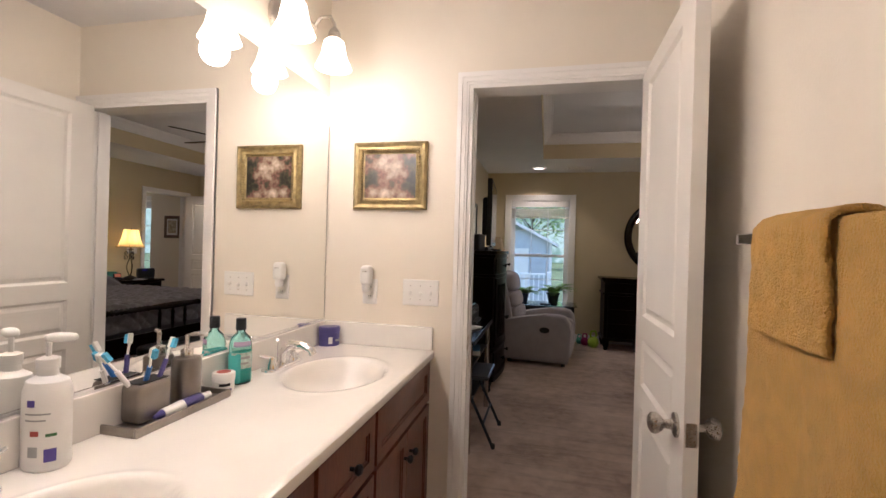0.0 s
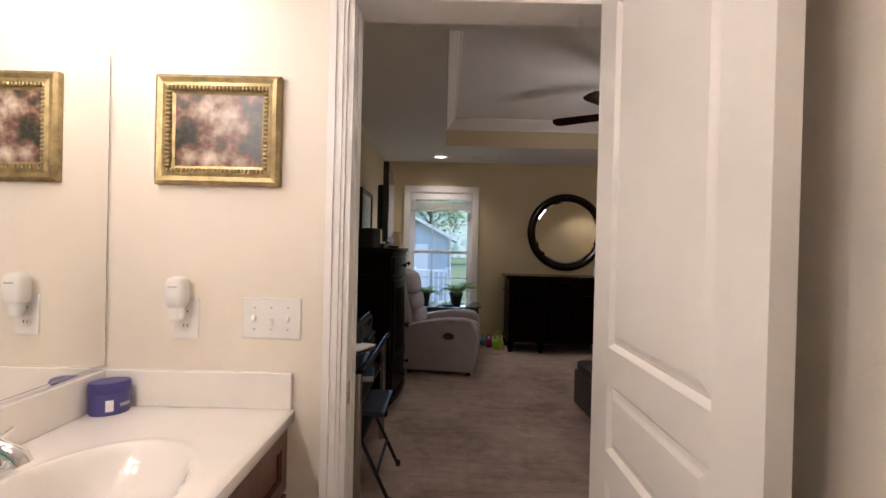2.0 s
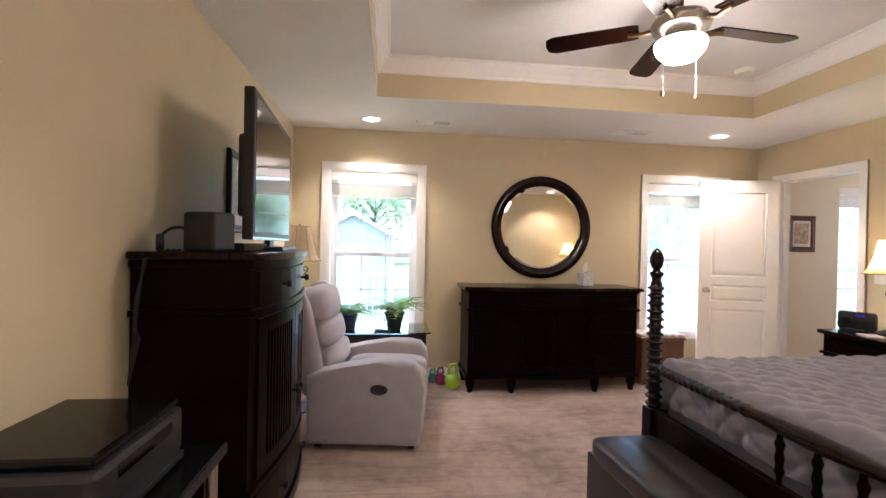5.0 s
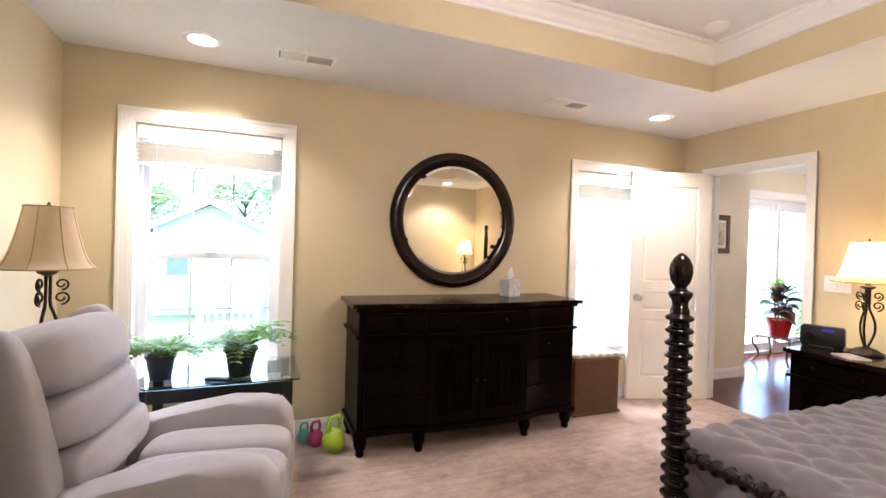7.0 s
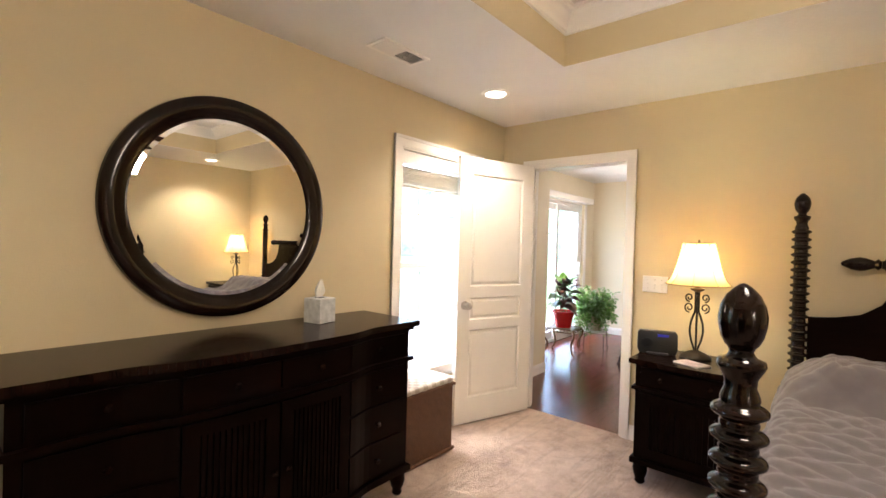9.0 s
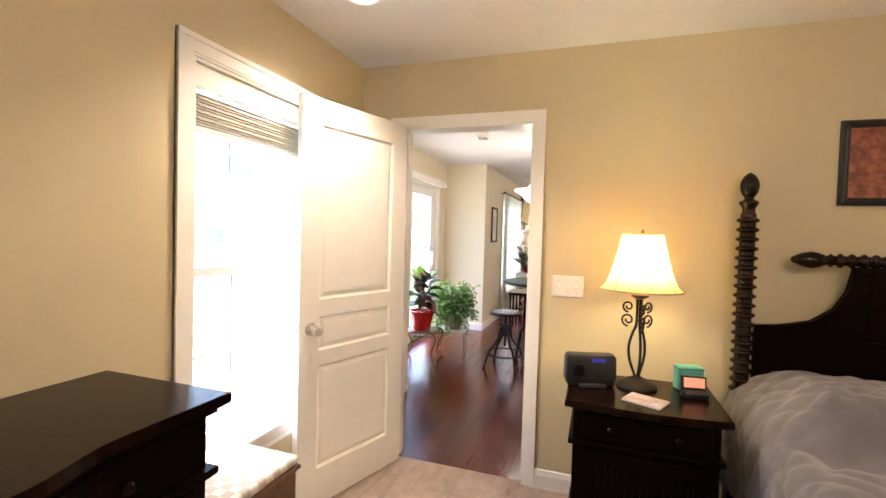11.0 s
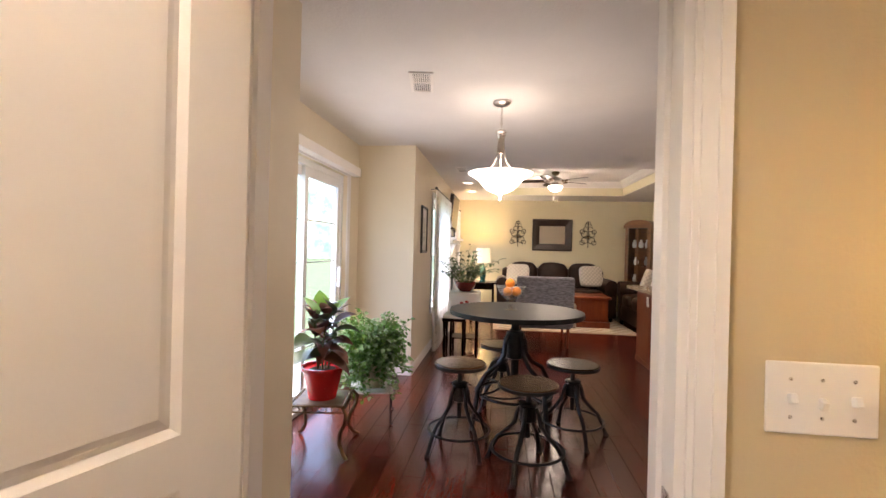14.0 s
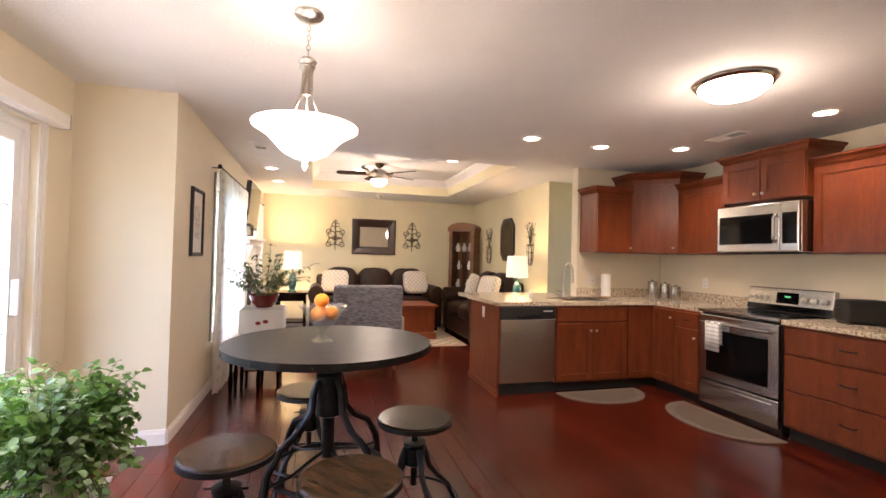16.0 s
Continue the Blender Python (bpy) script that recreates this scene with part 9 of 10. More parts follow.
def sofa_plant():
    rng = random.Random(31)
    e = thing("plant_table", "small iron plant table with a white cloth", "side table", (9.40, 6.12, 0))
    part("top", bx(-0.2, 0.2, -0.2, 0.2, 0.745, 0.765, 0.003), ESPRESSO, e)
    part("cloth", bx(-0.21, 0.21, -0.21, 0.21, 0.52, 0.769, 0.01), SHEER, e, "white embroidered cloth")
    for x in (-1, 1):
        for y in (-1, 1):
            part("leg", lathe([(0.014, 0), (0.02, 0.1), (0.014, 0.3), (0.02, 0.52)], 12, (x * 0.17, y * 0.17, 0)), ESPRESSO, e, "", True)
    part("lower_shelf", bx(-0.17, 0.17, -0.17, 0.17, 0.14, 0.155), ESPRESSO, e)
    red = mat("red_motif", (0.30, 0.03, 0.025), 0.8)
    for k, (u, v) in enumerate(((-0.04, 0.645), (0.03, 0.63))):
        part("motif", lathe([(0.028, -0.212), (0.026, -0.2115), (0.0, -0.2118)], 7, (0, 0, 0), axis="x", squash=0.7), red, e, "embroidered red motif").location = (0, u, v)
    p = thing("bushy_plant", "leafy green plant in a dark red bowl", "plant", (9.40, 6.12, 0.771))
    part("bowl", lathe([(0.08, 0), (0.085, 0.01), (0.13, 0.06), (0.155, 0.13), (0.148, 0.13), (0.12, 0.07), (0.0, 0.06)], 32), mat("oxblood_glaze", (0.16, 0.02, 0.014), 0.25, vary=0.2, coat=0.3), p, "dark red glazed bowl", True)
    part("soil", lathe([(0.135, 0.10), (0.0, 0.11)], 20), SOIL, p)
    st, lv = bmesh.new(), bmesh.new()
    for k in range(52):
        a = rng.uniform(0, 2 * math.pi)
        L = rng.uniform(0.26, 0.56)
        q = Vector((0.06 * math.cos(a), 0.06 * math.sin(a), 0.10))
        d = Vector((math.cos(a), math.sin(a), rng.uniform(0.6, 4.0))).normalized()
        pts = []
        for i in range(9):
            pts.append(q.copy())
            q = q + d * L / 8
            d = (d + Vector((rng.uniform(-0.08, 0.08), rng.uniform(-0.08, 0.08), -0.09))).normalized()
        tube(pts, 0.0035, 4, st, 0.0015)
        for i in range(3, 9):
            for r in range(2):
                b = rng.uniform(0, 2 * math.pi)
                leaf(lv, pts[i], (math.cos(b), math.sin(b), rng.uniform(-0.5, 0.5)), rng.uniform(0.05, 0.10), rng.uniform(0.022, 0.036), 0.9, 3)
    part("stems", st, STEM, p)
    tagged(part("leaves", lv, LEAF_FIG, p, "green oval leaves", "all"), kind="stuff")
    c = thing("wicker_side_chair", "small dark carved bench beside the plant table", "bench", (9.05, 6.22, 0))
    part("seat", bx(-0.17, 0.17, -0.15, 0.15, 0.42, 0.46, 0.01), ESPRESSO, c)
    part("cushion", bx(-0.165, 0.165, -0.145, 0.145, 0.461, 0.50, 0.015), SHEER, c, "white cushion")
    for x in (-1, 1):
        for y in (-1, 1):
            part("leg", lathe([(0.014, 0), (0.022, 0.12), (0.014, 0.25), (0.022, 0.42)], 12, (x * 0.14, y * 0.12, 0)), ESPRESSO, c, "", True)


sofa_plant()

# ---- bathroom things ----
CT = 0.832


def vanity():
    X, F = BX0, -0.475
    e = thing("vanity_cabinet", "cherry-stained vanity cabinet with drawers and doors", "vanity")
    part("carcass", bx(X + 0.001, F, -0.75, BY1 - 0.002, 0.09, CT - 0.16), VANITY_WOOD, e)
    part("top_rail", bx(F - 0.03, F, -0.75, BY1 - 0.002, CT - 0.159, CT - 0.036), VANITY_WOOD, e)
    part("toe_kick", bx(X + 0.001, F - 0.06, -0.75, BY1 - 0.002, 0.0, 0.09), BLACK_MATT, e)
    def front(name, y0, y1, z0, z1, knobs):
        d = shaker(e, name, y0, y1, z0, z1, F, None, "x", 1, VANITY_WOOD, 0.04)
        for ky, kz in knobs:
            small_knob(d, (F + 0.018, ky, kz), "x", 1, DARK_STEEL, 1.0)
    front("drawer_front", 1.02, 1.635, 0.62, 0.785, [])
    front("door", 1.02, 1.325, 0.11, 0.605, [(1.295, 0.52)])
    front("door", 1.33, 1.635, 0.11, 0.605, [(1.36, 0.52)])
    for z0, z1 in ((0.62, 0.785), (0.37, 0.605), (0.11, 0.355)):
        front("drawer_front", 0.66, 1.0, z0, z1, [(0.83, (z0 + z1) / 2)])
    front("drawer_front", 0.02, 0.64, 0.62, 0.785, [])
    front("door", 0.02, 0.325, 0.11, 0.605, [(0.295, 0.52)])
    front("door", 0.335, 0.64, 0.11, 0.605, [(0.365, 0.52)])
    t = thing("marble_countertop", "cream cultured marble countertop with two moulded basins", "countertop")
    x0, x1, y0, y1 = X + 0.001, -0.447, -0.76, BY1 - 0.001
    nx, ny = 56, 240
    bm = bmesh.new()
    basins = ((-0.685, 1.205), (-0.685, 0.24))
    rows = []
    for j in range(ny + 1):
        y = y0 + (y1 - y0) * j / ny
        row = []
        for i in range(nx + 1):
            x = x0 + (x1 - x0) * i / nx
            z = CT
            for bx_, by_ in basins:
                q = math.sqrt(((x - bx_) / 0.165) ** 2 + ((y - by_) / 0.215) ** 2)
                if q < 1:
                    z = CT - 0.125 * (1 - q ** 2.4) ** 0.8
                elif q < 1.12:
                    z = CT + 0.0025 * math.sin((q - 1) / 0.12 * math.pi)
            if i == nx:
                z = CT - 0.006
            row.append(bm.verts.new((x, y, z)))
        rows.append(row)
    for a, b in zip(rows, rows[1:]):
        for i in range(nx):
            bm.faces.new((a[i], a[i + 1], b[i + 1], b[i]))
    part("slab", bm, CULTURED, t, "smooth slab with oval basins", "all")
    part("front_edge", bx(x1 - 0.012, x1 + 0.002, y0, y1, CT - 0.035, CT - 0.006, 0.004), CULTURED, t, "", True)
    part("backsplash", bx(X + 0.0012, X + 0.02, y0, BY1 - 0.022, CT + 0.0005, CT + 0.10, 0.003), CULTURED, t)
    part("side_splash", bx(X + 0.0012, -0.452, BY1 - 0.02, BY1 - 0.001, CT + 0.0005, CT + 0.10, 0.003), CULTURED, t)
    for bx_, by_ in basins:
        part("drain", lathe([(0.024, 0.0), (0.024, 0.003), (0.012, 0.004), (0.0, 0.002)], 24, (bx_, by_, CT - 0.124)), CHROME, t, "chrome drain", True)


vanity()


def faucet(y):
    e = thing("basin_faucet", "chrome two-handle basin faucet", "faucet", (-0.90, y, CT))
    part("base_plate", prism([(0.028 * math.cos(a), (0.075 if math.sin(a) > 0 else -0.075) + 0.028 * math.sin(a)) for a in [2 * math.pi * k / 24 + 0.01 for k in range(24)]], 0, 0.014, bevel=0.004), CHROME, e, "", True)
    part("spout", tube([(0, 0, 0.01), (0.0, 0, 0.05), (0.03, 0, 0.085), (0.08, 0, 0.085), (0.115, 0, 0.07), (0.122, 0, 0.055)], 0.015, 12), CHROME, e, "", True)
    for s in (-1, 1):
        part("handle_base", lathe([(0.022, 0.012), (0.020, 0.03), (0.014, 0.04), (0.012, 0.052), (0.0, 0.055)], 18, (0, 0.065 * s, 0)), CHROME, e, "", True)
        part("lever", tube([(0, 0.065 * s, 0.048), (-0.008, 0.085 * s, 0.056), (-0.012, 0.12 * s, 0.068)], 0.007, 10, None, 0.004), CHROME, e, "", True)
    part("lift_rod", lathe([(0.003, 0.02), (0.003, 0.09), (0.007, 0.095), (0.0, 0.105)], 10, (-0.02, 0, 0)), CHROME, e, "", True)


faucet(1.205)
faucet(0.24)

e = thing("vanity_mirror", "large frameless wall mirror above the vanity", "mirror")
part("glass", bx(BX0 + 0.0005, BX0 + 0.006, -0.76, BY1 - 0.003, 0.942, 1.962), MIRROR, e, "silvered mirror glass")
part("edge_strip", bx(BX0 + 0.0062, BX0 + 0.0072, BY1 - 0.006, BY1 - 0.003, 0.942, 1.962), CHROME, e)
part("bottom_channel", bx(BX0 + 0.0005, BX0 + 0.009, -0.76, BY1 - 0.003, 0.934, 0.9415), CHROME, e, "thin chrome channel")


def bars(parent, items, r, at, material):
    """Small print on a round label: curved bars (angle0, angle1, z0, z1)."""
    for a0, a1, z0, z1 in items:
        pts = [(r * math.cos(radians(a0 + (a1 - a0) * k / 6)), r * math.sin(radians(a0 + (a1 - a0) * k / 6))) for k in range(7)]
        bm = bmesh.new()
        lo = [bm.verts.new((at[0] + x, at[1] + y, z0)) for x, y in pts]
        hi = [bm.verts.new((at[0] + x, at[1] + y, z1)) for x, y in pts]
        for k in range(6):
            bm.faces.new((lo[k], lo[k + 1], hi[k + 1], hi[k]))
        part("label_bar", bm, material, parent)


INK_GREEN = mat("green_ink", (0.05, 0.16, 0.05), 0.6)
INK_GREY = mat("grey_ink", (0.35, 0.35, 0.34), 0.6)
INK_BLUE = mat("violet_ink", (0.10, 0.07, 0.32), 0.6)
INK_RED = mat("red_ink", (0.45, 0.08, 0.06), 0.6)


def lotion():
    e = thing("lotion_bottle", "white pump lotion bottle with a printed label", "lotion bottle", (-0.925, 0.437, CT))
    part("bottle", lathe([(0.040, 0), (0.0445, 0.006), (0.0445, 0.148), (0.038, 0.168), (0.02, 0.178), (0.018, 0.19)], 36, squash=0.8), PLATE, e, "", True)
    part("collar", lathe([(0.019, 0.19), (0.019, 0.21), (0.01, 0.214)], 20), PLATE, e, "", True)
    part("pump", tube([(0, 0, 0.21), (0, 0, 0.245)], 0.005, 8), PLATE, e)
    part("nozzle", moved(pillow(0.055, 0.026, 0.018, 6, 3), pose(0.018, 0.01, 0.25, 0, 0, 25)), PLATE, e, "", "all")
    for z0, z1, a0, a1, m in ((0.125, 0.138, -90, -70, INK_BLUE), (0.11, 0.113, -95, -35, INK_GREY), (0.098, 0.101, -95, -45, INK_GREY), (0.07, 0.08, -80, -60, INK_RED), (0.068, 0.074, -45, -20, INK_GREEN), (0.03, 0.05, -85, -62, INK_GREY), (0.02, 0.045, -48, -20, INK_BLUE)):
        bmx = bmesh.new()
        pts = [(0.0449 * math.cos(radians(a0 + (a1 - a0) * k / 6)), 0.0362 * math.sin(radians(a0 + (a1 - a0) * k / 6))) for k in range(7)]
        lo = [bmx.verts.new((x, y, z0)) for x, y in pts]
        hi = [bmx.verts.new((x, y, z1)) for x, y in pts]
        for k in range(6):
            bmx.faces.new((lo[k], lo[k + 1], hi[k + 1], hi[k]))
        part("label_bar", bmx, m, e)


lotion()
GUN = mat("gunmetal", (0.30, 0.27, 0.24), 0.3, 0.9, vary=0.15, scale=10)
e = thing("vanity_tray", "gunmetal rectangular vanity tray", "tray", (-0.917, 0.73, CT), 0)
part("base", bx(-0.052, 0.052, -0.15, 0.15, 0.0, 0.006, 0.002), GUN, e)
for a in ((-0.058, -0.050, -0.155, 0.155), (0.050, 0.058, -0.155, 0.155), (-0.050, 0.050, -0.155, -0.147), (-0.050, 0.050, 0.147, 0.155)):
    part("rim", bx(*a, 0.0, 0.022, 0.003), GUN, e)
e = thing("toothbrush_holder", "brushed steel toothbrush cup on the tray", "tumbler", (-0.93, 0.668, CT + 0.007))
part("cup", bx(-0.032, 0.032, -0.048, 0.048, 0, 0.095, 0.014, 3), GUN, e, "", True)
part("cup_top", bx(-0.026, 0.026, -0.042, 0.042, 0.0951, 0.0965, 0.001), BLACK_MATT, e, "dark slotted top")
e = thing("soap_dispenser", "brushed steel soap pump on the tray", "soap dispenser", (-0.928, 0.79, CT + 0.007))
part("body", lathe([(0.036, 0), (0.037, 0.004), (0.037, 0.118), (0.033, 0.124), (0.015, 0.128)], 32), GUN, e, "", True)
part("collar", lathe([(0.016, 0.126), (0.016, 0.146), (0.006, 0.15)], 18), NICKEL, e, "", True)
part("pump", tube([(0, 0, 0.145), (0, 0, 0.182), (0.012, 0.01, 0.186), (0.04, 0.03, 0.182)], 0.0055, 8), NICKEL, e, "", True)
for k, (dx, dy, tilt, roll, m) in enumerate(((0.0, -0.025, 28, -20, PLATE), (0.004, 0.02, -14, 8, PURPLE), (-0.01, 0.0, 12, 24, mat("blue_plastic", (0.03, 0.16, 0.5), 0.35)))):
    b = thing("toothbrush", "plastic toothbrush standing in the cup", "toothbrush", group="toothbrushes")
    b.matrix_world = pose(-0.93 + dx, 0.668 + dy, CT + 0.07, tilt, roll, 0)
    part("handle", tube([(0, 0, 0), (0, 0, 0.04), (0.002, 0, 0.08)], 0.006, 8), m, b, "coloured grip", True)
    part("neck", tube([(0.002, 0, 0.08), (0.0, 0, 0.11)], 0.003, 8), PLATE, b, "", True)
    part("head", bx(-0.004, 0.004, -0.006, 0.006, 0.108, 0.135, 0.002), PLATE, b)
    part("bristles", bx(0.004, 0.014, -0.005, 0.005, 0.11, 0.133), mat("bristle_blue", (0.1, 0.45, 0.7), 0.8), b, "blue bristles")
e = thing("toothpaste_tube", "white and purple toothpaste tube lying on the tray", "toothpaste", (-0.884, 0.73, CT + 0.022), 0)
part("tube_body", moved(lathe([(0.004, -0.085), (0.012, -0.06), (0.015, 0.0), (0.015, 0.06), (0.010, 0.068)], 16, axis="y"), Matrix.Identity(4)), PURPLE, e, "purple printed tube", True)
part("white_band", lathe([(0.0125, -0.062), (0.0153, -0.005), (0.0153, 0.0)], 16, axis="y"), PAPER, e, "", True)
part("cap", lathe([(0.010, 0.068), (0.011, 0.07), (0.010, 0.095)], 14, axis="y"), PAPER, e, "", True)
e = thing("cream_jar", "squat white cream jar with a printed label", "jar", (-0.91, 0.915, CT))
part("body", lathe([(0.028, 0), (0.03, 0.004), (0.03, 0.034), (0.028, 0.036)], 28), PLATE, e, "", True)
part("lid", lathe([(0.032, 0.036), (0.032, 0.056), (0.03, 0.059), (0.0, 0.0595)], 28), PLATE, e, "", True)
part("lid_print", lathe([(0.02, 0.0597), (0.02, 0.0602)], 24), INK_RED, e, "reddish round print")
bars(e, ((-75, -15, 0.022, 0.030),), 0.0303, (0, 0), BLACK_MATT)
bars(e, ((-85, -5, 0.008, 0.014),), 0.0303, (0, 0), INK_BLUE)
e = thing("mouthwash_bottle", "clear bottle of aqua mouthwash with a black cap", "bottle", (-0.925, 1.008, CT))
part("liquid", bx(-0.022, 0.022, -0.034, 0.034, 0.003, 0.10, 0.008), mat("aqua_liquid", (0.10, 0.52, 0.50), 0.1, vary=0.02), e, "aqua liquid")
part("bottle", lathe([(0.032, 0.0), (0.034, 0.004), (0.034, 0.12), (0.028, 0.145), (0.013, 0.16), (0.012, 0.17)], 28, squash=1.0), AQUA, e, "", True)
part("cap", lathe([(0.015, 0.168), (0.016, 0.17), (0.015, 0.205), (0.0, 0.206)], 18), BLACK_PLASTIC, e, "black cap", True)
bars(e, ((-100, 20, 0.05, 0.10),), 0.0345, (0, 0), mat("mouthwash_label", (0.50, 0.60, 0.55), 0.5, vary=0.4, scale=60))
bars(e, ((-70, 0, 0.08, 0.088), (-70, -10, 0.064, 0.070)), 0.0348, (0, 0), INK_GREY)
bars(e, ((-90, 10, 0.118, 0.135),), 0.0335, (0, 0), mat("mouthwash_collar", (0.5, 0.35, 0.5), 0.4))
e = thing("purple_jar", "oval purple jar beside the side splash", "jar", (-0.915, 1.595, CT), 35)
e.scale = (1.3, 0.95, 1.12)
part("body", lathe([(0.033, 0), (0.035, 0.004), (0.035, 0.05), (0.033, 0.052)], 28), PURPLE, e, "", True)
part("lid", lathe([(0.036, 0.052), (0.036, 0.072), (0.034, 0.075), (0.0, 0.0755)], 28), PURPLE, e, "", True)
bars(e, ((-100, -78, 0.010, 0.036),), 0.0353, (0, 0), PAPER)
bars(e, ((-60, -10, 0.018, 0.026),), 0.0353, (0, 0), INK_GREY)


def towel_rail():
    bxx, z = 0.425, 1.315
    e = thing("towel_bar", "square chrome towel bar on the bathroom wall", "towel bar")
    part("bar", bx(bxx - 0.006, bxx + 0.006, 0.20, 0.84, z - 0.011, z + 0.011, 0.002), CHROME, e)
    for y in (0.255, 0.785):
        part("post", bx(bxx + 0.006, BX1 - 0.008, y - 0.010, y + 0.010, z - 0.010, z + 0.010, 0.003), CHROME, e)
        part("wall_plate", bx(BX1 - 0.009, BX1 - 0.0005, y - 0.025, y + 0.025, z - 0.025, z + 0.025, 0.004), CHROME, e)

    def draped(name, label, y0, y1, near, far, thick, seed, push=0.0):
        """Cloth over the bar; near: hang on the room side, far: on the wall side."""
        ny, prof = 70, []
        steps = 60
        for k in range(steps + 1):
            t = k / steps
            prof.append((bxx - 0.012 - thick - push, z - near * (1 - t)))
        for k in range(1, 9):
            a = math.pi - math.pi * k / 8
            prof.append((bxx + (0.014 + thick + push) * math.cos(a), z + 0.008 + (0.006 + 0.7 * (thick + push)) * math.sin(a)))
        for k in range(1, steps + 1):
            prof.append((bxx + 0.014 + thick + push * 0.4, z - far * k / steps))
        bm = bmesh.new()
        rows = []
        for x, zz in prof:
            row = []
            for i in range(ny + 1):
                y = y0 + (y1 - y0) * i / ny
                hang = max(0.0, z - zz)
                wv = 0.012 * noise.noise(Vector((y * 6 + seed, hang * 2.0, seed))) + 0.010 * math.sin(y * 16 + seed) * min(1, hang * 3)
                fz = 0.0025 * noise.noise(Vector((y * 140, zz * 140, seed))) + 0.003 * noise.noise(Vector((y * 60, zz * 60, seed)))
                row.append(bm.verts.new((x - abs(wv) - fz if x < bxx else x, y + 0.16 * hang * (i / ny - 0.5), zz)))
            rows.append(row)
        for a, b in zip(rows, rows[1:]):
            for i in range(ny):
                bm.faces.new((a[i], a[i + 1], b[i + 1], b[i]))
        t = thing(name, label, "towel")
        o = part("terry_cloth", bm, TOWEL, t, "thick gold terry cloth", "all")
        s = o.modifiers.new("thickness", "SOLIDIFY")
        s.thickness, s.offset = 0.011, 0.0
        return t
    draped("bath_towel", "gold terry bath towel folded over the towel bar", 0.24, 0.70, 0.80, 0.62, 0.008, 1.3)
    draped("hand_towel", "smaller gold terry towel laid over the bath towel", 0.45, 0.645, 0.165, 0.12, 0.020, 4.1, 0.008)


towel_rail()

# ---- outdoors ----
SIDING = mat("shed_siding", (0.54, 0.57, 0.60), 0.6, vary=0.06, scale=4)
ROOF = mat("shed_roof", (0.10, 0.10, 0.11), 0.9, vary=0.2, scale=30)


def shed():
    e = thing("garden_shed", "pale blue gabled garden shed on the lawn", "shed", (-1.05, 16.0, -0.6))
    w, d, h = 1.25, 3.0, 2.15
    part("wall", bx(-w, w, 0, d, 0, h), SIDING, e, "pale blue board walls")
    for k in range(11):
        z = 0.2 * k + 0.05
        part("board", bx(-w - 0.008, w + 0.008, -0.014, 0.0, z, z + 0.18), SIDING, e)
    pts = [(-w - 0.1, h), (w + 0.1, h), (0.0, h + 0.62)]
    part("gable", prism(pts, -0.005, d, axis="y"), SIDING, e)
    for s in (-1, 1):
        part("roof", prism([(s * (w + 0.22), h - 0.12), (0, h + 0.66), (0, h + 0.74), (s * (w + 0.22), h - 0.03)], -0.25, d + 0.2, axis="y"), ROOF, e, "dark shingle roof")
        part("rake_board", prism([(s * (w + 0.22), h - 0.14), (0, h + 0.63), (0, h + 0.74), (s * (w + 0.22), h - 0.03)], -0.28, -0.251, axis="y"), TRIM, e)
        part("corner_board", bx(*sorted((s * w, s * (w - 0.08))), -0.03, -0.015, 0, h), TRIM, e)
    part("door", bx(-0.35, 0.45, -0.035, -0.015, 0.05, 1.95), TRIM, e, "white shed door")
    part("window", bx(-0.95, -0.5, -0.03, -0.016, 1.0, 1.6), mat("shed_window", (0.24, 0.27, 0.30), 0.1), e)


shed()


def railing(x0, x1, y, z0, h, label):
    e = thing("deck_railing", label, "railing", group="deck railings")
    part("top_rail", bx(x0, x1, y - 0.03, y + 0.03, z0 + h - 0.05, z0 + h, 0.004), VINYL, e)
    part("bottom_rail", bx(x0, x1, y - 0.025, y + 0.025, z0 + 0.08, z0 + 0.13, 0.004), VINYL, e)
    n = int((x1 - x0) / 0.13)
    for k in range(n + 1):
        x = x0 + (x1 - x0) * k / n
        part("baluster", bx(x - 0.018, x + 0.018, y - 0.018, y + 0.018, z0 + 0.13, z0 + h - 0.05), VINYL, e)
    for x in (x0, x1):
        part("post", bx(x - 0.055, x + 0.055, y - 0.055, y + 0.055, -0.6, z0 + h + 0.05, 0.006), VINYL, e)


railing(-0.85, 0.1, 12.5, -0.35, 1.0, "white picket railing in front of the shed")
railing(5.0, 8.6, 10.2, -0.12, 1.0, "white vinyl railing round the deck")
e = thing("back_deck", "grey boarded back deck outside the sliding door", "deck", (0, 0, 0))
for k in range(20):
    part("deck_board", bx(2.6, 8.6, NY + 0.16 + 0.15 * k, NY + 0.30 + 0.15 * k, -0.16, -0.12), mat("deck_boards", (0.42, 0.40, 0.37), 0.8, vary=0.15, scale=8) if k == 0 else bpy.data.materials["deck_boards"], e)
part("fascia", bx(2.6, 8.6, NY + 3.17, NY + 3.2, -0.6, -0.12), bpy.data.materials["deck_boards"], e)


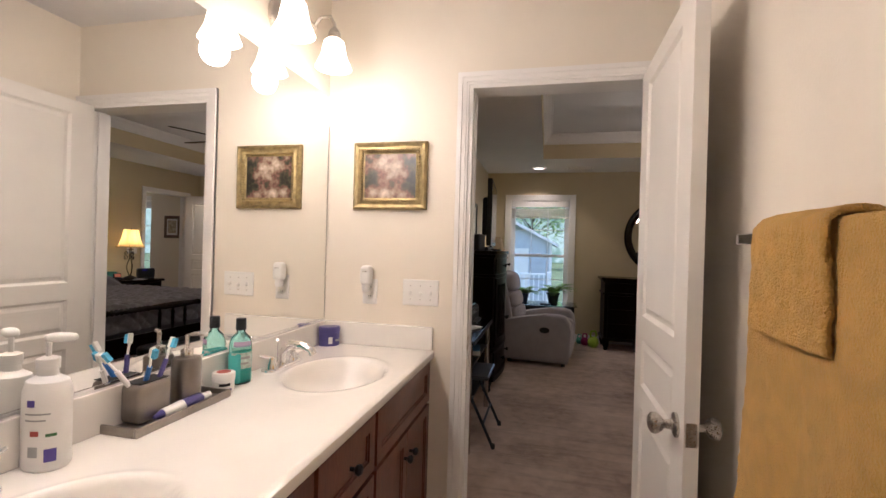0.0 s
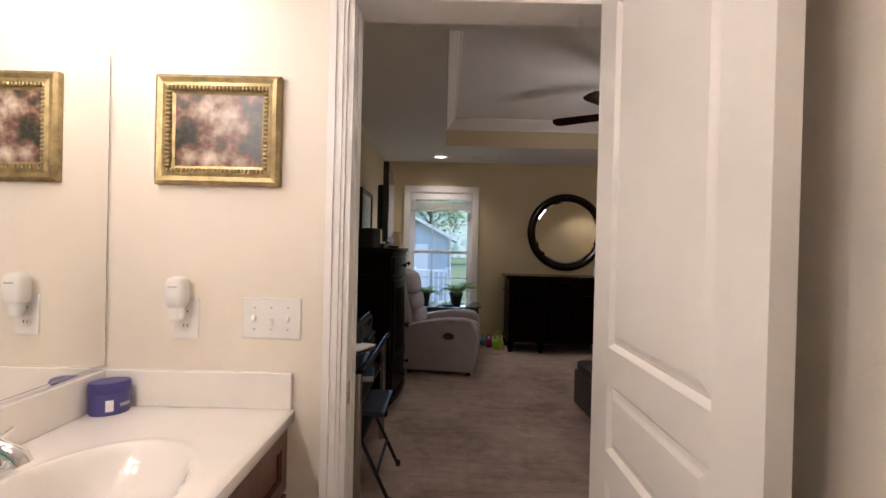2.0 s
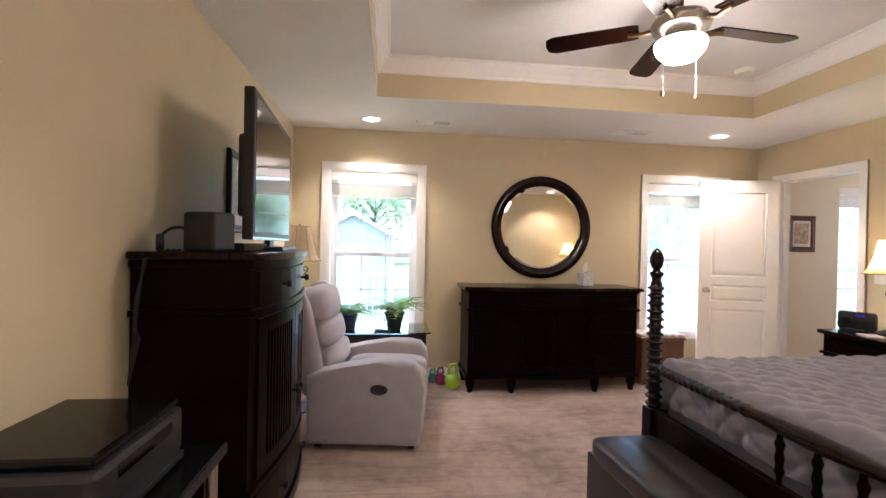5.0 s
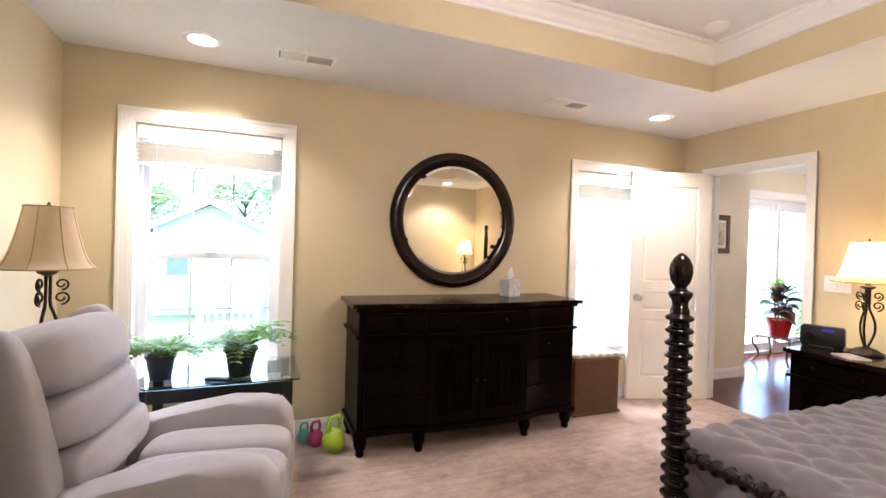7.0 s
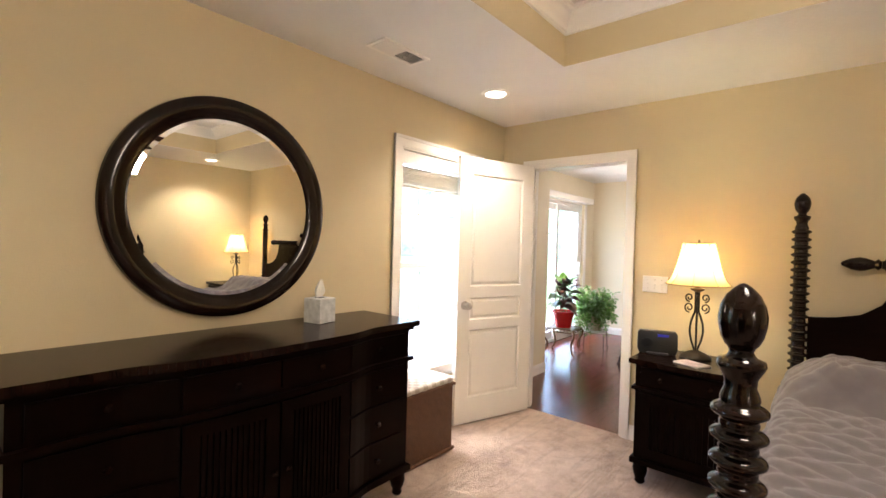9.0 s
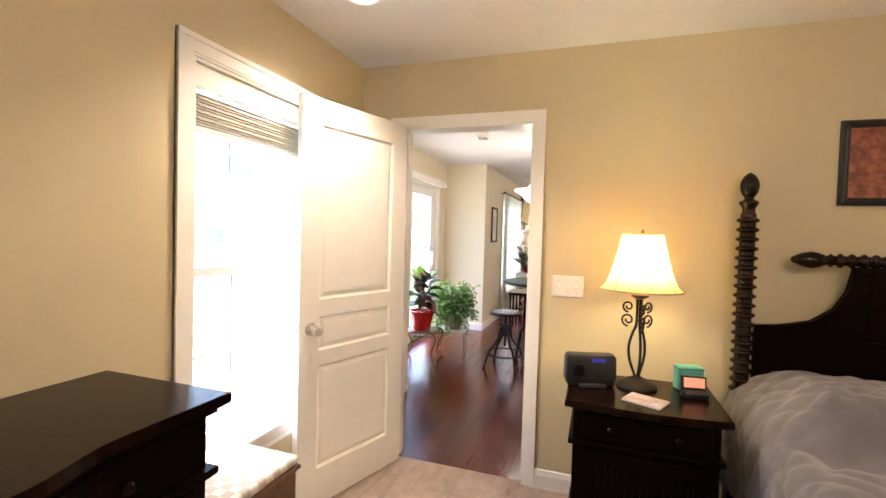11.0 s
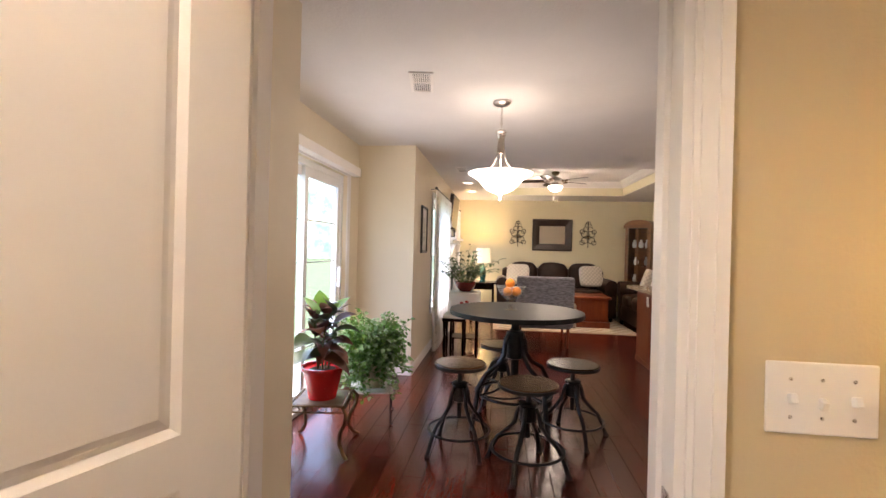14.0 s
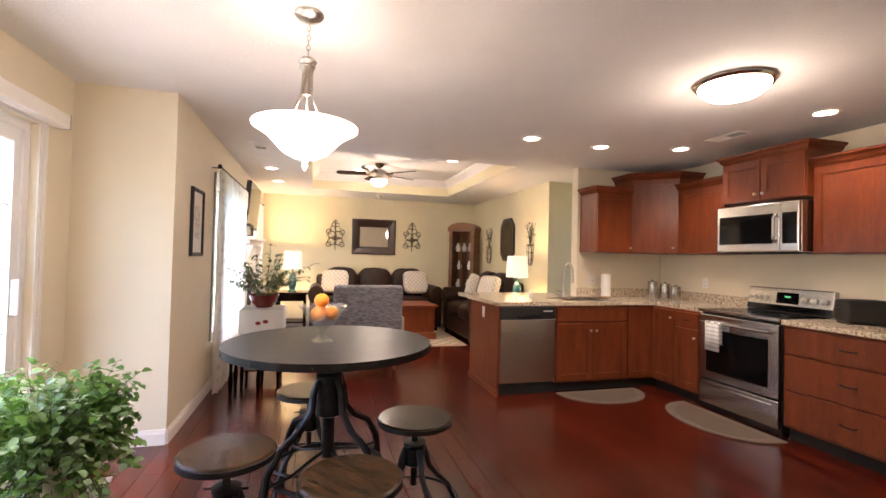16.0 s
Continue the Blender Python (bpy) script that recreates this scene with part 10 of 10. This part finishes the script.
def stair_rail():
    e = thing("deck_stairs", "white deck stairs with a sloping railing", "stairs")
    for k in range(4):
        part("tread", bx(2.05 - 0.28 * k, 2.36 - 0.28 * k, 7.4, 8.5, -0.23 - 0.11 * k, -0.19 - 0.11 * k), VINYL, e)
    for y in (7.4, 8.5):
        part("hand_rail", tube([(2.6, y, 0.86), (1.3, y, 0.35)], 0.03, 8), VINYL, e)
        part("stringer", tube([(2.6, y, -0.1), (1.3, y, -0.55)], 0.04, 6), VINYL, e)
        for k in range(9):
            x = 2.55 - 0.145 * k
            part("baluster", bx(x - 0.016, x + 0.016, y - 0.016, y + 0.016, -0.12 - 0.35 * (2.6 - x), 0.84 - 0.39 * (2.6 - x)), VINYL, e)
    for y in (7.4, 8.5):
        part("newel_post", bx(2.56, 2.66, y - 0.05, y + 0.05, -0.6, 0.95, 0.006), VINYL, e)


stair_rail()
railing(2.62, 4.9, 9.9, -0.12, 1.0, "white vinyl railing along the deck")


def tree(at, h, seed):
    rng = random.Random(seed)
    e = thing("tree", "leafy green tree at the edge of the lawn", "tree", at, 0, "trees behind the lawn")
    tr = bmesh.new()
    tube([(0, 0, 0), (0.05, 0, h * 0.3), (0.0, 0.1, h * 0.6)], 0.02 * h, 8, tr, 0.008 * h)
    tips = []
    for k in range(14):
        a, z = rng.uniform(0, 2 * math.pi), h * rng.uniform(0.25, 0.62)
        L = h * rng.uniform(0.18, 0.34)
        tip = Vector((L * math.cos(a), L * math.sin(a), z + L * rng.uniform(0.4, 1.1)))
        tube([(0, 0, z), tuple(Vector((0, 0, z)).lerp(tip, 0.5) + Vector((0, 0, 0.05 * h))), tuple(tip)], 0.007 * h, 5, tr, 0.003 * h)
        tips.append(tip)
    part("trunk", tr, mat("bark", (0.08, 0.06, 0.045), 0.95) if "bark" not in bpy.data.materials else bpy.data.materials["bark"], e)
    cr = bmesh.new()
    for tip in tips + [Vector((0, 0, h * 0.8)), Vector((0.1 * h, 0, h * 0.7))]:
        for k in range(95):
            p = tip + Vector((rng.gauss(0, 0.10), rng.gauss(0, 0.10), rng.gauss(0, 0.085))) * h
            b = rng.uniform(0, 2 * math.pi)
            leaf(cr, p, (math.cos(b), math.sin(b), rng.uniform(-0.6, 0.6)), h * 0.05, h * 0.035, 0.5, 2)
    tagged(part("crown", cr, LEAF_TREE, e, "dense green crown", "all"), kind="stuff")
    return e


LEAF_TREE = leaf_material("tree_leaf", (0.15, 0.23, 0.10), (0.32, 0.44, 0.20))
let_through(LEAF_TREE, (0.34, 0.5, 0.2), 0.45)
t1_ = tree((-9.0, 46, -0.6), 8.0, 1)
t2_ = tree((-1.6, 49, -0.6), 9.0, 2)
for k, (x, y, s) in enumerate(((5.5, 50, 0), (13.0, 48, 1), (21.0, 50, 0))):
    copy_thing((t1_, t2_)[s], pose(x, y, -0.6, 0, 0, 47 * k))


def far_woods():
    """A belt of woods far beyond the lawn, its pale haze painted as glow."""
    n = Nodes("glowing_haze_woods")
    v = n.coords()
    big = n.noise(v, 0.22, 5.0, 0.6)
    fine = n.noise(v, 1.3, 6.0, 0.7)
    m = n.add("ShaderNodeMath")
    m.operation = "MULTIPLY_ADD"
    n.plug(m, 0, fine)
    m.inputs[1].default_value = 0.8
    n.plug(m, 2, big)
    # daylit haze is put into these colours, which shine by themselves
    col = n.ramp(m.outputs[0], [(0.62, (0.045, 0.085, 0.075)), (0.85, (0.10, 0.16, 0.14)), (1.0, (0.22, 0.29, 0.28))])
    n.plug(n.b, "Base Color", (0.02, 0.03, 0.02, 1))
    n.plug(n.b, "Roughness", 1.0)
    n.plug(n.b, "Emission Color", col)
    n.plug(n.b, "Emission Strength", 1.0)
    rng = random.Random(77)
    bm = bmesh.new()
    lo, hi = [], []
    for k in range(181):
        a = radians(-10 + 200 * k / 180)
        x, y = 75 * math.cos(a), 75 * math.sin(a)
        top = 11.0 + 2.2 * noise.noise(Vector((k * 0.21, 0, 0))) + 1.2 * rng.uniform(-1, 1)
        lo.append(bm.verts.new((x, y, -0.7)))
        hi.append(bm.verts.new((x, y, top)))
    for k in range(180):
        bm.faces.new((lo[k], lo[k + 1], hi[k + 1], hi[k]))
    structure("backdrop", bm, n.m, "glowing backdrop of woods beyond the lawn, pale haze painted in")


far_woods()

# ---- hardwood boards, laid along the length of the house ----
rng = random.Random(4)
sub = bpy.data.objects["subfloor_kitchen"]
BW = 0.125
lens = (0.9, 1.2, 1.5)
board_meshes = []
for L in lens:
    bmb = bmesh.new()
    box(bmb, 0, L - 0.0016, 0, BW - 0.0016, -0.006, 0.0, 0.0012, 1)
    me = bpy.data.meshes.new("floor_board")
    bmesh.ops.recalc_face_normals(bmb, faces=bmb.faces[:])
    bmb.to_mesh(me)
    bmb.free()
    me.materials.append(FLOOR_WOOD)
    board_meshes.append(me)
FAR = bmesh.new()
y = 0.95
row = 0
while y < NY - 0.005:
    x = EX + 0.03 - rng.uniform(0, 0.8)
    while x < LX:
        k = rng.randrange(3)
        L = lens[k]
        inside = x > EX + 0.03
        if inside and 4.0 < x < 8.6 and 4.2 < y < 7.2 and x + L < 8.9:
            o = new("floor_board", board_meshes[k])
            o.parent = sub
            o.location = (x, y, 0)
        else:
            a = max(x, EX + 0.03)
            if x + L - a > 0.02:
                box(FAR, a, min(x + L, LX) - 0.0016, y, y + BW - 0.0016, -0.006, 0.0)
        x += L
    y += BW
    row += 1
FAR_WOOD = wood("hardwood_floor_far", (0.022, 0.0026, 0.0016), (0.105, 0.013, 0.0055), 0.2, (1, 9, 1), 2.2, 0.0, "island", spec=0.5)
o = part("floor_boards_far", FAR, FAR_WOOD, sub)
tagged(o, "glossy dark red hardwood boards", kind="stuff")
tagged(sub, "glossy dark red hardwood plank floor", kind="structure")
